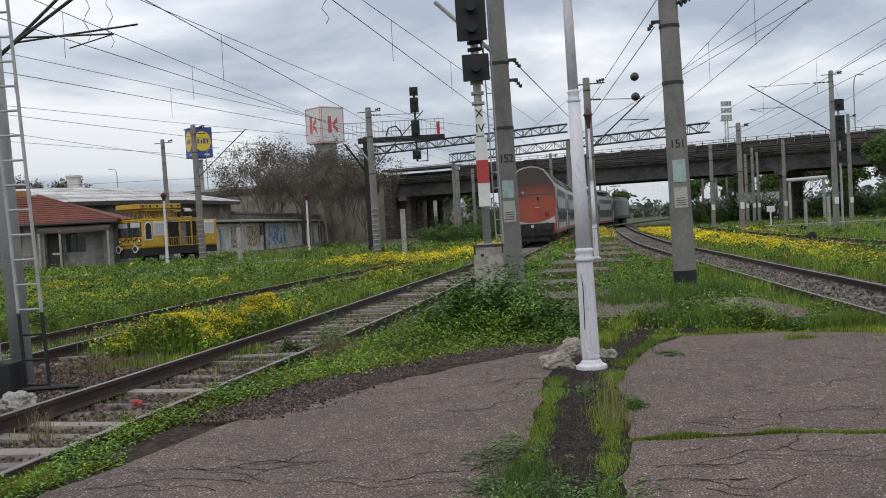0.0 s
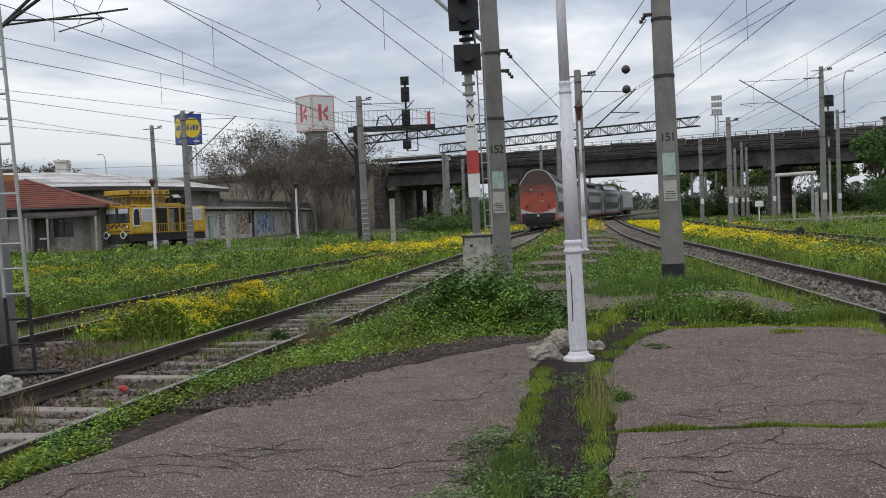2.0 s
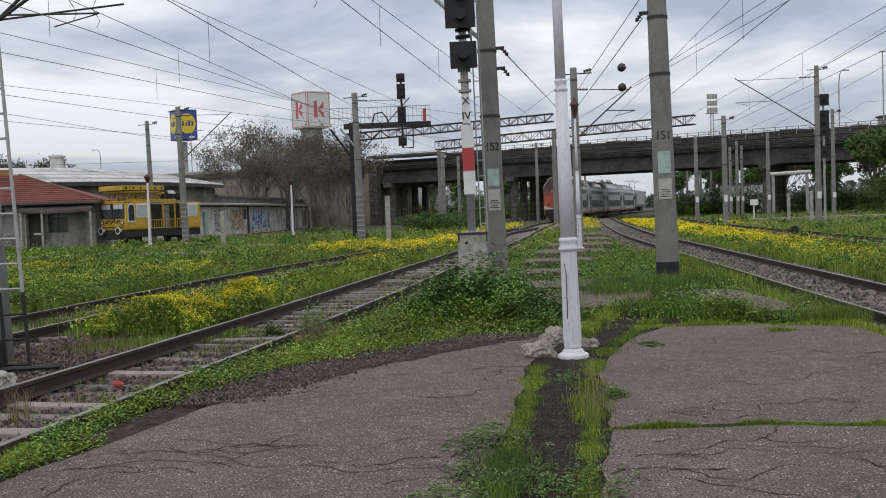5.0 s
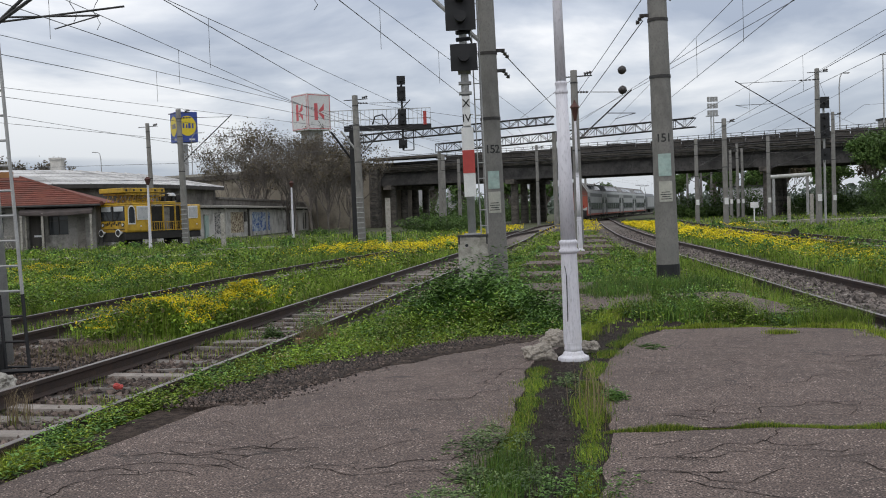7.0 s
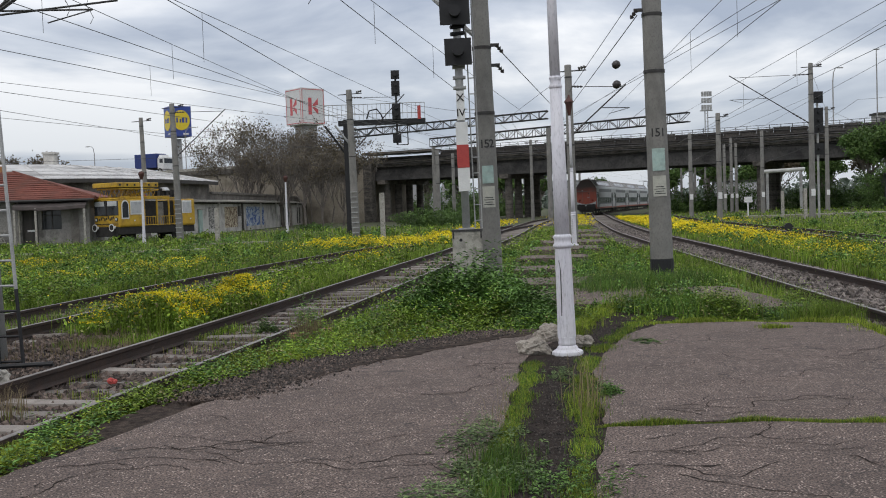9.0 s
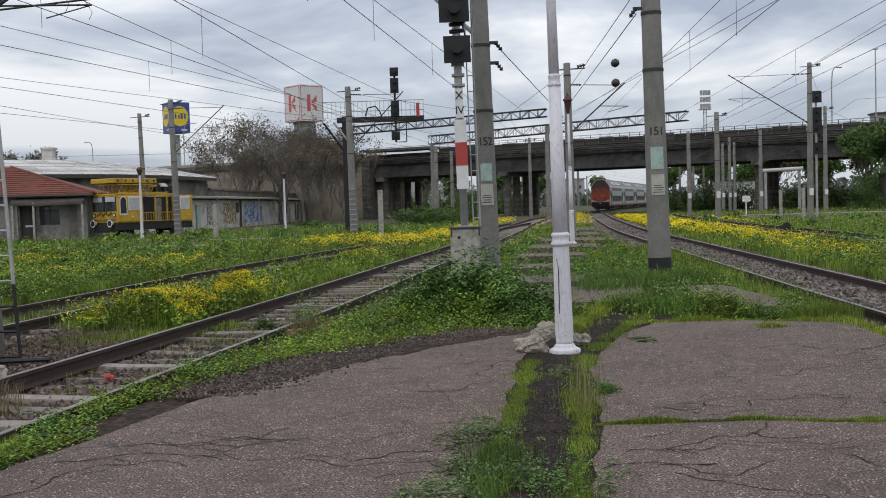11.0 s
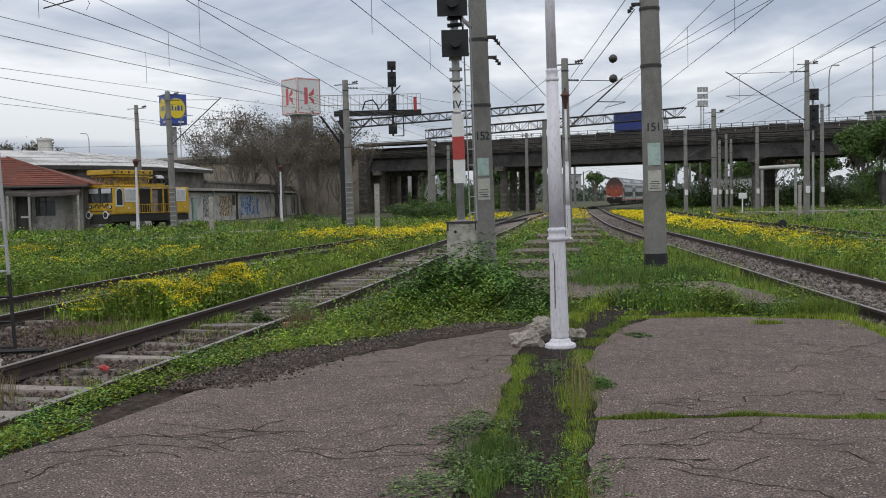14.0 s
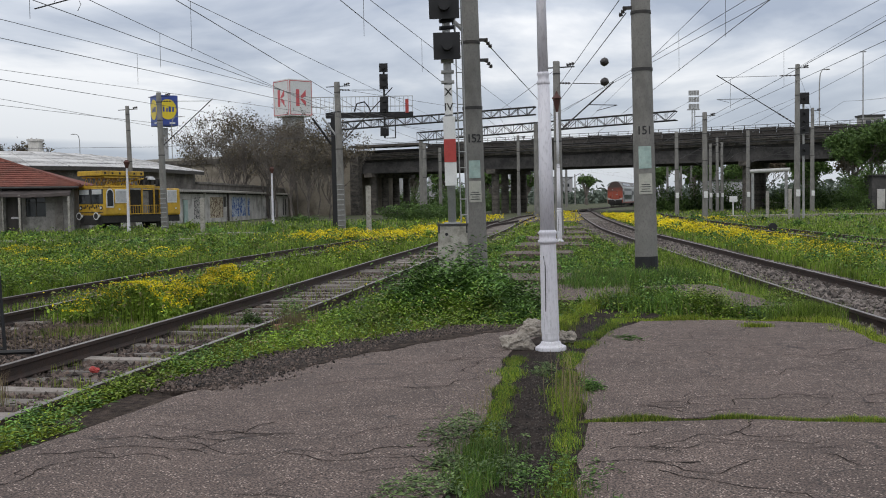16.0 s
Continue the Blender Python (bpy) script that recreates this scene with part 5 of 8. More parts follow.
low = [Vector(v) - Vector((0, 0, 0.14)) for v in rv]
roof = part("roof", Build().add([Vector(v) for v in rv] + low, [(0, 1, 3, 4), (1, 2, 3), (5, 9, 8, 6), (6, 8, 7), (0, 5, 6, 1), (1, 6, 7, 2), (2, 7, 8, 3), (3, 8, 9, 4), (4, 9, 5, 0)]), TILE, house, "weathered red tiled hip roof")
for k in range(14):
    f = (k + 0.5) / 14
    a, c = Vector(rv[0]).lerp(Vector(rv[4]), f), Vector(rv[1]).lerp(Vector(rv[3]), f)
    part("tile_course", Build().tube([a.lerp(c, j / 10) + Vector((0, 0, random.uniform(0.0, 0.03))) for j in range(11)], 0.045, 4), TILE, roof)
part("hip_tiles", Build().tube([Vector(rv[1]), Vector(rv[3])], 0.11, 6), TILE, roof)
part("gutter", Build().tube([(-20.4, -0.66, 2.92), (0.5, -0.66, 2.84)], 0.09, 6), DARKSTEEL, house)
part("downpipe", Build().tube([(-4.75, -0.62, 2.9), (-4.75, -0.12, 2.6), (-4.75, -0.12, 0)], 0.06, 6), PALECONC, house)
part("orange_gable", Build().slab([(-20, 4.5), (-6.8, 4.5), (-6.8, 4.9), (-20, 4.9)], 3.6, 5.35), ORANGE, house, "ochre gable wall above the tiles")
cv = []
for j in range(9):
    x = -4.9 + 4.9 * j / 8
    sag = 0.1 * math.sin(j * math.pi / 8) + 0.03 * math.sin(j * 2.6)
    cv += [(x, -0.05, 2.82), (x, -1.15, 2.52 - sag), (x, -1.2, 2.34 - sag)]
cf = [(3 * j + i, 3 * j + 3 + i, 3 * j + 4 + i, 3 * j + 1 + i) for j in range(8) for i in range(2)]
can = Build().add(cv + [(x, y + 0.02, z - 0.03) for x, y, z in cv], cf + [tuple(i + 27 for i in reversed(q)) for q in cf])
part("porch_canopy", can, surf("dark_tarred_canopy", (0.06, 0.048, 0.045), (0.1, 0.082, 0.075), 2, 0.9, dirt=(0.03, 0.027, 0.025), damt=0.6), house, "sagging dark canopy over the doors")
for x in (-4.8, -3.38, -0.1):
    part("porch_post", Build().box((x, -1.1, 1.2), (0.14, 0.14, 2.4)), PALECONC, house)
part("door", Build().box((-4.05, 0.3, 1.15), (1.1, 0.08, 2.3)), WOODDOOR, house, "dark boarded door")
part("notice", Build().box((-4.05, 0.24, 0.95), (0.5, 0.03, 0.12)), SIGNWHITE, house)
win = part("window", Build().box((-2.58, 0.25, 1.65), (1.35, 0.06, 1.3)), GLASS_DARK, house)
part("window_frame", Build().box((-2.58, 0.2, 1.65), (0.06, 0.08, 1.3)).box((-2.58, 0.2, 1.9), (1.35, 0.08, 0.06)), WOODDOOR, win)
part("side_door", Build().box((-1.0, -0.03, 1.05), (0.55, 0.06, 2.1)), DARKPLASTER, house, "grey metal side door")
win = part("window", Build().box((-7.3, 0.25, 1.6), (2.0, 0.06, 1.4)), GLASS_DARK, house)
part("window_frame", Build().box((-7.3, 0.18, 1.6), (0.08, 0.1, 1.4)).box((-7.3, 0.18, 2.26), (2.0, 0.1, 0.08)).box((-6.75, 0.18, 1.6), (0.06, 0.1, 1.4)), PALECONC, win)
part("curtain", Build().box((-6.65, 0.2, 1.7), (0.45, 0.03, 0.9)), REDPAINT, win, "red patterned curtain")
part("porch_roof", Build().box((-7.6, -0.5, 2.5), (3.0, 0.9, 0.08)), DARKSTEEL, house)
fence = Build()
for j in range(14):
    x = -8.5 + 0.19 * j
    fence.tube([(x, -0.5, 0.3), (x + 0.38, -0.5, 1.0)], 0.025, 4).tube([(x + 0.38, -0.52, 0.3), (x, -0.52, 1.0)], 0.025, 4)
part("lattice_panel", fence.box((-7.1, -0.51, 1.02), (3.0, 0.06, 0.06)).box((-7.1, -0.51, 0.28), (3.0, 0.06, 0.06)), PALECONC, house, "pale diamond lattice panel")
part("fallen_lath", Build().tube([(-7.8, -0.6, 3.35), (-7.2, -0.5, 3.05)], 0.05, 4), ORANGE, house)

# ---- yellow overhead-line inspection railcar ----
RCYEL = surf("faded_yellow_paint", (0.52, 0.31, 0.02), (0.64, 0.40, 0.03), 2, 0.5, dirt=(0.2, 0.12, 0.04), dscale=1.6, damt=0.75, bump=0.05)
BLIND = surf("pale_blind_glass", (0.45, 0.46, 0.47), (0.58, 0.58, 0.58), 2, 0.3, bump=0)
UNDER = surf("sooty_underframe", (0.02, 0.019, 0.018), (0.04, 0.037, 0.034), 3, 0.85, bump=0.2)
rc = thing("inspection_railcar", "yellow overhead-line inspection railcar with a roof work platform", "rail vehicle", Matrix.Translation((-22.55, 75.2, -0.12)) @ Matrix.Rotation(radians(-30), 4, "Z") @ Matrix.Diagonal((0.95, 0.79, 1.0, 1)))
# in its own space the vehicle runs along y, its cab end at -y
part("underframe", Build().box((0, 0, 0.8), (2.5, 9.4, 0.55)), UNDER, rc, bevel=0.04)
part("skirt", Build().box((0, -4.72, 0.75), (2.3, 0.12, 0.7)), UNDER, rc, bevel=0.03)
cab = part("front_cab", Build().box((0, -3.3, 2.05), (2.8, 2.8, 2.0)), RCYEL, rc, "yellow front cab", bevel=0.16)
part("cab_roof", Build().box((0, -3.3, 3.08), (2.7, 2.8, 0.12)), RCYEL, cab, bevel=0.05)
for sx in (-0.67, 0.67):
    part("windscreen", Build().box((sx, -4.71, 2.42), (1.22, 0.06, 1.05)), GLASS_DARK, cab, bevel=0.05)
    part("sun_blind", Build().box((sx, -4.75, 2.74), (1.0, 0.02, 0.34)), BLIND, cab, "pale sun blind behind the windscreen")
    part("wiper", Build().tube([(sx * 0.6, -4.76, 1.92), (sx * 1.1, -4.76, 2.5)], 0.018, 4), UNDER, cab)
    part("headlight", Build().lathe([(0.15, 0), (0.15, 0.06)], 14), UNDER, cab, at=Matrix.Translation((sx * 1.6, -4.7, 1.62)) @ Matrix.Rotation(math.pi / 2, 4, "X"))
    part("headlight_glass", Build().lathe([(0.09, 0), (0.09, 0.03)], 14), SIGNWHITE, cab, at=Matrix.Translation((sx * 1.6, -4.76, 1.62)) @ Matrix.Rotation(math.pi / 2, 4, "X"))
    bf = part("buffer", Build().lathe([(0.1, 0), (0.1, 0.4), (0.27, 0.42), (0.27, 0.46)], 16), SIGNWHITE, rc, "round buffer with a white rim", at=Matrix.Translation((sx * 1.35, -4.7, 1.05)) @ Matrix.Rotation(math.pi / 2, 4, "X"))
    part("buffer_face", Build().lathe([(0.2, 0), (0.2, 0.015)], 16), UNDER, bf, at=Matrix.Translation((0, 0, 0.46)))
part("pillar", Build().box((0, -4.73, 2.42), (0.1, 0.06, 1.1)), UNDER, cab)
for j in range(9):
    part("sprayed_bar", Build().box((-0.75 + 0.19 * j, -4.72, 1.62 + 0.07 * (j % 3)), (0.12, 0.02, 0.16 + 0.06 * (j % 2))), UNDER, cab)
part("edge_stripe", Build().box((0, -4.72, 1.3), (2.5, 0.03, 0.05)), UNDER, cab)


def arched(w, h, y, z, x, t):
    """A window shape with a round head, in the side plane x."""
    pts = [(y - w / 2, z - h / 2), (y + w / 2, z - h / 2)] + [(y + w / 2 * math.cos(a), z + h / 2 - w / 2 + w / 2 * math.sin(a)) for a in (i * math.pi / 8 for i in range(9))]
    n = len(pts)
    return Build().add([(x, a, b) for a, b in pts] + [(x + t, a, b) for a, b in pts], [tuple(range(n)), tuple(range(n, 2 * n))[::-1]] + [(i, (i + 1) % n, n + (i + 1) % n, n + i) for i in range(n)])


part("door_frame", arched(0.86, 1.35, -4.05, 2.3, 1.4, 0.03), SIGNWHITE, cab, "pale rounded door window frame")
part("door_glass", arched(0.66, 1.15, -4.05, 2.3, 1.415, 0.03), GLASS_DARK, cab)
sw_ = part("side_window", Build().box((1.41, -2.7, 2.42), (0.04, 1.5, 1.0)), SIGNWHITE, cab, "white-framed side window", bevel=0.015)
part("side_glass", Build().box((1.435, -2.7, 2.42), (0.03, 1.28, 0.8)), BLIND, sw_)
rear = part("rear_cab", Build().box((0, 3.75, 2.0), (2.8, 1.9, 2.0)), RCYEL, rc, "yellow rear cab", bevel=0.14)
sw_ = part("side_window", Build().box((1.41, 3.55, 2.4), (0.04, 1.25, 0.95)), SIGNWHITE, rear, "white-framed side window", bevel=0.015)
part("side_glass", Build().box((1.435, 3.55, 2.4), (0.03, 1.05, 0.75)), BLIND, sw_)
for y in (-3.0, 4.0):
    part("marker_lamp", Build().box((1.42, y, 1.5), (0.05, 0.14, 0.1)), SIGNWHITE, rc)
# the open deck's dim interior is a solid block in near-black colour
part("deckhouse", Build().box((-0.2, 0.5, 1.95), (1.6, 4.6, 1.9)), UNDER, rc, "dark block standing in for the open deck's shaded interior")
part("deckhouse_door", Build().box((0.62, 1.0, 1.95), (0.06, 0.9, 1.7)), GREYPLASTER, rc)
for y in (-1.75, -0.2, 1.3, 2.75):
    part("frame_post", Build().box((1.36, y, 2.1), (0.1, 0.12, 2.0)), RCYEL, rc)
part("frame_rail", Build().box((1.36, 0.5, 3.08), (0.1, 4.6, 0.13)), RCYEL, rc)
for z in (1.15, 1.75):
    part("guard_rail", Build().box((1.4, 0.5, z), (0.05, 4.5, 0.05)), RCYEL, rc)
for k in range(16):
    part("guard_bar", Build().box((1.4, -1.65 + 0.29 * k, 1.45), (0.03, 0.03, 0.6)), RCYEL, rc)
wp = part("work_platform", Build().box((0, -2.3, 4.05), (2.6, 5.0, 0.34)), RCYEL, rc, "yellow roof work platform", bevel=0.04)
for k in range(6):
    part("platform_hole", Build().box((1.305, -4.4 + 0.85 * k, 4.05), (0.02, 0.2, 0.14)), UNDER, wp)
part("platform_lip", Build().box((0, -2.3, 3.78), (2.4, 4.2, 0.1)), RCYEL, wp)
for sx in (-1.15, 0.0, 1.15):
    zig = []
    for k in range(8):
        zig += [(sx, -4.2 + 0.55 * k, 3.18), (sx, -3.92 + 0.55 * k, 3.74)]
    part("platform_truss", Build().tube(zig, 0.04, 4), RCYEL, wp)
    part("platform_chord", Build().tube([(sx, -4.3, 3.18), (sx, 1.6, 3.2)], 0.045, 4), RCYEL, wp)
part("platform_arm", Build().tube([(0.7, -3.6, 3.2), (0.7, 0.8, 3.72)], 0.07, 6), RCYEL, wp)
for k in range(5):
    part("roof_gear", Build().box((0.5, 0.8 + 0.55 * k, 3.4 + 0.12 * (k % 2)), (0.5, 0.3, 0.4 + 0.2 * (k % 3))), UNDER if k % 2 else DARKSTEEL, rc)
part("roof_tarp", Build().box((0.7, 1.6, 3.75), (0.7, 0.8, 0.25), taper=0.6), BLIND, rc, "crumpled pale sheet on the roof", bevel=0.06)
part("beacon", Build().lathe([(0.1, 3.14), (0.1, 3.3), (0.02, 3.4)], 10), SREDP, rc)
for y in (-2.7, 2.7):
    w = part("wheelset", Build().tube([(-0.82, y, 0.46), (0.82, y, 0.46)], 0.09, 8), UNDER, rc)
    for sx in (-0.76, 0.76):
        part("wheel", Build().tube([(sx - 0.07, y, 0.46), (sx + 0.07, y, 0.46)], 0.46, 20), UNDER, w)

# ---- double-deck train ----
TRED = surf("faded_red_train_paint", (0.33, 0.06, 0.034), (0.41, 0.088, 0.047), 1.2, 0.55, dirt=(0.22, 0.07, 0.04), dscale=0.8, damt=0.5, fine=30, bump=0.05)
TGREY = surf("light_grey_train_paint", (0.42, 0.43, 0.42), (0.5, 0.51, 0.5), 0.8, 0.5, dirt=(0.3, 0.29, 0.28), dscale=0.5, damt=0.6, fine=20, streak=2, bump=0.05)
SOOT = surf("soot_blackened_paint", (0.04, 0.036, 0.034), (0.075, 0.066, 0.06), 0.9, 0.85, dirt=(0.13, 0.07, 0.05), dscale=0.8, damt=0.5, bump=0.1)
TROOF = surf("grey_train_roof", (0.24, 0.235, 0.225), (0.36, 0.355, 0.345), 0.9, 0.8, dirt=(0.07, 0.066, 0.06), dscale=0.6, damt=0.6, bump=0.1)
TDARK = surf("dark_grey_band", (0.10, 0.105, 0.105), (0.14, 0.145, 0.145), 1, 0.5, bump=0.05)
LAMPRED = surf("red_tail_lens", (0.3, 0.02, 0.02), (0.36, 0.03, 0.03), 3, 0.25, bump=0)

SHELL = [(-1.36, 0.62), (-1.4, 0.95), (-1.4, 3.42), (-1.32, 3.66), (-0.76, 4.43), (-0.42, 4.58), (0, 4.64), (0.42, 4.58), (0.76, 4.43), (1.32, 3.66), (1.4, 3.42), (1.4, 0.95), (1.36, 0.62)]
ROOFLINE = [(a, u + 0.025) for a, u in SHELL[3:10]]
CAR = 18.4


def sooted(base, low, high):
    """The paint blackened by soot towards its top, with a cloudy edge."""
    m = base.copy()
    m.name = "sooted_red_train_paint"
    n, l = m.node_tree.nodes, m.node_tree.links
    p = n["Principled BSDF"]
    src = p.inputs["Base Color"].links[0].from_socket
    co, sep, cloud = n.new("ShaderNodeTexCoord"), n.new("ShaderNodeSeparateXYZ"), n.new("ShaderNodeTexNoise")
    cloud.inputs["Scale"].default_value, cloud.inputs["Detail"].default_value = 0.9, 5
    add, rg, mx = n.new("ShaderNodeMath"), n.new("ShaderNodeMapRange"), n.new("ShaderNodeMix")
    add.operation = "ADD"
    mx.data_type = "RGBA"
    l.new(co.outputs["Object"], sep.inputs[0])
    l.new(co.outputs["Object"], cloud.inputs["Vector"])
    l.new(sep.outputs["Z"], add.inputs[0])
    l.new(cloud.outputs["Fac"], add.inputs[1])
    rg.inputs[1].default_value, rg.inputs[2].default_value, rg.inputs[4].default_value = low, high, 0.94
    l.new(add.outputs[0], rg.inputs[0])
    l.new(rg.outputs[0], mx.inputs[0])
    l.new(src, mx.inputs[6])
    mx.inputs[7].default_value = (0.05, 0.042, 0.038, 1)
    l.new(mx.outputs[2], p.inputs["Base Color"])
    return m


TSOOT = sooted(TRED, 3.0, 4.1)


def coach(rear):
    """A section of the double-deck train, its length along y, rail top at z = 0; the rearmost has a red end at -y."""
    t = thing("double_deck_coach", "light grey double-deck coach with a sooted red end" if rear else "light grey articulated double-deck coach with dark window bands", "railway coach", group="coaches of the train")
    h = CAR / 2 - 0.12
    part("body", Build().sweep(SHELL, [(0, -h + 0.12, 0, 0, 1), (0, h - 0.12, 0, 0, 1)]), TGREY, t)
    part("roof", Build().sweep(ROOFLINE + [(0.7, 4.1), (-0.7, 4.1)], [(0, -h + 0.12, 0, 0, 1), (0, h - 0.12, 0, 0, 1)]), TROOF, t, "weathered grey roof")
    for k in range(9):
        y = -h + 0.6 + 2.1 * k
        part("roof_seam", Build().sweep([(a * 1.008, u + 0.02) for a, u in ROOFLINE] + [(a * 0.98, u - 0.03) for a, u in reversed(ROOFLINE)], [(0, y, 0, 0, 1), (0, y + 0.07, 0, 0, 1)]), SOOT, t)
    for s, y in ((-1, -h), (1, h)):
        k = 0.96
        red = rear and s < 0
        end = part("end_wall", Build().add([(a, y - s * 0.12, u) for a, u in SHELL] + [(a * k, y + s * 0.1, 2.4 + (u - 2.4) * 0.975) for a, u in SHELL],
                                           [tuple(range(13)), tuple(range(13, 26))] + [(i, (i + 1) % 13, 13 + (i + 1) % 13, 13 + i) for i in range(13)]), TSOOT if red else TGREY, t, "faded red end wall, sooted at the top" if red else "")
        if not red:
            part("gangway_bellows", Build().box((0, y + s * 0.12, 2.4), (1.9, 0.2, 3.4)), UNDER, end, "black gangway bellows")
            continue
        part("rib", Build().box((0, y + s * 0.115, 3.02), (2.66, 0.03, 0.05)), TDARK, end)
        for sx in (-0.48, 0.48):
            part("door_seam", Build().box((sx, y + s * 0.112, 2.05), (0.02, 0.02, 1.9)), TDARK, end)
        part("roof_edge", Build().sweep([(a * 1.01, u * 1.004) for a, u in SHELL[2:11]] + [(a * 0.955, u - 0.05) for a, u in reversed(SHELL[2:11])], [(0, y + s * 0.06, 0, 0, 1), (0, y - s * 0.14, 0, 0, 1)]), TGREY, end, "pale rim round the end wall")
        part("handle", Build().box((0.35, y + s * 0.13, 2.72), (0.12, 0.03, 0.2)), UNDER, end)
        part("handle", Build().box((-0.5, y + s * 0.13, 3.12), (0.12, 0.04, 0.1)), TGREY, end)
        part("handle", Build().box((0.3, y + s * 0.13, 2.2), (0.3, 0.03, 0.05)), TGREY, end)
        for sx in (-1, 1):
            part("tail_lamp", Build().tube([(sx * 0.86, y + s * 0.09, 1.78), (sx * 0.86, y + s * 0.17, 1.78)], 0.1, 14), LAMPRED, end, "round red tail lamp")
            part("tail_ring", Build().tube([(sx * 0.86, y + s * 0.09, 1.78), (sx * 0.86, y + s * 0.14, 1.78)], 0.14, 14), UNDER, end)
            part("buffer", Build().tube([(sx * 0.87, y, 1.06), (sx * 0.87, y + s * 0.28, 1.06), (sx * 0.87, y + s * 0.3, 1.06)], 0.12, 12).tube([(sx * 0.87, y + s * 0.3, 1.06), (sx * 0.87, y + s * 0.34, 1.06)], 0.24, 14), UNDER, end)
            part("hose", Build().tube([(sx * 0.35, y + s * 0.05, 1.0), (sx * 0.38, y + s * 0.25, 0.75), (sx * 0.3, y + s * 0.2, 0.45)], 0.035, 6), UNDER, end)
        n = 12
        xs = [-1.33 + 2.66 * i / n for i in range(n + 1)]
        arc = [(x, 1.3 + 0.36 * (x / 1.33) ** 2) for x in xs] + [(x, 1.24) for x in reversed(xs)]
        part("pale_skirt", Build().add([(x, y + s * 0.112, z) for x, z in arc] + [(x, y + s * 0.09, z) for x, z in arc],
                                       [(i, i + 1, 2 * n - i, 2 * n + 1 - i) for i in range(n)] + [(i, i + 1, i + 27, i + 26) for i in range(n)]), TGREY, end, "pale curved skirt below the red wall")
        part("apron", Build().box((0, y + s * 0.115, 0.9), (2.5, 0.05, 0.72)), UNDER, end, "dark sooty apron")
        part("buffer_beam", Build().box((0, y - s * 0.05, 0.85), (2.4, 0.3, 0.7), taper=1.0), UNDER, end)
        part("plough", Build().box((0, y - s * 0.1, 0.38), (1.9, 0.2, 0.35)), UNDER, end)
        part("coupler", Build().box((0, y + s * 0.2, 1.02), (0.2, 0.5, 0.3)).box((0, y + s * 0.35, 0.7), (0.12, 0.15, 0.5)), UNDER, end)
        part("coupler_head", Build().tube([(0, y + s * 0.45, 1.1), (0, y + s * 0.5, 1.1)], 0.1, 10), TGREY, end)
    for sx in (-1, 1):
        part("lower_band", Build().box((sx * 1.402, 0, 1.7), (0.02, CAR - 5.6, 0.95)), TDARK, t, "dark lower band")
        part("belt_band", Build().box((sx * 1.402, 0, 3.12), (0.02, CAR - 5.6, 0.42)), TDARK, t, "dark belt band")
        part("sill", Build().box((sx * 1.4, 0, 0.74), (0.02, CAR - 0.8, 0.2)), TRED, t, "red sill strip")
        for k in range(6):
            y = -5.0 + 2.0 * k
            part("lower_window", Build().box((sx * 1.414, y, 1.75), (0.02, 1.5, 0.72)), GLASS_DARK, t)
            part("upper_window", Build().box((sx * 1.085, y, 4.06), (0.03, 1.5, 0.6), m=Matrix.Rotation(radians(-sx * 36), 3, "Y")), GLASS_DARK, t)
        for y in (-h + 1.9, h - 1.9):
            d = part("door", Build().box((sx * 1.41, y, 1.75), (0.025, 1.3, 2.2)), TDARK, t, "dark grey entrance door", bevel=0.01)
            for o in (-0.33, 0.33):
                part("door_window", Build().box((sx * 1.425, y + o, 2.1), (0.02, 0.42, 0.95)), GLASS_DARK, d)
        for y in (-h + 0.75, h - 0.75):
            part("end_window", Build().box((sx * 1.41, y, 2.5), (0.02, 0.5, 0.8)), GLASS_DARK, t)
    for s in (-1, 1):
        yb = s * (h - 2.4)
        bg = part("bogie", Build().box((-1.0, yb, 0.55), (0.2, 3.4, 0.4)).box((1.0, yb, 0.55), (0.2, 3.4, 0.4)).box((0, yb, 0.6), (1.9, 0.5, 0.4)), UNDER, t)
        for o in (-1.25, 1.25):
            part("wheelset", Build().tube([(-0.82, yb + o, 0.46), (-0.68, yb + o, 0.46)], 0.46, 18).tube([(0.68, yb + o, 0.46), (0.82, yb + o, 0.46)], 0.46, 18).tube([(-0.7, yb + o, 0.46), (0.7, yb + o, 0.46)], 0.09, 8), UNDER, bg)
    part("underbody", Build().box((0, 0, 0.5), (2.3, 8.4, 0.5)), UNDER, t)
    return t


def locomotive():
    t = thing("locomotive", "dark electric locomotive with a pale side panel", "locomotive")
    body = [(-1.45, 0.9), (-1.48, 3.2), (-1.1, 3.85), (0, 4.0), (1.1, 3.85), (1.48, 3.2), (1.45, 0.9)]
    part("body", Build().sweep(body, [(0, -7.8, 0, 0, 1), (0, 7.8, 0, 0, 1)]), TDARK, t, bevel=0.15)
    for s in (-1, 1):
        part("end_panel", Build().box((0, s * 7.82, 1.8), (2.5, 0.06, 1.0)), TGREY, t)
        part("windscreen", Build().box((0, s * 7.82, 2.85), (2.3, 0.06, 0.8)), GLASS_DARK, t)
        part("side_panel", Build().box((s * 1.49, 0, 2.3), (0.03, 12, 1.9)), TGREY, t, "pale grey side panel")
        part("bogie", Build().box((0, s * 4.6, 0.55), (2.2, 4.4, 0.7)), UNDER, t)
        part("pantograph", Build().tube([(0, s * 4.8, 4.0), (0, s * 3.5, 4.9), (0, s * 4.7, 5.5)], 0.05, 5).tube([(-0.8, s * 4.7, 5.52), (0.8, s * 4.7, 5.52)], 0.05, 5), DARKSTEEL, t)
    return t


middle = coach(False)
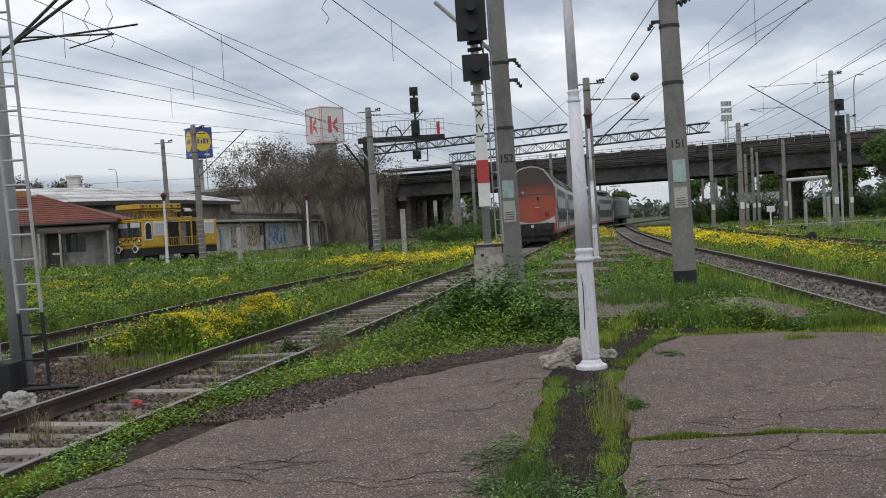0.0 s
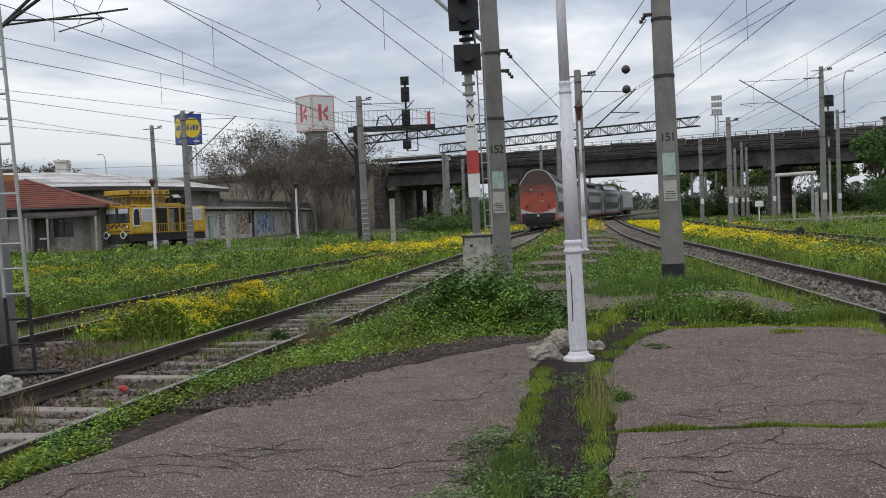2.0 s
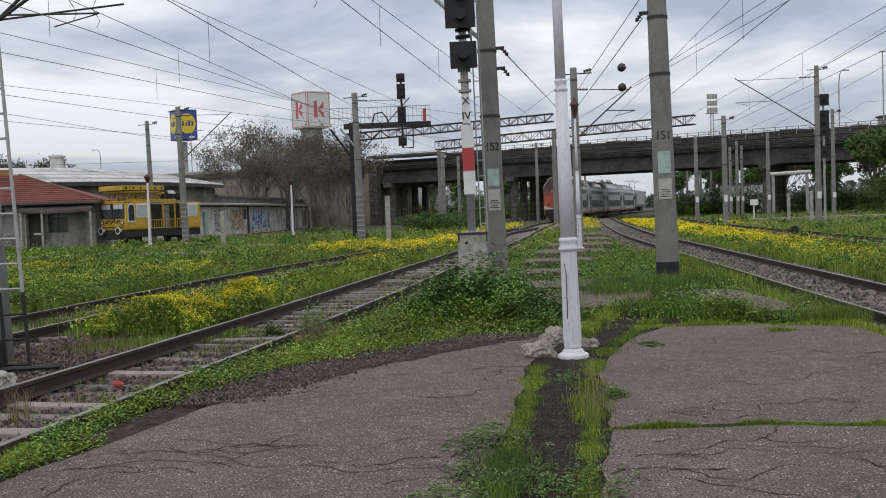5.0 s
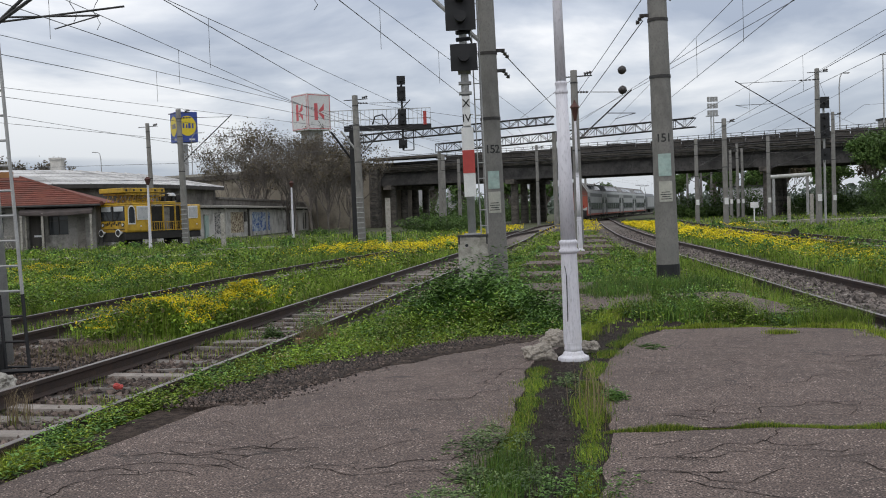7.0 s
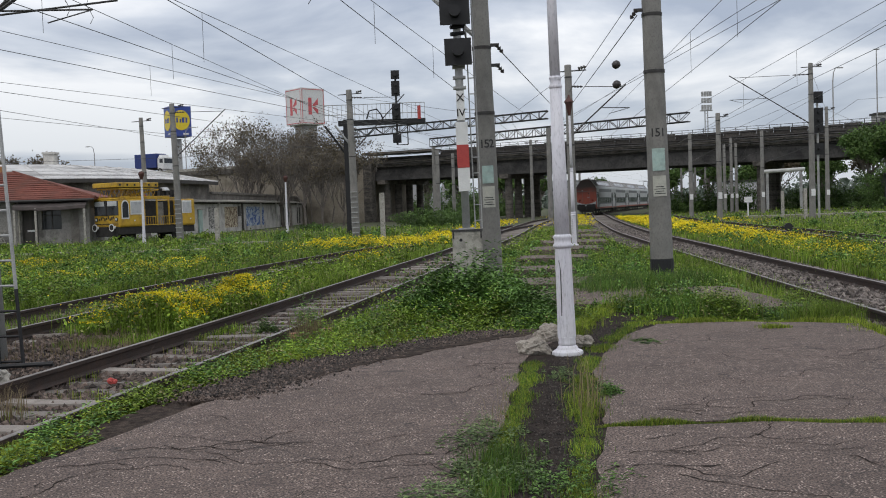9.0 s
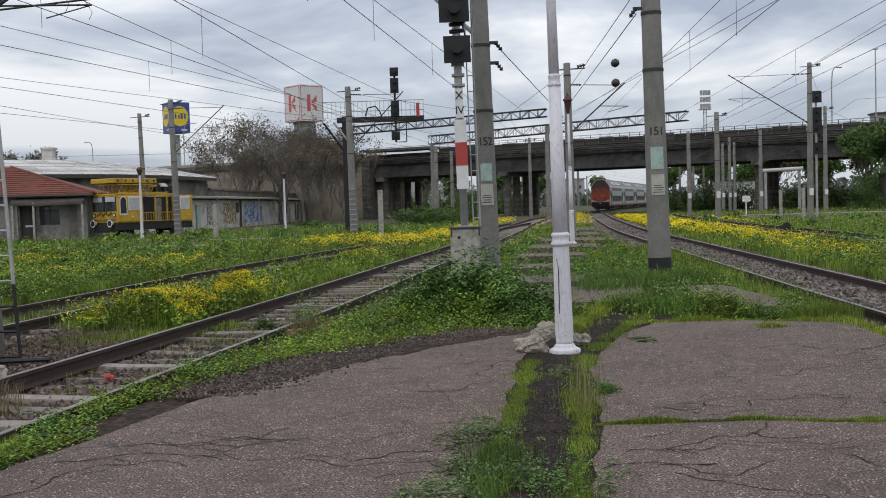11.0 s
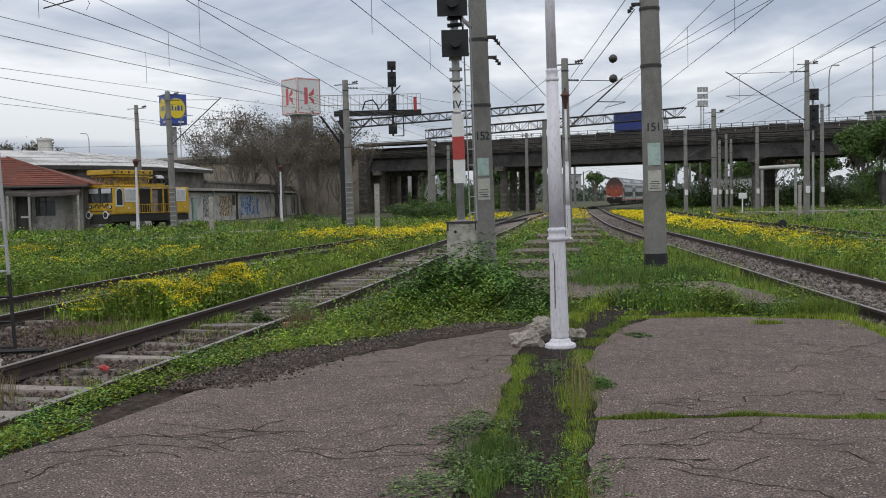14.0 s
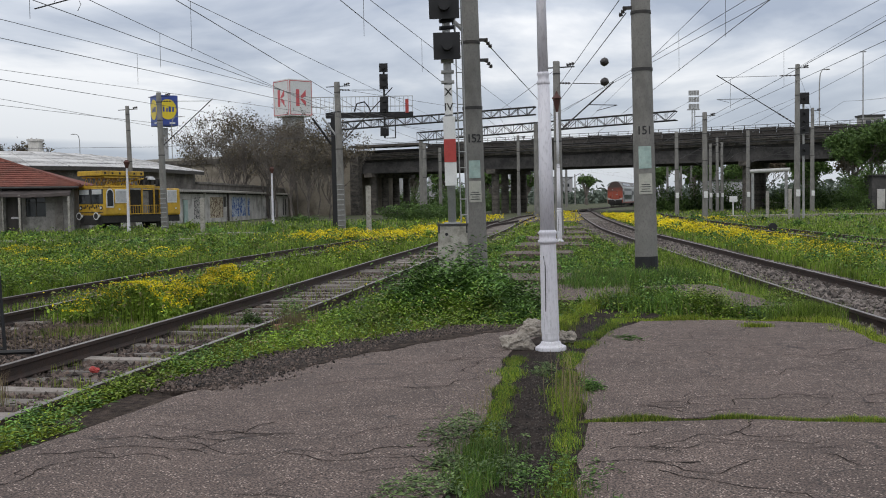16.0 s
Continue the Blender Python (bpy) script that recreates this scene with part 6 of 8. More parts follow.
coaches = [coach(True), middle] + [copy_thing(middle, Matrix()) for _ in range(2)]
loco = locomotive()

# ---- lorry on the overpass ----
LBLUE = surf("blue_tarpaulin", (0.012, 0.03, 0.16), (0.02, 0.045, 0.21), 1.2, 0.55, dirt=(0.02, 0.03, 0.1), damt=0.5, bump=0.1)
lorry = thing("lorry", "box lorry with a blue tarpaulin body and a white cab", "lorry")
part("cargo_box", Build().box((-0.75, 0, 2.3), (4.9, 2.4, 2.4)), LBLUE, lorry, "blue tarpaulin cargo body", bevel=0.06)
part("chassis", Build().box((0, 0, 0.9), (6.6, 1.2, 0.3)), UNDER, lorry)
cabp = part("cab", Build().box((2.6, 0, 1.75), (1.5, 2.2, 2.1)), SIGNWHITE, lorry, "white cab", bevel=0.18)
part("windscreen", Build().box((3.34, 0, 2.2), (0.06, 1.9, 0.8)), GLASS_DARK, cabp)
for sy in (-1.21, 1.21):
    part("side_window", Build().box((2.8, sy * 0.92, 2.2), (0.7, 0.04, 0.7)), GLASS_DARK, cabp)
part("deflector", Build().box((2.35, 0, 3.0), (0.9, 1.9, 0.5), taper=0.75), SIGNWHITE, cabp, bevel=0.08)
for x in (-2.0, 2.5):
    for sy in (-1.05, 1.05):
        w = part("wheel", Build().tube([(x, sy - 0.15, 0.5), (x, sy + 0.15, 0.5)], 0.5, 20), UNDER, lorry)
        part("rim", Build().tube([(x, sy - 0.16, 0.5), (x, sy + 0.16, 0.5)], 0.26, 14), GREYMETAL, w)

# ---- overhead wires ----
def wire_run(points, z_contact, z_top, label, sag=0.9, drop=7.0, thick=0.0085):
    """Contact wire, sagging messenger wire and droppers over a line of supports (x, y)."""
    t = thing("overhead_line", label, "overhead line", kind="structure")
    contact, messenger = [], []
    for (x0, y0), (x1, y1) in zip(points, points[1:]):
        span = math.hypot(x1 - x0, y1 - y0)
        for k in range(13):
            f = k / 12
            x, y = x0 + (x1 - x0) * f, y0 + (y1 - y0) * f
            contact.append((x, y, z_contact))
            messenger.append((x, y, z_top - sag * (1 - (2 * f - 1) ** 2)))
        for k in range(1, int(span / drop)):
            f = k * drop / span
            x, y = x0 + (x1 - x0) * f, y0 + (y1 - y0) * f
            part("dropper", Build().tube([(x, y, z_contact), (x + 0.02, y, z_top - sag * (1 - (2 * f - 1) ** 2))], 0.005, 4), WIRE, t)
    part("contact_wire", Build().tube(contact, thick, 5), WIRE, t)
    part("messenger_wire", Build().tube(messenger, thick, 5), WIRE, t)
    return t


def along(line, ys, off=0.0):
    return [(float(track_x(line, y)) + off * (1 if k % 2 else -1), y) for k, y in enumerate(ys)]


def level_line(p, q, y0, y1):
    """The straight line through two places (x, y) of a wire, from y0 to y1."""
    k = (q[0] - p[0]) / (q[1] - p[1])
    return (p[0] + k * (y0 - p[1]), y0), (p[0] + k * (y1 - p[1]), y1)


def wire_pair(low, high, z_low, z_high, label, drops=(), loops=()):
    """Two wires strung nearly level, each a straight run ((x, y), (x, y)), with droppers and slack loops between them at some y."""
    t = thing("overhead_line", label, "overhead line", kind="structure")
    for run, z, name in ((low, z_low, "contact_wire"), (high, z_high, "messenger_wire")):
        (x0, y0), (x1, y1) = run
        part(name, Build().tube([(x0 + (x1 - x0) * k / 8, y0 + (y1 - y0) * k / 8, z) for k in range(9)], 0.0088, 5), WIRE, t)
    at = lambda run, y: run[0][0] + (run[1][0] - run[0][0]) * (y - run[0][1]) / (run[1][1] - run[0][1])
    for y in drops:
        part("dropper", Build().tube([(at(high, y), y, z_low), (at(high, y), y, z_high)], 0.006, 4), WIRE, t)
    for y in loops:
        a, b = Vector((at(high, y), y, z_low)), Vector((at(high, y), y, z_high))
        part("slack_loop", Build().tube([a.lerp(b, k / 10) + Vector((0.07 * math.sin(k * 1.5), 0, 0)) for k in range(11)], 0.008, 4), WIRE, t)


wire_pair(level_line((-7.85, 19.65), (-5.73, 34.64), -20, 66), level_line((-8.4, 24.93), (-7.03, 42.53), -20, 66), 5.6, 6.6, "paired overhead wires above the overgrown track", (22, 30))
wire_pair(level_line((-5.1, 19.84), (-4.14, 33.37), -15, 60), level_line((-6.5, 26.24), (-3.94, 41.82), -15, 64), 5.6, 6.9, "crossing overhead wires above the two left tracks", (27,), (20.3, 21.2))
wire_pair(level_line((-10.38, 24.06), (-6.18, 39.04), -15, 66), level_line((-11.57, 27.34), (-7.06, 44.7), -15, 66), 5.6, 6.6, "paired overhead wires above the meadow", (26.5, 34))
wire_pair(level_line((-13.74, 31.71), (-9.66, 45.79), -10, 72), level_line((-15.96, 36.88), (-10.64, 48.81), -10, 72), 5.6, 6.6, "paired overhead wires above the far meadow", (35,))
wire_pair(level_line((-16.1, 37.08), (-14.26, 52.57), -10, 72), level_line((-17.29, 39.79), (-13.76, 50.09), -10, 72), 5.6, 5.62, "paired overhead wires near the shed")
wire_pair(level_line((-1.9, 20.27), (0.0, 33.26), -20, 60), level_line((-1.63, 25.38), (0.03, 34.22), -20, 62), 5.6, 6.6, "paired overhead wires above the curving track", (25, 32), (20.0,))
wire_pair(level_line((6.99, 21.48), (8.22, 38.57), -20, 76), level_line((7.55, 28.15), (8.31, 39.22), -20, 76), 5.6, 6.9, "paired overhead wires above the platform track", (26, 33))
wire_pair(level_line((8.6, 26.0), (7.95, 40.0), -20, 76), level_line((8.05, 26.7), (7.84, 37.02), -20, 76), 6.55, 6.6, "crossing overhead wires beside the mast")
wire_pair(level_line((12.04, 27.88), (14.57, 53.52), -10, 76), level_line((12.36, 28.81), (13.58, 46.91), -10, 76), 5.6, 6.9, "paired overhead wires above the outer track", (38, 47))
wire_pair(level_line((10.69, 24.75), (12.55, 40.28), -10, 74), level_line((15.2, 30.0), (19.5, 55.0), -10, 76), 5.6, 6.6, "overhead wires above the flower verge")
wire_run(along(LINE_A, (64, 108, 150, 200, 260), 0.2), 5.6, 6.9, "paired overhead wires above the curving track")
wire_run([(19, 20), (24, 60), (30.5, 104), (44, 160)], 5.8, 7.0, "paired overhead wires over the far tracks")
wire_run([(36, 70), (46, 112), (60, 170)], 5.8, 7.0, "paired overhead wires over the far tracks")


def line_wire(pts, label="plain feeder wire strung between masts", r=0.011):
    o = part("feeder_wire", Build().tube(pts, r, 5), WIRE)
    tagged(o, label, "feeder wire", "feeder wires", "structure")


for pts in ([(26.2, 74, 8.2), (47, 110, 7.6)], [(19, 12, 11.5), (26.2, 74, 10.7), (35.8, 97, 9.5)],
            [(-30, 62, 5.2), (-18.6, 70, 5.6), (-6, 64, 5.8)], [(-40, 66, 4.9), (-18.6, 70, 4.4)],
            [(-6.2, 64, 8.7), (3.7, 63, 6.9), (5.4, 45, 7.3)], [(20.3, 77, 6.2), (26.2, 74, 8.6)]):
    line_wire(pts)

stay = thing("tension_wires", "slanting tension wires with round dark insulators", "tension wire", kind="structure")
part("wire", Build().tube([(3.75, 20, 5.15), (5.25, 45, 5.6)], 0.011, 5), WIRE, stay)
part("wire", Build().tube([(4.35, 20, 6.4), (5.35, 45, 6.4)], 0.011, 5), WIRE, stay)
part("wire", Build().tube([(1.0, 20.5, 4.75), (5.0, 44, 5.2), (9.5, 96, 6.5)], 0.011, 5), WIRE, stay)
for p in ((3.95, 23.8, 4.72), (3.95, 23.8, 4.26)):
    part("insulator", Build().lathe([(0.02, -0.1), (0.08, -0.07), (0.1, 0), (0.08, 0.07), (0.02, 0.1)], 12), INSUL, stay, at=Matrix.Translation(p) @ Euler((0.3, 0.9, 0)).to_matrix().to_4x4(), smooth=True)
for t, z, s in ((m151, 5.45, -1), (m152, 4.95, 1), (m152, 4.55, 1)):
    part("arm", Build().box((s * 0.2, -0.02, z), (0.3, 0.06, 0.06)), DARKSTEEL, t)
    insulator((s * 0.3, -0.02, z), (s * 0.42, -0.02, z - 0.16), t, 0.05, 3)
part("insulator_arm", Build().tube([(0.1, -0.1, 5.75), (0.7, -0.1, 5.95)], 0.035, 6), DARKSTEEL, m151)
insulator((0.2, -0.1, 5.75), (0.6, -0.1, 5.98), m151, 0.08, 5)
part("bracket_tube", Build().tube([(-0.15, -0.1, 5.15), (-1.2, -0.1, 6.2)], 0.045, 6), GREYMETAL, m152)

edge_mast = concrete_pole(-10.75, 20, 8.4, 0.22, 0.16, "grey concrete mast carrying a bracket over the overgrown track", (0, -0.5))
cantilever(edge_mast, 4.6, 3.7, drop=2.3)
part("second_tube", Build().tube([(0.5, 0.6, 4.9), (3.2, 0.6, 7.2)], 0.035, 6), DARKSTEEL, edge_mast)
part("second_arm", Build().tube([(1.7, 0.6, 5.9), (4.25, 0.6, 6.1)], 0.022, 6), DARKSTEEL, edge_mast)

# ---- grass, flowers and weeds ----
rng = np.random.default_rng(7)


def strip_mesh(name, verts, faces, mat, label, category):
    me = bpy.data.meshes.new(name)
    me.vertices.add(len(verts))
    me.vertices.foreach_set("co", np.ascontiguousarray(verts, np.float32).ravel())
    me.loops.add(faces.size)
    me.loops.foreach_set("vertex_index", np.ascontiguousarray(faces, np.int32).ravel())
    me.polygons.add(len(faces))
    me.polygons.foreach_set("loop_start", np.arange(0, faces.size, faces.shape[1], dtype=np.int32))
    me.update(calc_edges=True)
    me.materials.append(mat)
    return tagged(new(name, me), label, category, kind="stuff")


def blades(name, xy, h, w, mat, label, z=-0.15, bend=0.5, category="grass"):
    """Bent, tapered blades of grass standing at xy."""
    n = len(xy)
    a = rng.random(n) * 2 * np.pi
    face = np.stack([np.cos(a), np.sin(a)], 1) * (w * rng.uniform(0.6, 1.3, n))[:, None]
    b = rng.random(n) * 2 * np.pi
    lean = np.stack([np.cos(b), np.sin(b)], 1) * (h * bend * rng.random(n))[:, None]
    zz = np.broadcast_to(z, (n,))
    v = np.zeros((n, 5, 3))
    v[:, 0, :2], v[:, 1, :2] = xy - face, xy + face
    v[:, 2, :2], v[:, 3, :2] = xy - face * 0.7 + lean * 0.3, xy + face * 0.7 + lean * 0.3
    v[:, 4, :2] = xy + lean
    v[:, :2, 2] = zz[:, None] - 0.09
    v[:, 2:4, 2] = (zz + h * 0.55)[:, None]
    v[:, 4, 2] = zz + h * (1 - 0.25 * rng.random(n))
    base = (np.arange(n) * 5)[:, None, None]
    f = (base + np.array([[0, 1, 3], [0, 3, 2], [2, 3, 4]])[None]).reshape(-1, 3)
    return strip_mesh(name, v.reshape(-1, 3), f, mat, label, category)


def leaves(name, p, size, mat, label, category, flat=0.0, parent=None):
    """Small diamond leaves or petals at p, turned every way (flat: 1 lies level)."""
    n = len(p)
    d = rng.normal(size=(n, 3))
    d[:, 2] *= 1 - flat
    d /= np.linalg.norm(d, axis=1)[:, None]
    e = np.cross(d, rng.normal(size=(n, 3)) * (1, 1, 1 - flat) + (0, 0, flat * 3))
    e /= np.linalg.norm(e, axis=1)[:, None]
    s = size * rng.uniform(0.6, 1.4, n)
    v = np.stack([p - d * s[:, None], p + e * (s * 0.5)[:, None], p + d * s[:, None], p - e * (s * 0.5)[:, None]], 1)
    f = (np.arange(n) * 4)[:, None] + np.arange(4)[None]
    ob = strip_mesh(name, v.reshape(-1, 3), f, mat, label, category)
    if parent is not None:
        ob.parent = parent
        for key in ("label", "category", "kind"):
            if key in ob:
                del ob[key]
    return ob


def lines_x(y):
    return (np.interp(y, LN[:, 1], LN[:, 0]) for LN in (LINE_A, LINE_B, LINE_C, LINE_D))


def patchy(xy, scale, seed):
    return np.array([noise.noise(Vector((x * scale, y * scale, seed))) for x, y in xy])


def zone(n, y0, y1, xmin, xmax, power=1.0, wide=0.5):
    """n places between two edges (functions of y), thinning out with distance, all within the open view."""
    u = rng.random(n)
    y = (y0 ** -power + u * (y1 ** -power - y0 ** -power)) ** (-1 / power)
    lo, hi = np.maximum(xmin(y), -wide * y - 0.6), np.minimum(xmax(y), wide * y + 0.6)
    ok = hi > lo
    y, lo, hi = y[ok], lo[ok], hi[ok]
    return np.stack([lo + (hi - lo) * rng.random(len(y)), y], 1)


def clumped(xy, amount, seed, scale=0.9):
    """Keeps more places where the cover is thick."""
    c = patchy(xy, scale, seed)
    return xy[(c * 1.6 + 0.5 + amount) > rng.random(len(xy))]


def sprigs(name, xy, h, size, mat, label, z=0.0, k=8, category="weeds"):
    """Small upright plants: k pointed leaves set spirally along each stem, the lower ones longer and drooping."""
    n = len(xy)
    f = np.tile(np.linspace(0.12, 1.0, k), n)
    own = np.repeat(np.arange(n), k)
    a = np.repeat(rng.random(n) * 6.28, k) + np.tile(np.arange(k) * 2.4, n) + rng.normal(size=n * k) * 0.3
    lean = rng.normal(size=(n, 2)) * 0.22 * np.broadcast_to(h, (n,))[:, None]
    hh = np.broadcast_to(h, (n,))[own] * rng.uniform(0.85, 1.1, n * k)
    p = np.column_stack([xy[own] + lean[own] * f[:, None] ** 2, np.broadcast_to(z, (n,))[own] + hh * f])
    ln = size * (1.25 - 0.7 * f) * rng.uniform(0.7, 1.3, n * k)
    d = np.column_stack([np.cos(a), np.sin(a), -0.1 + 0.9 * f])
    d /= np.linalg.norm(d, axis=1)[:, None]
    side = np.column_stack([-np.sin(a), np.cos(a), np.zeros(n * k)])
    mid = p + d * (ln * 0.5)[:, None]
    tip = p + d * ln[:, None] - np.array((0, 0, 0.28)) * ln[:, None]
    v = np.stack([p, mid + side * (ln * 0.2)[:, None], tip, mid - side * (ln * 0.2)[:, None]], 1)
    fc = (np.arange(n * k) * 4)[:, None] + np.arange(4)[None]
    ob = strip_mesh(name, v.reshape(-1, 3), fc, mat, label, category)
    return ob


def mound(c, r, n):
    """n places on an uneven round patch and the plant heights of a low dome over it."""
    q = rng.normal(size=(n, 2)) * 0.48
    d = np.hypot(*q.T)
    q = q[d < 1.25]
    xy = np.array(c) + q * np.array(r[:2])
    lump_ = np.clip(0.75 + 1.1 * patchy(xy, 2.4, 7), 0.25, 1.5)
    return xy, r[2] * np.clip(1.15 - np.hypot(*q.T) ** 2, 0.2, 1.1) * lump_ * rng.uniform(0.55, 1.1, len(xy))


def weeds(name, c, r, n, size, mat, label, z=-0.08, k=9):
    xy, h = mound(c, r, n)
    return sprigs(name, xy, h, size, mat, label, z, k)


XA, XB, XC, XD = (lambda y, LN=LN: np.interp(y, LN[:, 1], LN[:, 0]) for LN in (LINE_A, LINE_B, LINE_C, LINE_D))


def width_at(xy):
    return np.maximum(0.0023, 0.0003 * xy[:, 1])


def meadow(name, xy, h0, h1, mat, label, seed, z=-0.15, bend=0.55):
    k = np.clip(patchy(xy, 0.5, seed) * 0.9 + 0.5, 0, 1)
    h = (h0 + (h1 - h0) * k) * rng.uniform(0.6, 1.15, len(xy))
    return blades(name, xy, h, width_at(xy), mat, label, z, bend)


def no_slab(xy):
    """Drops most places on the broken slabs between the tracks."""
    keep = np.ones(len(xy), bool)
    for cx, cy, sx, sy in ((2.2, 16.7, 2.0, 2.9), (4.25, 15.8, 1.1, 3.6), (2.0, 20.2, 1.5, 1.8), (2.2, 24.5, 1.4, 1.6), (2.9, 29.5, 1.9, 1.7), (3.9, 35, 2.5, 2.6), (4.9, 41.0, 2.5, 3.0), (5.8, 47.5, 2.3, 3.4), (6.9, 55.5, 2.0, 4.5)):
        on = (abs(xy[:, 0] - cx) < sx / 2) & (abs(xy[:, 1] - cy) < sy / 2)
        keep &= ~on | (rng.random(len(xy)) < 0.05)
    return xy[keep]


meadow("meadow_grass", clumped(zone(105000, 13, 95, lambda y: -60 + 0 * y, lambda y: XD(y) - 1.15), 0.35, 1), 0.12, 0.42, GRASS, "tall fresh green meadow grass left of the tracks", 2)
meadow("meadow_grass", clumped(zone(55000, 13, 95, lambda y: -60 + 0 * y, lambda y: XD(y) - 1.15), 0.1, 5), 0.10, 0.34, GRASSDEEP, "deeper green patches in the meadow", 3)
meadow("track_grass", clumped(zone(40000, 15.3, 60, lambda y: XD(y) + 0.95, lambda y: XA(y) - 1.15), 0.15, 9), 0.06, 0.3, GRASS, "green grass between the two tracks", 4)
meadow("track_grass", zone(7000, 9, 60, lambda y: XD(y) - 0.66, lambda y: XD(y) + 0.66), 0.03, 0.12, GRASS, "short grass inside the overgrown track", 6)
meadow("track_grass", clumped(zone(9000, 5, 45, lambda y: XA(y) - 0.66, lambda y: XA(y) + 0.66), -0.35, 6, 1.5), 0.02, 0.12, GRASSBRIGHT, "thin tufts of grass between the sleepers", 6)
meadow("island_grass", no_slab(clumped(zone(60000, 12.4, 75, lambda y: XA(y) + 1.0, lambda y: XB(y) - 1.6), 0.1, 12)), 0.03, 0.14, GRASS, "green grass among the broken slabs", 8)
meadow("island_grass", no_slab(clumped(zone(30000, 12.6, 40, lambda y: XA(y) + 1.1, lambda y: XB(y) - 1.9), 0.0, 22)), 0.05, 0.18, GRASSDEEP, "darker weeds among the broken slabs", 9)
meadow("verge_grass", clumped(zone(42000, 18, 120, lambda y: XB(y) + 1.7, lambda y: XC(y) - 1.1), 0.2, 31), 0.06, 0.2, GRASS, "green grass between the right-hand tracks", 14)
meadow("verge_grass", clumped(zone(34000, 27, 130, lambda y: XC(y) + 1.2, lambda y: 80 + 0 * y), 0.2, 33), 0.08, 0.24, GRASS, "green grass beyond the outer track", 15)


def edge_x(y):
    return np.interp(y, [0, 3, 6.27, 6.86, 7.6, 8.7, 9.6, 10.6, 11.47, 11.9, 12.6], [-4.5, -3.6, -2.78, -2.54, -2.33, -1.96, -1.62, -1.1, -0.35, 0.2, 0.6])


meadow("platform_verge", clumped(zone(46000, 4.6, 12.6, lambda y: XA(y) + 0.95, lambda y: edge_x(y) - 0.1 - 0.38 * (y > 7.2)), -0.05, 41, 2.4), 0.05, 0.2, GRASSBRIGHT, "bright short grass between rail and platform", 17, -0.08)
meadow("platform_verge", clumped(zone(26000, 9.8, 13.2, lambda y: np.maximum(XA(y) + 0.8, -1.9 + 0 * y), lambda y: edge_x(y) - 0.3 + 1.2 * (y > 11.9)), 0.0, 43, 2.0), 0.05, 0.18, GRASSBRIGHT, "bright grass at the crumbled platform end", 18, -0.06)


def fringe(name, pts, n, spread, h0, h1, mat, label, z=0.01):
    p = np.array(pts, float)
    s = np.concatenate([[0], np.cumsum(np.hypot(*np.diff(p, axis=0).T))])
    u = rng.random(n) * s[-1]
    xy = np.stack([np.interp(u, s, p[:, 0]), np.interp(u, s, p[:, 1])], 1)
    c = patchy(xy, 2.6, 3)
    xy += rng.normal(size=(n, 2)) * (spread * np.clip(0.75 + c, 0.2, 1.6))[:, None]
    h = (h0 + (h1 - h0) * np.clip(0.5 + c, 0, 1)) * rng.uniform(0.5, 1.1, n)
    return blades(name, xy, h, width_at(xy), mat, label, z, 0.7)


GAP_LEFT = [(0.02, 4.4), (0.14, 5.4), (0.24, 6.25), (0.39, 7.2), (0.52, 8.1), (0.74, 9.8)]
GAP_RIGHT = [(0.55, 4.4), (0.66, 5.5), (0.77, 6.2), (0.87, 6.9), (1.03, 8.3), (1.22, 9.4), (1.33, 9.95)]
GAP_END = [(1.45, 10.35), (1.98, 11.9), (2.6, 13.5)]
for line, n, sp in ((GAP_LEFT, 9000, 0.06), (GAP_RIGHT, 7500, 0.055), (GAP_END, 4500, 0.06)):
    fringe("crack_grass", line, n, sp, 0.015, 0.07, GRASSBRIGHT, "bright yellow-green grass along the gap in the asphalt")
    fringe("crack_grass", line, n // 3, sp * 1.3, 0.02, 0.09, GRASSDEEP, "deeper green blades along the gap in the asphalt")
fringe("crack_grass", [(1.3, 11.7), (1.7, 13.0), (2.4, 15.0)], 5000, 0.09, 0.05, 0.14, GRASSBRIGHT, "bright grass along the gap in the asphalt")
JOINT = [(0.95, 6.9), (2.0, 6.92), (2.9, 6.74), (4.4, 6.65)]
fringe("crack_grass", JOINT, 8500, 0.028, 0.02, 0.085, GRASSBRIGHT, "short grass in the joint of the asphalt")
fringe("crack_grass", JOINT, 3500, 0.035, 0.02, 0.08, GRASSDEEP, "short deep green grass in the joint of the asphalt")
fringe("crack_grass", [(1.15, 6.92), (1.5, 6.94)], 400, 0.05, 0.02, 0.06, GRASSBRIGHT, "grass tuft in the joint of the asphalt")
fringe("crack_grass", [(2.4, 12.6), (3.5, 12.6), (4.75, 12.2)], 4500, 0.09, 0.02, 0.12, GRASSBRIGHT, "grass at the end of the asphalt")
fringe("crack_grass", [(4.75, 12.2), (4.65, 10.5), (4.6, 8)], 3000, 0.1, 0.02, 0.09, GRASSBRIGHT, "grass at the edge of the asphalt")
fringe("grass_tuft", [(3.55, 11.75), (3.85, 11.72)], 400, 0.06, 0.04, 0.1, GRASSBRIGHT, "small grass tuft in the asphalt", 0.03)
fringe("tall_weeds", [(0.15, 5.0), (0.2, 5.6), (0.3, 6.2)], 1800, 0.12, 0.06, 0.2, GRASSDEEP, "taller grass in the gap of the asphalt")
fringe("tall_weeds", [(0.86, 6.75), (0.95, 7.3), (1.0, 7.9)], 320, 0.06, 0.05, 0.15, GRASSBRIGHT, "taller grass tuft in the gap of the asphalt")
fringe("seed_stalks", [(0.9, 6.9), (1.02, 8.0)], 60, 0.05, 0.3, 0.5, DRY, "brown seed stalks in the grass tuft")
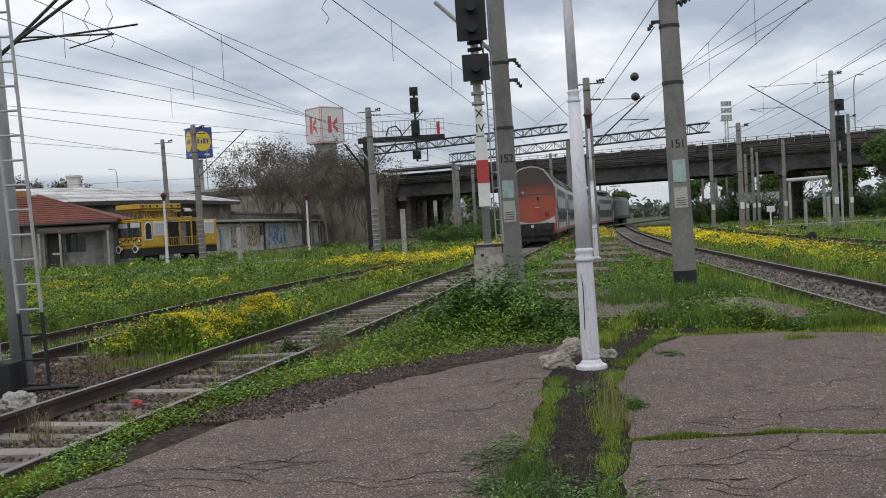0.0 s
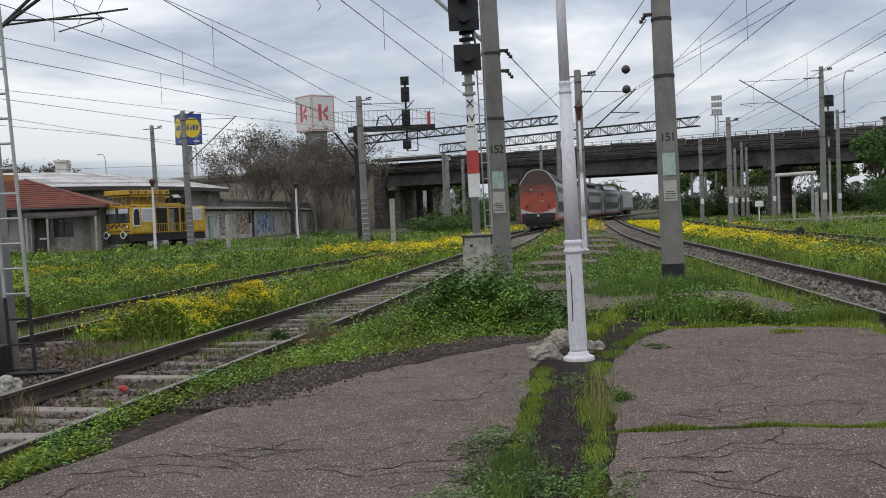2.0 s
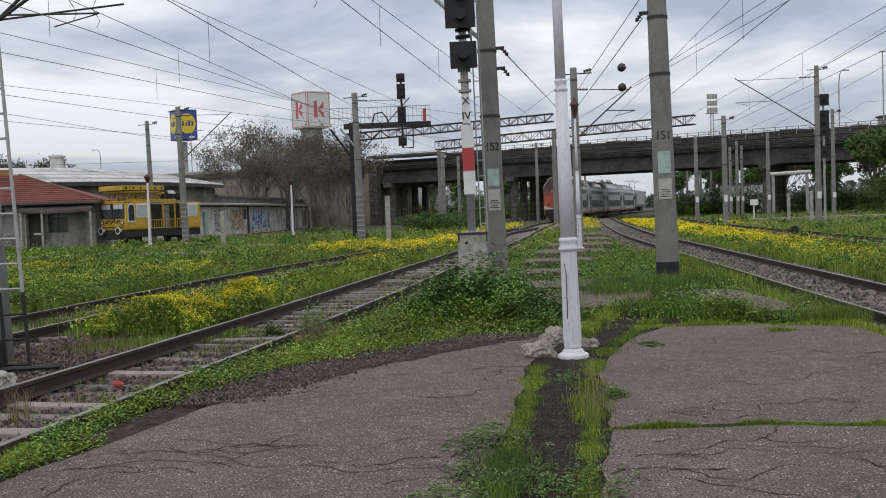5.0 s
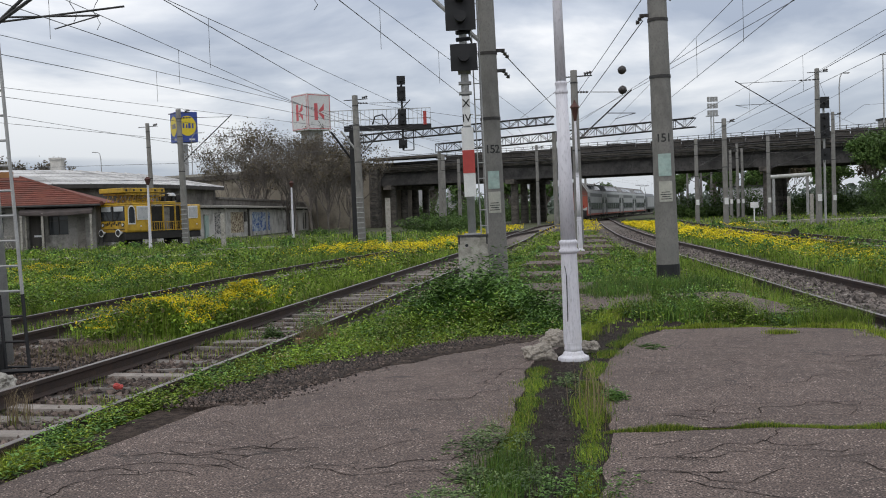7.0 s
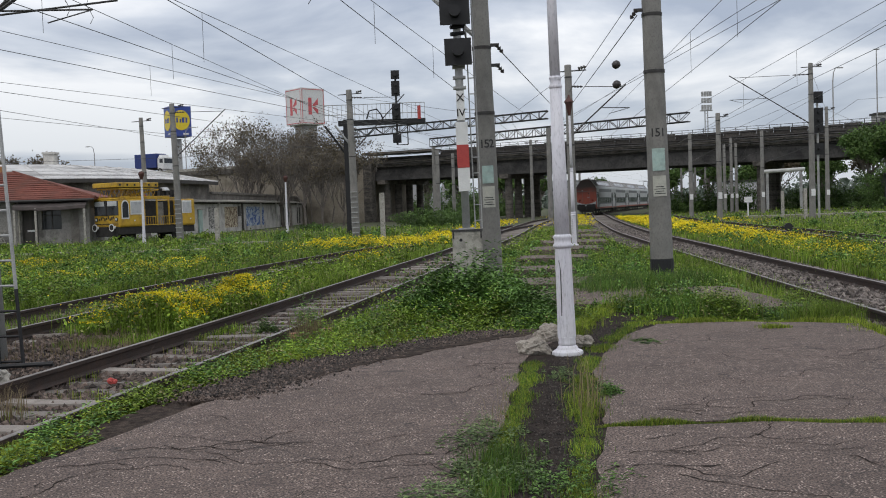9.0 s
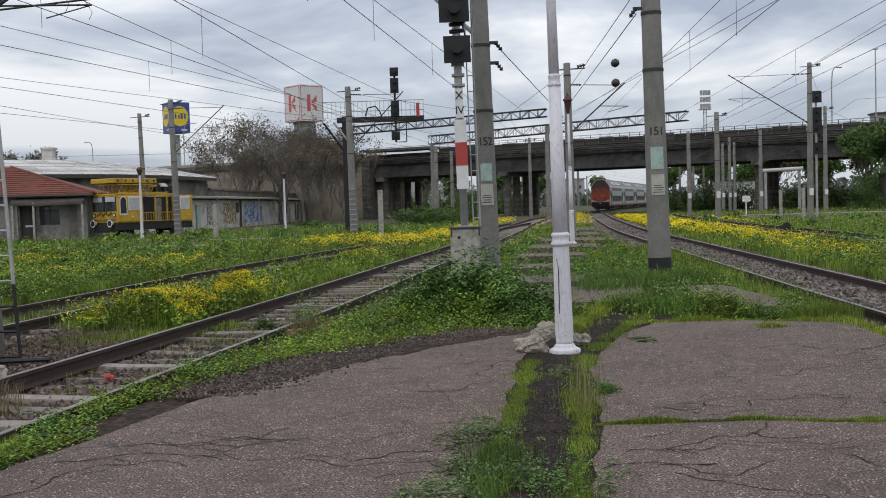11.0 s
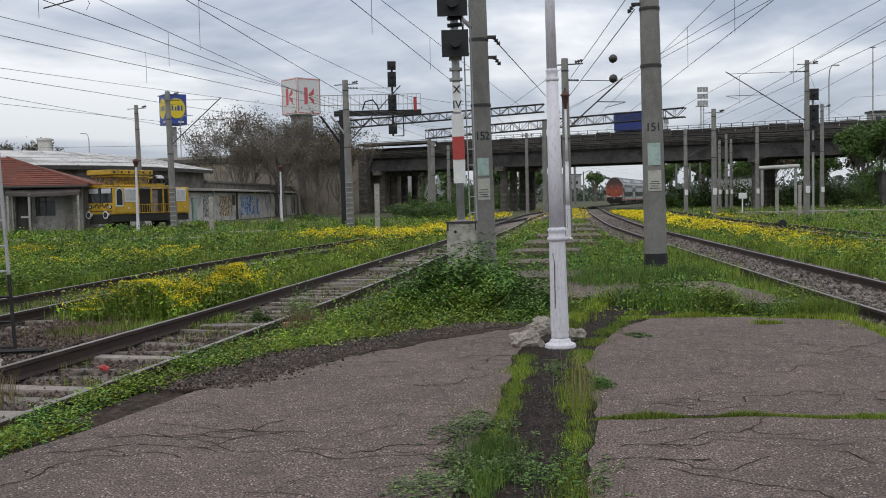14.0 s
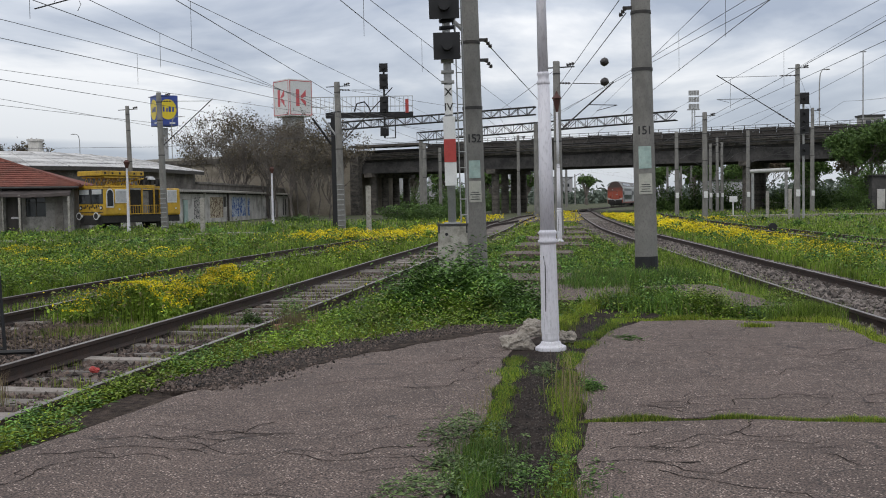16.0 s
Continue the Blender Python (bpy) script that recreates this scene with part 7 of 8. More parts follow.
fringe("seed_stalks", [(0.2, 7.0), (0.3, 7.3)], 14, 0.05, 0.35, 0.5, DRY, "brown seed stalks beside the gap")
weeds("gap_weeds", (0.18, 5.75), (0.34, 0.5, 0.2), 150, 0.06, GREYWEED, "grey-green leafy weeds in the gap of the asphalt", 0.0)
weeds("gap_weeds", (-0.1, 5.25), (0.32, 0.3, 0.1), 50, 0.05, GREYWEED, "grey-green creeping weeds on the asphalt", 0.02)
weeds("gap_weeds", (0.15, 6.5), (0.32, 0.6, 0.1), 90, 0.05, GREYWEED, "grey-green creeping weeds beside the gap", 0.02)
weeds("gap_weeds", (0.6, 5.5), (0.4, 0.6, 0.12), 90, 0.045, WEED, "small leafy weeds in the gap", 0.01)
weeds("gap_weeds", (0.12, 7.1), (0.2, 0.2, 0.08), 30, 0.03, GREYWEED, "grey-green creeping weeds on the asphalt", 0.02)
weeds("gap_weeds", (1.22, 8.1), (0.14, 0.2, 0.12), 70, 0.05, WEED, "small leafy weed beside the gap", 0.01)
weeds("gap_weeds", (0.95, 9.0), (0.14, 0.5, 0.07), 60, 0.045, GREYWEED, "flat leafy weeds on the dark soil", 0.01)
fringe("tall_grass", [(2.6, 17.5), (3.3, 19.0), (4.3, 19.3), (4.8, 19.6)], 7000, 0.5, 0.25, 0.5, GRASSDEEP, "tall grass around the mast", -0.1)
fringe("tall_grass", [(2.6, 14.4), (3.2, 13.6), (3.7, 13.7)], 4500, 0.24, 0.2, 0.46, GRASSDEEP, "dense grass clump at the asphalt's end", -0.08)
fringe("tall_grass", [(2.7, 14.6), (3.3, 13.9), (3.7, 13.8)], 3500, 0.3, 0.2, 0.5, GRASS, "fresh grass in the clump at the asphalt's end", -0.08)
fringe("tall_grass", [(4.6, 12.9), (5.1, 13.4)], 3500, 0.2, 0.2, 0.36, GRASS, "grass clump beside the ballast", -0.1)
fringe("rail_grass", [(4.75, 13.2), (5.3, 17.5), (5.7, 22), (6.1, 27), (6.6, 34)], 9000, 0.25, 0.12, 0.34, GRASS, "grass along the near rail of the platform track", -0.14)
fringe("dry_stalks", [(-1.9, 12.2), (-1.7, 12.6)], 260, 0.12, 0.2, 0.45, DRY, "dry brown stalks in the verge")
fringe("dry_stalks", [(-5.6, 13.6), (-4.6, 14.2)], 200, 0.3, 0.1, 0.3, DRY, "dry stalks on the ballast shoulder", -0.15)
fringe("dry_stalks", [(-4.0, 8.9), (-3.9, 9.1)], 60, 0.06, 0.15, 0.35, DRY, "dry stalks beside the rail", -0.1)


def bush(name, c, r, n, size, mat, label, category="weed"):
    """Leafy weeds: leaves thick towards the outside of an uneven mound."""
    d = rng.normal(size=(n, 3))
    d /= np.linalg.norm(d, axis=1)[:, None]
    d[:, 2] = abs(d[:, 2])
    k = np.array([noise.noise(Vector(v) * 2.2 + Vector((c[0], c[1], 0))) for v in d])
    rad = (0.85 + 0.95 * k) * rng.random(n) ** 0.35
    p = np.array(c) + d * np.array(r) * rad[:, None]
    return leaves(name, p, size, mat, label, category)


weeds("nettle_bush", (0.25, 14.9), (1.05, 1.1, 0.85), 700, 0.16, WEED, "dark leafy weed bush in front of the concrete block")
weeds("nettle_bush", (0.95, 14.3), (0.8, 0.9, 0.58), 380, 0.14, WEED, "low leafy weeds beside the bush")
weeds("nettle_bush", (-0.35, 14.4), (0.65, 0.9, 0.6), 330, 0.14, WEED, "low leafy weeds beside the rail")
weeds("nettle_bush", (0.5, 17.6), (1.1, 1.6, 0.7), 500, 0.14, WEED, "leafy weeds round the mast")
weeds("weed_clump", (0.2, 13.9), (1.5, 0.9, 0.45), 520, 0.1, GRASS, "light green weeds in front of the bush")
weeds("weed_clump", (-0.95, 13.5), (0.8, 0.8, 0.36), 420, 0.085, GRASS, "light green weeds on the verge")
weeds("weed_clump", (1.1, 13.2), (0.8, 0.5, 0.34), 320, 0.09, WEED, "leafy weeds at the platform end")
weeds("weed_clump", (1.75, 13.9), (0.3, 0.4, 0.3), 140, 0.06, GRASS, "light green weeds beside the lamp")
weeds("weed_clump", (3.0, 14.0), (0.9, 0.7, 0.55), 520, 0.1, WEED, "dense leafy weeds at the asphalt's end")
weeds("weed_clump", (3.5, 13.5), (0.6, 0.5, 0.4), 300, 0.09, GRASS, "fresh leafy weeds at the asphalt's end")
weeds("weed_clump", (4.45, 13.6), (0.6, 0.5, 0.3), 420, 0.06, WEED, "dense low weeds at the asphalt's end")
weeds("weed_clump", (5.0, 14.6), (0.5, 1.2, 0.3), 420, 0.06, GRASS, "low weeds beside the ballast")
weeds("weed_clump", (2.05, 11.0), (0.2, 0.3, 0.05), 60, 0.05, WEED, "flat weeds beside the gap", 0.02)
weeds("weed_clump", (-2.05, 14.0), (0.25, 0.3, 0.4), 110, 0.06, WEED, "leafy weed beside the rail")
weeds("weed_clump", (-2.75, 14.6), (0.18, 0.2, 0.3), 60, 0.06, WEED, "leafy weed between the rails", -0.15)
for y0, y1, n, size, h0, h1, mat, seed in ((4.6, 8.0, 650, 0.08, 0.05, 0.2, WEED, 61), (4.6, 9.5, 600, 0.06, 0.04, 0.16, GRASSBRIGHT, 62), (8.0, 12.8, 600, 0.07, 0.05, 0.2, GRASS, 63), (9.5, 13.2, 450, 0.08, 0.06, 0.24, WEED, 64)):
    xy = clumped(zone(n, y0, y1, lambda y: XA(y) + 0.97, lambda y: edge_x(y) + 0.02 - 0.38 * (y > 7.2)), 0.05, seed, 2.4)
    sprigs("verge_weeds", xy, rng.uniform(h0, h1, len(xy)), size, mat, "small leafy weeds between rail and platform", -0.04, 7)
xy = clumped(zone(4200, 14, 60, lambda y: XA(y) + 1.2, lambda y: XB(y) - 1.5), 0.0, 66, 1.6)
sprigs("slab_weeds", no_slab(xy), 0.2, 0.06, WEED, "leafy weeds among the broken slabs", -0.12, 7)
xy = clumped(zone(5000, 14, 50, lambda y: -40 + 0 * y, lambda y: XD(y) - 1.3), 0.0, 67, 0.7)
sprigs("meadow_weeds", xy, rng.uniform(0.25, 0.55, len(xy)), 0.11, GRASS, "tall leafy weeds in the meadow", -0.12, 8)
xy = clumped(zone(3000, 14, 50, lambda y: -40 + 0 * y, lambda y: XD(y) - 1.3), -0.1, 68, 0.7)
sprigs("meadow_weeds", xy, rng.uniform(0.2, 0.5, len(xy)), 0.11, WEED, "dark leafy weeds in the meadow", -0.12, 8)


def flowers(name, spots, n, label, size=0.02, z0=0.2, z1=0.42):
    """Yellow flower heads in loose patches (x, y, radius along x and along y), with stems under them."""
    w = np.array([a * b for _, _, a, b in spots])
    pick = rng.choice(len(spots), n, p=w / w.sum())
    s = np.array(spots)[pick]
    xy = s[:, :2] + rng.normal(size=(n, 2)) * 0.5 * s[:, 2:]
    keep = patchy(xy, 1.7, 4) > -0.1
    keep &= np.min([abs(xy[:, 0] - f(xy[:, 1])) for f in (XA, XB, XC)], 0) > 1.15
    xy = xy[keep]
    h = z0 + (z1 - z0) * np.clip(0.55 + 1.3 * patchy(xy, 1.9, 6) + rng.normal(size=len(xy)) * 0.1, 0, 1.15)
    p = np.column_stack([xy, h - 0.1])
    leaves(name, p, np.maximum(size, 0.0008 * xy[:, 1]), FLOWER, label, "flowers", 0.3)
    near = xy[:, 1] < 35
    q = np.repeat(p[near], 3, 0) + rng.normal(size=(3 * near.sum(), 3)) * (0.06, 0.06, 0)
    q[:, 2] = -0.12 + (q[:, 2] + 0.08) * rng.random(len(q)) ** 0.6
    leaves("flower_foliage", q, 0.03, GRASS, "green foliage under the yellow flowers", "weeds")
    blades("flower_stems", xy[near] + rng.normal(size=(near.sum(), 2)) * 0.03, h[near] + 0.04, width_at(xy[near]) * 0.9, GRASS, "green flower stems", -0.14, 0.25)


flowers("yellow_flowers", [(-5.0, 15.6, 0.7, 0.5), (-4.3, 15.4, 0.6, 0.6), (-4.4, 16.8, 0.7, 0.7), (-3.5, 16.3, 0.7, 0.7), (-3.0, 17.6, 0.6, 0.8), (-3.9, 18.2, 0.8, 0.9), (-2.75, 19.4, 0.5, 0.9)], 24000, "yellow flower heads between the tracks", 0.018, 0.12, 0.48)
flowers("yellow_flowers", [(-9.6, 25.5, 1.6, 1.2), (-11.5, 25, 1.5, 1.0), (-8.2, 29, 1.5, 1.6), (-14, 33, 2, 1.5)], 4500, "yellow flower heads scattered in the meadow", 0.02, 0.2, 0.42)
flowers("yellow_flowers", [(-2.6, 30, 0.6, 3), (-1.6, 42, 1.2, 6), (-0.3, 48, 1.0, 6), (1.0, 56, 1.0, 6), (-4.5, 44, 2, 5)], 11000, "yellow flower heads beside the curving track", 0.022, 0.2, 0.45)
flowers("yellow_flowers", [(5.0, 66, 0.8, 8), (5.8, 76, 1, 8), (8.6, 70, 1.4, 8), (10.0, 84, 1.5, 10), (12.4, 104, 2, 10), (3.0, 70, 1.5, 9), (4.5, 84, 1.5, 9)], 5000, "yellow flower heads between the tracks", 0.03, 0.15, 0.42)
flowers("yellow_flowers", [(10.4, 25, 1.2, 4), (10.8, 31, 1.3, 5), (11.8, 38, 1.2, 6), (12.3, 46, 1.3, 7), (13.0, 56, 1.4, 8), (14.2, 68, 1.6, 10), (15.4, 84, 2, 12)], 26000, "dense yellow flower heads between the right-hand tracks", 0.018, 0.08, 0.3)
flowers("yellow_flowers", [(17.5, 62, 1.2, 6), (18.5, 72, 1.6, 8), (5.6, 14.5, 0.2, 0.5), (-1.15, 16.5, 0.25, 0.5)], 1200, "yellow flower heads beside the outer track", 0.018, 0.1, 0.3)


def ground_cover(xy, z0, z1, size, mat, label):
    """Broad little leaves spread through the grass."""
    p = np.column_stack([xy, z0 + (z1 - z0) * rng.random(len(xy)) ** 1.5])
    leaves("ground_cover", p, np.maximum(size, 0.0011 * xy[:, 1]), mat, label, "weeds", 0.35)


ground_cover(clumped(zone(3000, 4.6, 12.6, lambda y: XA(y) + 0.97, lambda y: edge_x(y) - 0.1 - 0.36 * (y > 7.2)), 0.1, 51, 2.2), -0.04, 0.1, 0.014, GRASSBRIGHT, "small round leaves in the verge")
ground_cover(clumped(zone(9000, 10.5, 13.4, lambda y: np.maximum(XA(y) + 0.8, -1.9), lambda y: edge_x(y) + 0.9 * (y > 11.9)), 0.1, 52, 2.2), -0.04, 0.16, 0.018, GRASS, "small leaves at the platform end")
ground_cover(no_slab(clumped(zone(26000, 12.4, 60, lambda y: XA(y) + 1.0, lambda y: XB(y) - 1.7), 0.1, 53, 1.4)), -0.1, 0.2, 0.02, GRASS, "small leaves among the slabs")
ground_cover(clumped(zone(30000, 13.5, 90, lambda y: -60 + 0 * y, lambda y: XD(y) - 1.2), 0.0, 54, 0.8), -0.05, 0.32, 0.025, GRASS, "broad weeds in the meadow")
ground_cover(clumped(zone(16000, 13.5, 90, lambda y: -60 + 0 * y, lambda y: XD(y) - 1.2), -0.25, 55, 0.6), 0.0, 0.42, 0.025, WEED, "dark broad weeds in the meadow")
fringe("dry_stalks", [(-5.4, 12.6), (-4.2, 13.8), (-3.9, 14.6)], 350, 0.45, 0.04, 0.16, DRY, "dry low stalks on the ballast shoulder", -0.16)
fringe("low_tufts", [(-5.2, 13.9), (-4.4, 14.4), (-3.8, 14.2), (-3.4, 15.2)], 2600, 0.3, 0.03, 0.14, GRASS, "low green tufts on the ballast shoulder", -0.16)
ground_cover(clumped(zone(14000, 15.5, 60, lambda y: XD(y) + 1.0, lambda y: XA(y) - 1.2), 0.0, 56, 1.2), -0.05, 0.3, 0.025, GRASS, "broad weeds between the tracks")
ground_cover(clumped(zone(16000, 18, 110, lambda y: XB(y) + 1.8, lambda y: 50 + 0 * y), 0.0, 57, 0.8), -0.05, 0.28, 0.025, GRASS, "broad weeds between the right-hand tracks")


def pebbles(places, r0, r1, mat, label, z=0.0):
    b = Build()
    base = [Vector(v) for v in ((1, 0, 0), (-1, 0, 0), (0, 1, 0), (0, -1, 0), (0, 0, 1), (0, 0, -1))]
    fs = [(0, 2, 4), (2, 1, 4), (1, 3, 4), (3, 0, 4), (2, 0, 5), (1, 2, 5), (3, 1, 5), (0, 3, 5)]
    for x, y in places:
        r = random.uniform(r0, r1)
        turn = Euler((random.random() * 6, random.random() * 6, random.random() * 6)).to_matrix()
        b.add([Vector((x, y, z)) + turn @ (v * r * random.uniform(0.6, 1.3)) for v in base], fs)
    tagged(part("pebbles", b, mat), label, "gravel", kind="stuff")


yy = rng.uniform(8.5, 12.2, 5000)
pebbles(np.stack([edge_x(yy) + rng.normal(0.02, 0.2, 5000), yy], 1), 0.004, 0.018, GRIT, "dark crumbled grit along the asphalt's edge", 0.034)
yy = rng.uniform(8.3, 12.4, 4000)
pebbles(np.stack([edge_x(yy) + rng.normal(0.0, 0.22, 4000), yy], 1), 0.004, 0.02, BROWNSTONE, "brown crumbs of asphalt along the edge", 0.034)
yy = rng.uniform(4.2, 12.5, 5000)
pebbles(np.stack([np.interp(yy, [4, 6, 9, 10.5, 12.5], [0.33, 0.55, 0.92, 1.3, 1.9]) + rng.normal(0, 0.12, 5000), yy], 1), 0.004, 0.012, GRIT, "dark grit in the gap of the asphalt", 0.018)
PATHGRAVEL = surf("pale_trodden_gravel", (0.24, 0.225, 0.185), (0.33, 0.30, 0.25), 2, 0.95, dirt=(0.16, 0.16, 0.09), dscale=0.8, damt=0.7, fine=12, bump=0.4)
for cx, cy, sx, sy, rz in ((-22, 50, 10, 2.4, 8), (-13.6, 49, 4.2, 1.8, 6), (-13, 58, 7, 1.4, 4), (30, 84, 14, 2.2, -4), (40, 82, 9, 1.8, -6)):
    o = part("gravel_path", Build().slab(ragged([(-sx / 2, -sy / 2), (sx / 2, -sy / 2), (sx / 2, sy / 2), (-sx / 2, sy / 2)], 0.4, 0.3), -0.2, 0.06), PATHGRAVEL, at=Matrix.Translation((cx, cy, -0.1)) @ Matrix.Rotation(radians(rz), 4, "Z"))
    tagged(o, "pale trodden gravel patch in the meadow", "gravel path", kind="structure")


def clumps(n, y0, y1, lo, hi, each, r, h, mat, label):
    """Taller weeds in separate clumps, each an uneven dome of leaves."""
    c = zone(n, y0, y1, lo, hi)
    k = rng.integers(0, len(c), n * each)
    big = rng.uniform(0.6, 1.4, len(c))[k]
    xy = c[k] + rng.normal(size=(len(k), 2)) * (r * big)[:, None]
    off = np.hypot(*(xy - c[k]).T) / (2 * r * big)
    z = -0.12 + h * big * np.clip(1 - off ** 2, 0, 1) * rng.random(len(k)) ** 0.5
    leaves("weed_clumps", np.column_stack([xy, z]), np.maximum(0.03, 0.0016 * xy[:, 1]), mat, label, "weeds", 0.2)


clumps(150, 15, 75, lambda y: -60 + 0 * y, lambda y: XD(y) - 1.6, 130, 0.3, 0.5, GRASS, "light leafy clumps in the meadow")
clumps(110, 15, 75, lambda y: -60 + 0 * y, lambda y: XD(y) - 1.6, 130, 0.3, 0.46, WEED, "dark leafy clumps in the meadow")
clumps(50, 17, 60, lambda y: XD(y) + 1.3, lambda y: XA(y) - 1.5, 110, 0.22, 0.36, GRASS, "leafy clumps between the tracks")
clumps(70, 20, 100, lambda y: XB(y) + 2.2, lambda y: 60 + 0 * y, 110, 0.3, 0.36, WEED, "leafy clumps between the right-hand tracks")
clumps(60, 13.0, 40, lambda y: XA(y) + 1.3, lambda y: XB(y) - 2.2, 90, 0.2, 0.3, WEED, "leafy clumps among the slabs")


# ---- trees ----
def tree(x, y, h, spread, label, leaf, n_leaves, leaf_size, seed, levels=5, trunk=0.22, first=0.14):
    """Trunk and forking limbs as tapered tubes, twigs at the ends, leaves round the twigs."""
    r = random.Random(seed)
    t = thing("tree", label, "tree", Matrix.Translation((x, y, -0.3)))
    wood, tips = Build(), []

    def grow(p, d, length, rad, level):
        q = p + d * length + Vector((r.uniform(-1, 1), r.uniform(-1, 1), 0)) * length * 0.08
        mid = p.lerp(q, 0.5) + Vector((r.uniform(-1, 1), r.uniform(-1, 1), r.uniform(-0.3, 0.6))) * length * 0.07
        wood.tube([p, mid, q], rad, 6 if level < 2 else 3, rad * 0.62, caps=False)
        if level >= levels:
            tips.append(q)
            tips.append(mid)
            return
        for _ in range(3 if level else 5):
            side = Vector((r.gauss(0, 1) * spread, r.gauss(0, 1) * spread, r.uniform(0.1, 0.9)))
            nd = (d * 0.75 + side * 0.5 + Vector((0, 0, 0.12))).normalized()
            grow(p.lerp(q, r.uniform(0.55, 1.0)), nd, length * r.uniform(0.6, 0.82), rad * 0.6, level + 1)

    grow(Vector((0, 0, 0)), Vector((r.uniform(-0.06, 0.06), 0, 1)).normalized(), h * first, trunk, 0)
    k = h / max(v[2] for v in wood.v)
    wood.v = [(a * k, b * k, c * k) for a, b, c in wood.v]
    tips = [v * k for v in tips]
    part("trunk", wood, BARK, t)
    if n_leaves:
        tp = np.array([tuple(v) for v in tips])
        p = tp[rng.integers(0, len(tp), n_leaves)] + rng.normal(size=(n_leaves, 3)) * h * 0.028
        leaves("crown", p, leaf_size, leaf, "", "", parent=t)
    return t


for x, y, h, sp, n, seed in ((-33.5, 150, 15, 0.9, 2600, 1), (-29.0, 146, 16, 0.95, 2600, 2), (-24.5, 150, 16.5, 0.9, 2600, 3), (-20.0, 143, 15, 0.9, 2600, 4), (-16.2, 138, 13, 0.9, 2200, 5),
                            (-12.5, 126, 11.0, 0.85, 1500, 6)):
    tree(x, y, h, sp, "bare spring tree with dense grey twigs and brown seed heads", BROWNLEAF, n, 0.15, seed, levels=6, trunk=0.034, first=0.11)
for x, y, h, sp, seed in ((-28, 138, 12.5, 0.8, 41), (-22.5, 137, 14, 0.8, 42), (-18, 132, 13.5, 0.7, 43), (-15.5, 124, 9.5, 0.55, 44), (-14.2, 113, 9, 0.5, 45), (-12.8, 121, 9.5, 0.5, 46), (-11.2, 113, 8.5, 0.5, 47), (-16.8, 118, 9, 0.55, 48), (-19.5, 124, 10.5, 0.6, 49), (-21.5, 130, 11, 0.6, 50), (-24, 128, 10.5, 0.6, 51), (-26.5, 132, 11, 0.6, 52)):
    tree(x, y, h, sp, "bare many-stemmed thicket tree with brown seed heads", BROWNLEAF, 700, 0.12, seed, levels=6, trunk=0.022, first=0.05)
for x, y, h, seed in ((-60, 135, 12, 8), (-55, 136, 11, 9)):
    tree(x, y, h, 1.0, "bare tree behind the shed roof", BROWNLEAF, 1800, 0.2, seed)
for x, y, h, n, seed in ((43.4, 106, 9.2, 16000, 11), (47.5, 108, 8.8, 14000, 12), (51, 104, 8.0, 9000, 19)):
    tree(x, y, h, 0.9, "dense green tree beside the overpass", TREELEAF, n, 0.15, seed, trunk=0.05, first=0.1)
for x, y, h, n, seed in ((-4.5, 190, 9, 3500, 13), (2, 200, 8.5, 3500, 14), (46, 182, 8.5, 3500, 16), (52, 176, 8, 3500, 20), (57, 180, 8.5, 3500, 21), (11, 205, 8, 3000, 22), (26, 300, 10, 3500, 24),
                        (44, 300, 9, 2500, 26), (62, 170, 7.5, 3500, 27), (-12, 185, 9, 3500, 28)):
    tree(x, y, h, 0.9, "leafy green tree beyond the overpass", TREELEAF, n, 0.3, seed, levels=4)


for x, y, h, seed in ((40, 150, 8.5, 61), (47, 146, 9.5, 62), (53, 142, 9, 63), (58, 138, 9.5, 64), (64, 134, 9, 65), (70, 130, 9.5, 66), (35, 158, 7.5, 67), (76, 126, 9, 68)):
    tree(x, y, h, 0.9, "grey-green spring tree behind the overpass", TREELEAF if seed % 2 else BROWNLEAF, 6000, 0.2, seed, levels=5, trunk=0.05)
wh = thing("white_shed", "low white-walled shed behind the overpass", "shed", Matrix.Translation((41.5, 146, -0.3)))
part("wall", Build().box((0, 0, 2.0), (6.5, 4, 4.0)), WHITEPAINT, wh)
part("roof", Build().box((0, 0, 4.1), (6.9, 4.4, 0.2)), DARKSTEEL, wh)
kiosk = thing("concrete_kiosk", "dark weathered concrete kiosk below the green tree", "kiosk", Matrix.Translation((45.0, 103.5, -0.3)))
part("wall", Build().box((0, 0, 1.8), (2.2, 2.0, 3.6)), BRIDGEDARK, kiosk)
part("roof", Build().box((0, 0, 3.68), (2.5, 2.3, 0.16)), BRIDGEDARK, kiosk)
part("door", Build().box((-0.2, -1.02, 1.3), (0.8, 0.05, 2.0)), PLASTER, kiosk, "pale plank door")


def hedge(c, r, n, label, size=0.12):
    bush("shrub", c, r, int(n * 1.5), size * 0.8, TREELEAF, label, "shrub")


hedge((44.5, 104.5, -0.2), (3.2, 2.4, 5.2), 9000, "leafy lower growth of the green tree")
hedge((49.5, 104.5, -0.2), (3.4, 2.4, 5.0), 7000, "leafy lower growth of the green tree")
hedge((-1.8, 92, -0.2), (3.6, 2.6, 1.7), 5000, "rounded green shrub mound in the grass")
hedge((1.2, 100, -0.2), (2.6, 2.4, 1.4), 3500, "rounded green shrub mound in the grass")
hedge((-13, 96, -0.2), (2.0, 1.2, 0.7), 900, "low green weeds along the shed wall")
for k in range(9):
    hedge((30 + 4.6 * k, 132 + (k % 3) * 5 - 1.8 * k, -0.2), (3.6, 3, 2.6 + (k * 37 % 5) * 0.4), 3200, "dark green shrubs under the overpass", 0.16)
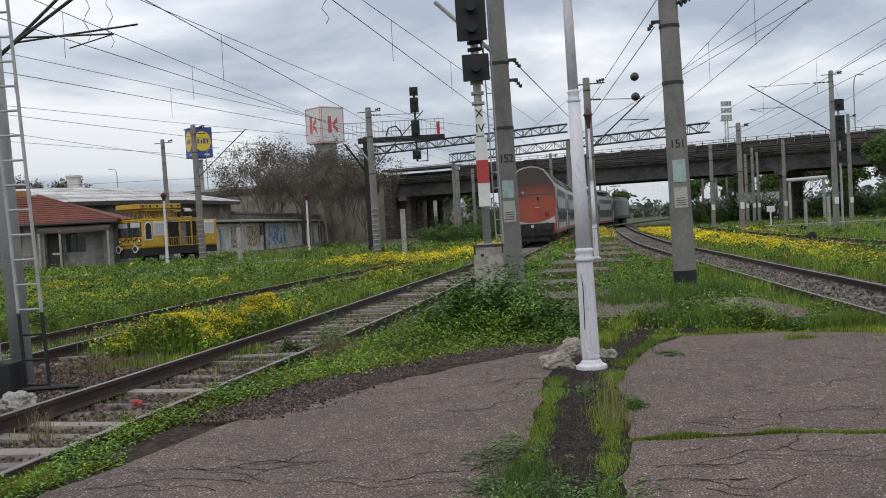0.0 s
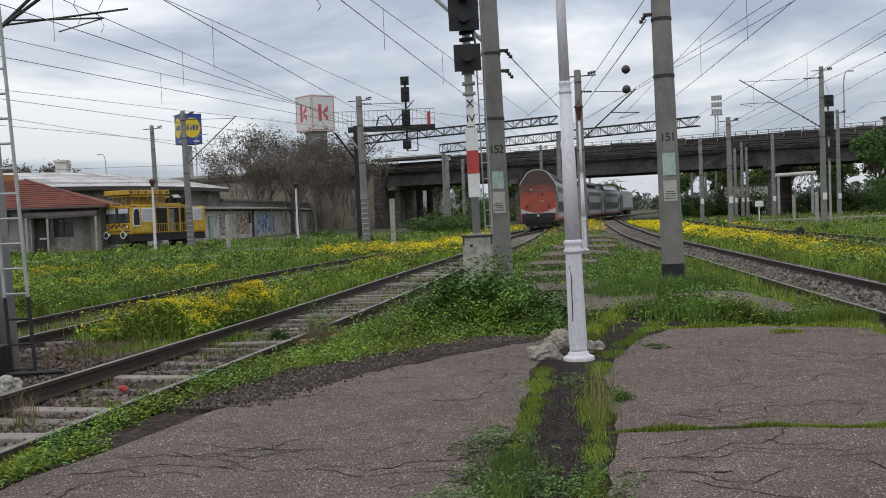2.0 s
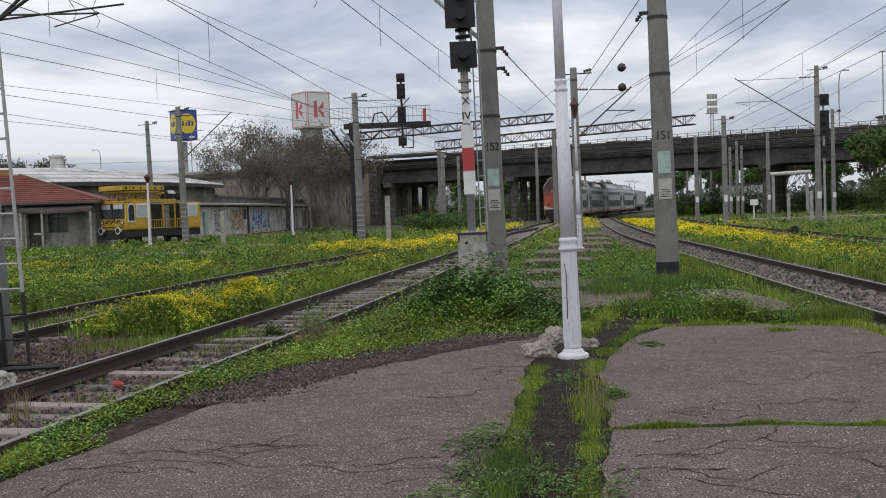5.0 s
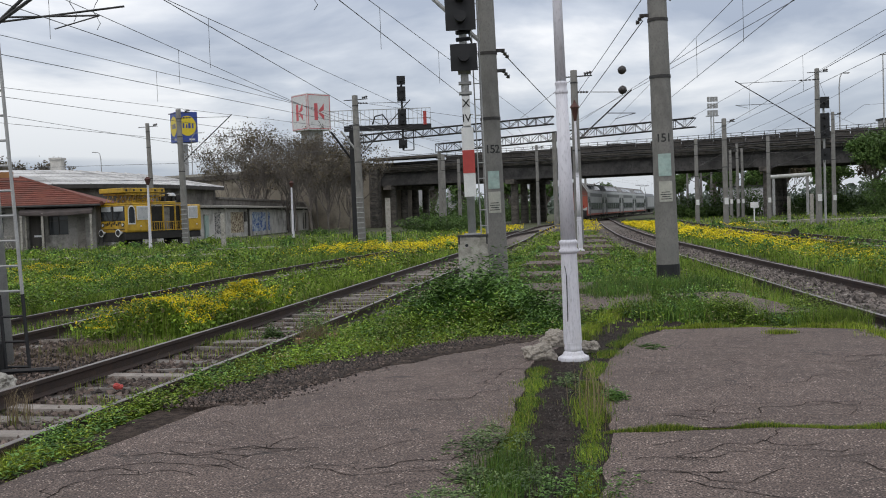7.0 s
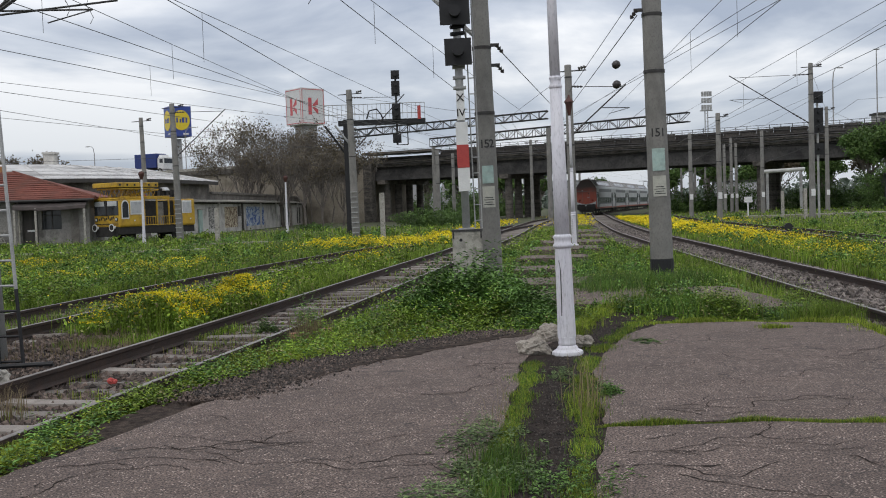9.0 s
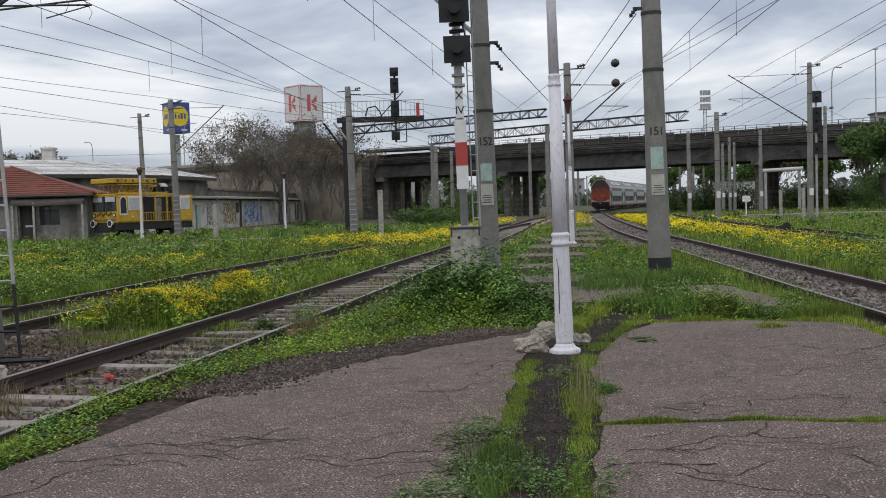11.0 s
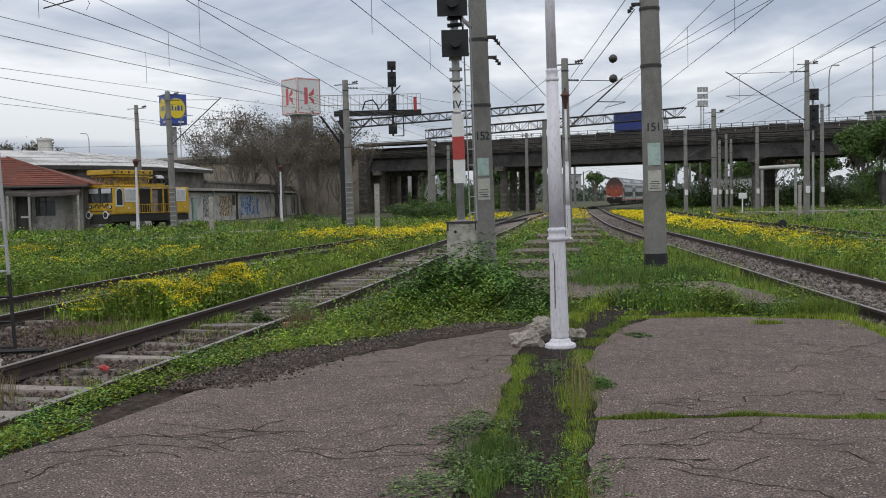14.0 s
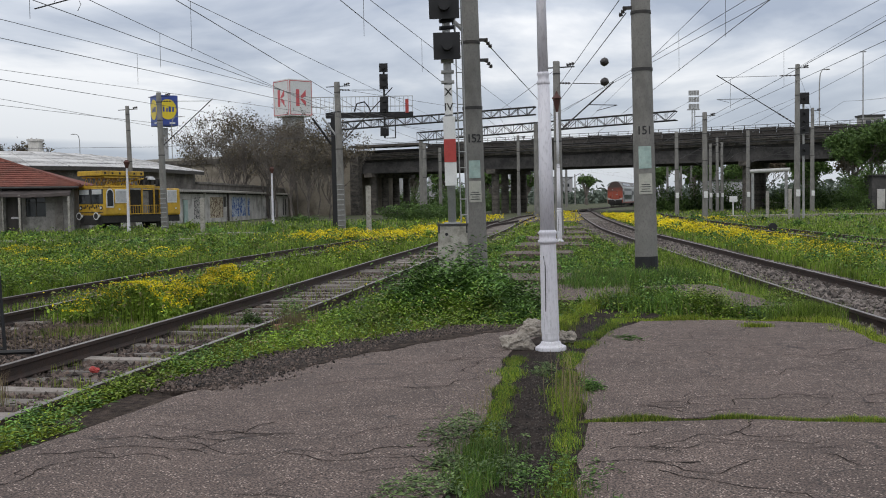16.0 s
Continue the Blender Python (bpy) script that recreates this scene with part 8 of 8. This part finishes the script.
for k in range(6):
    hedge((-9 + 4.2 * k, 168 + (k % 2) * 6, -0.2), (3.6, 3, 3.4 + (k * 29 % 4) * 0.5), 3000, "dark green shrubs behind the overpass", 0.18)

# far woods and low town along the horizon
# aerial haze is mixed into this grey-green leaf colour
FARLEAF = leafy("haze_tinted_far_wood", (0.10, 0.13, 0.10), (0.15, 0.18, 0.14))
pts = []
for k in range(230):
    a = -0.75 + 1.5 * k / 229 + rng.normal() * 0.004
    d = rng.uniform(330, 480)
    hh = rng.uniform(4, 10) * (0.65 if 0.10 < a < 0.24 else 1.0)
    n = 160
    q = rng.normal(size=(n, 3)) * (4.5, 3, hh * 0.28) + (d * math.sin(a), d * math.cos(a), hh * 0.4)
    pts.append(q)
leaves("far_woods", np.concatenate(pts), 1.1, FARLEAF, "hazy line of distant trees on the horizon", "woods")
TOWN = surf("pale_town_wall", (0.34, 0.34, 0.35), (0.45, 0.44, 0.44), 0.2, 0.9, dirt=(0.26, 0.26, 0.27), dscale=0.1, damt=0.6, bump=0)
for x, y, w, d, h in ((-8.5, 230, 9, 8, 8), (1, 250, 6, 8, 14), (-20, 260, 12, 8, 9), (22, 420, 12, 10, 12), (36, 430, 10, 10, 16), (50, 440, 16, 10, 11)):
    t = thing("town_building", "pale distant building beyond the railway", "building", Matrix.Translation((x, y, -0.3)))
    part("wall", Build().box((0, 0, h / 2), (w, d, h)), TOWN, t)
    part("roof", Build().box((0, 0, h + 0.15), (w + 0.6, d + 0.6, 0.3)), DARKSTEEL, t)
    for i in range(int(w // 2.5)):
        for j in range(int(h // 3)):
            part("window", Build().box((-w / 2 + 1.5 + 2.5 * i, -d / 2 - 0.03, 1.7 + 3 * j), (1.2, 0.1, 1.3)), GLASS_DARK, t)
PIPE = surf("pale_pipe_lagging", (0.5, 0.5, 0.48), (0.6, 0.6, 0.57), 1, 0.6, dirt=(0.35, 0.34, 0.32), damt=0.6)
pipe = thing("heating_pipe", "pale lagged heating pipe on short steel trestles", "pipe", kind="")
part("pipe_run", Build().tube([(35.4, 115.5, 4.3), (39.4, 113.4, 4.4)], 0.22, 10), PIPE, pipe)
for x, y in ((35.8, 115.3), (39.0, 113.6)):
    part("trestle", Build().box((x, y, 1.9), (0.25, 0.25, 4.4)), GREYMETAL, pipe)

# ---- what moves ----
RIDE = spline(PLAN_A, 0.5)
RIDE_S = np.arange(len(RIDE)) * 0.5


def on_track(s):
    return np.array([np.interp(s, RIDE_S, RIDE[:, k]) for k in range(2)])


def tail_at(t):
    """Arc length of the train's rear end along its track at t seconds."""
    s0 = RIDE_S[np.argmin(abs(RIDE[:, 1] - TAIL[0]))]
    return s0 + TAIL[1] * t + TAIL[2] * t * t


TAIL = (60.0, 9.35, -0.075)


def motions():
    times = [0.5 * k for k in range(33)]
    offset = 0.35
    for ob, length in [(c, CAR) for c in coaches] + [(loco, 16.6)]:
        rows = []
        for t in times:
            mid = tail_at(t) + offset + length / 2 - 0.3
            a, b = on_track(mid - length * 0.37), on_track(mid + length * 0.37)
            c = (a + b) / 2
            rows.append((t, pose(c[0], c[1], 0.004, 0, 0, math.degrees(math.atan2(b[1] - a[1], b[0] - a[0])) - 90)))
        walk(ob, rows)
        offset += length
    rows = []
    for t in times:
        x = LORRY[0] + LORRY[1] * (t - 12.5)
        x, y = x, 142 - 0.541 * x
        rows.append((t, pose(x + NX * 3.2, y + NY * 3.2, 8.76, 0, 0, -28.4)))
    walk(lorry, rows)


LORRY = (1.2, 15.1)
motions()
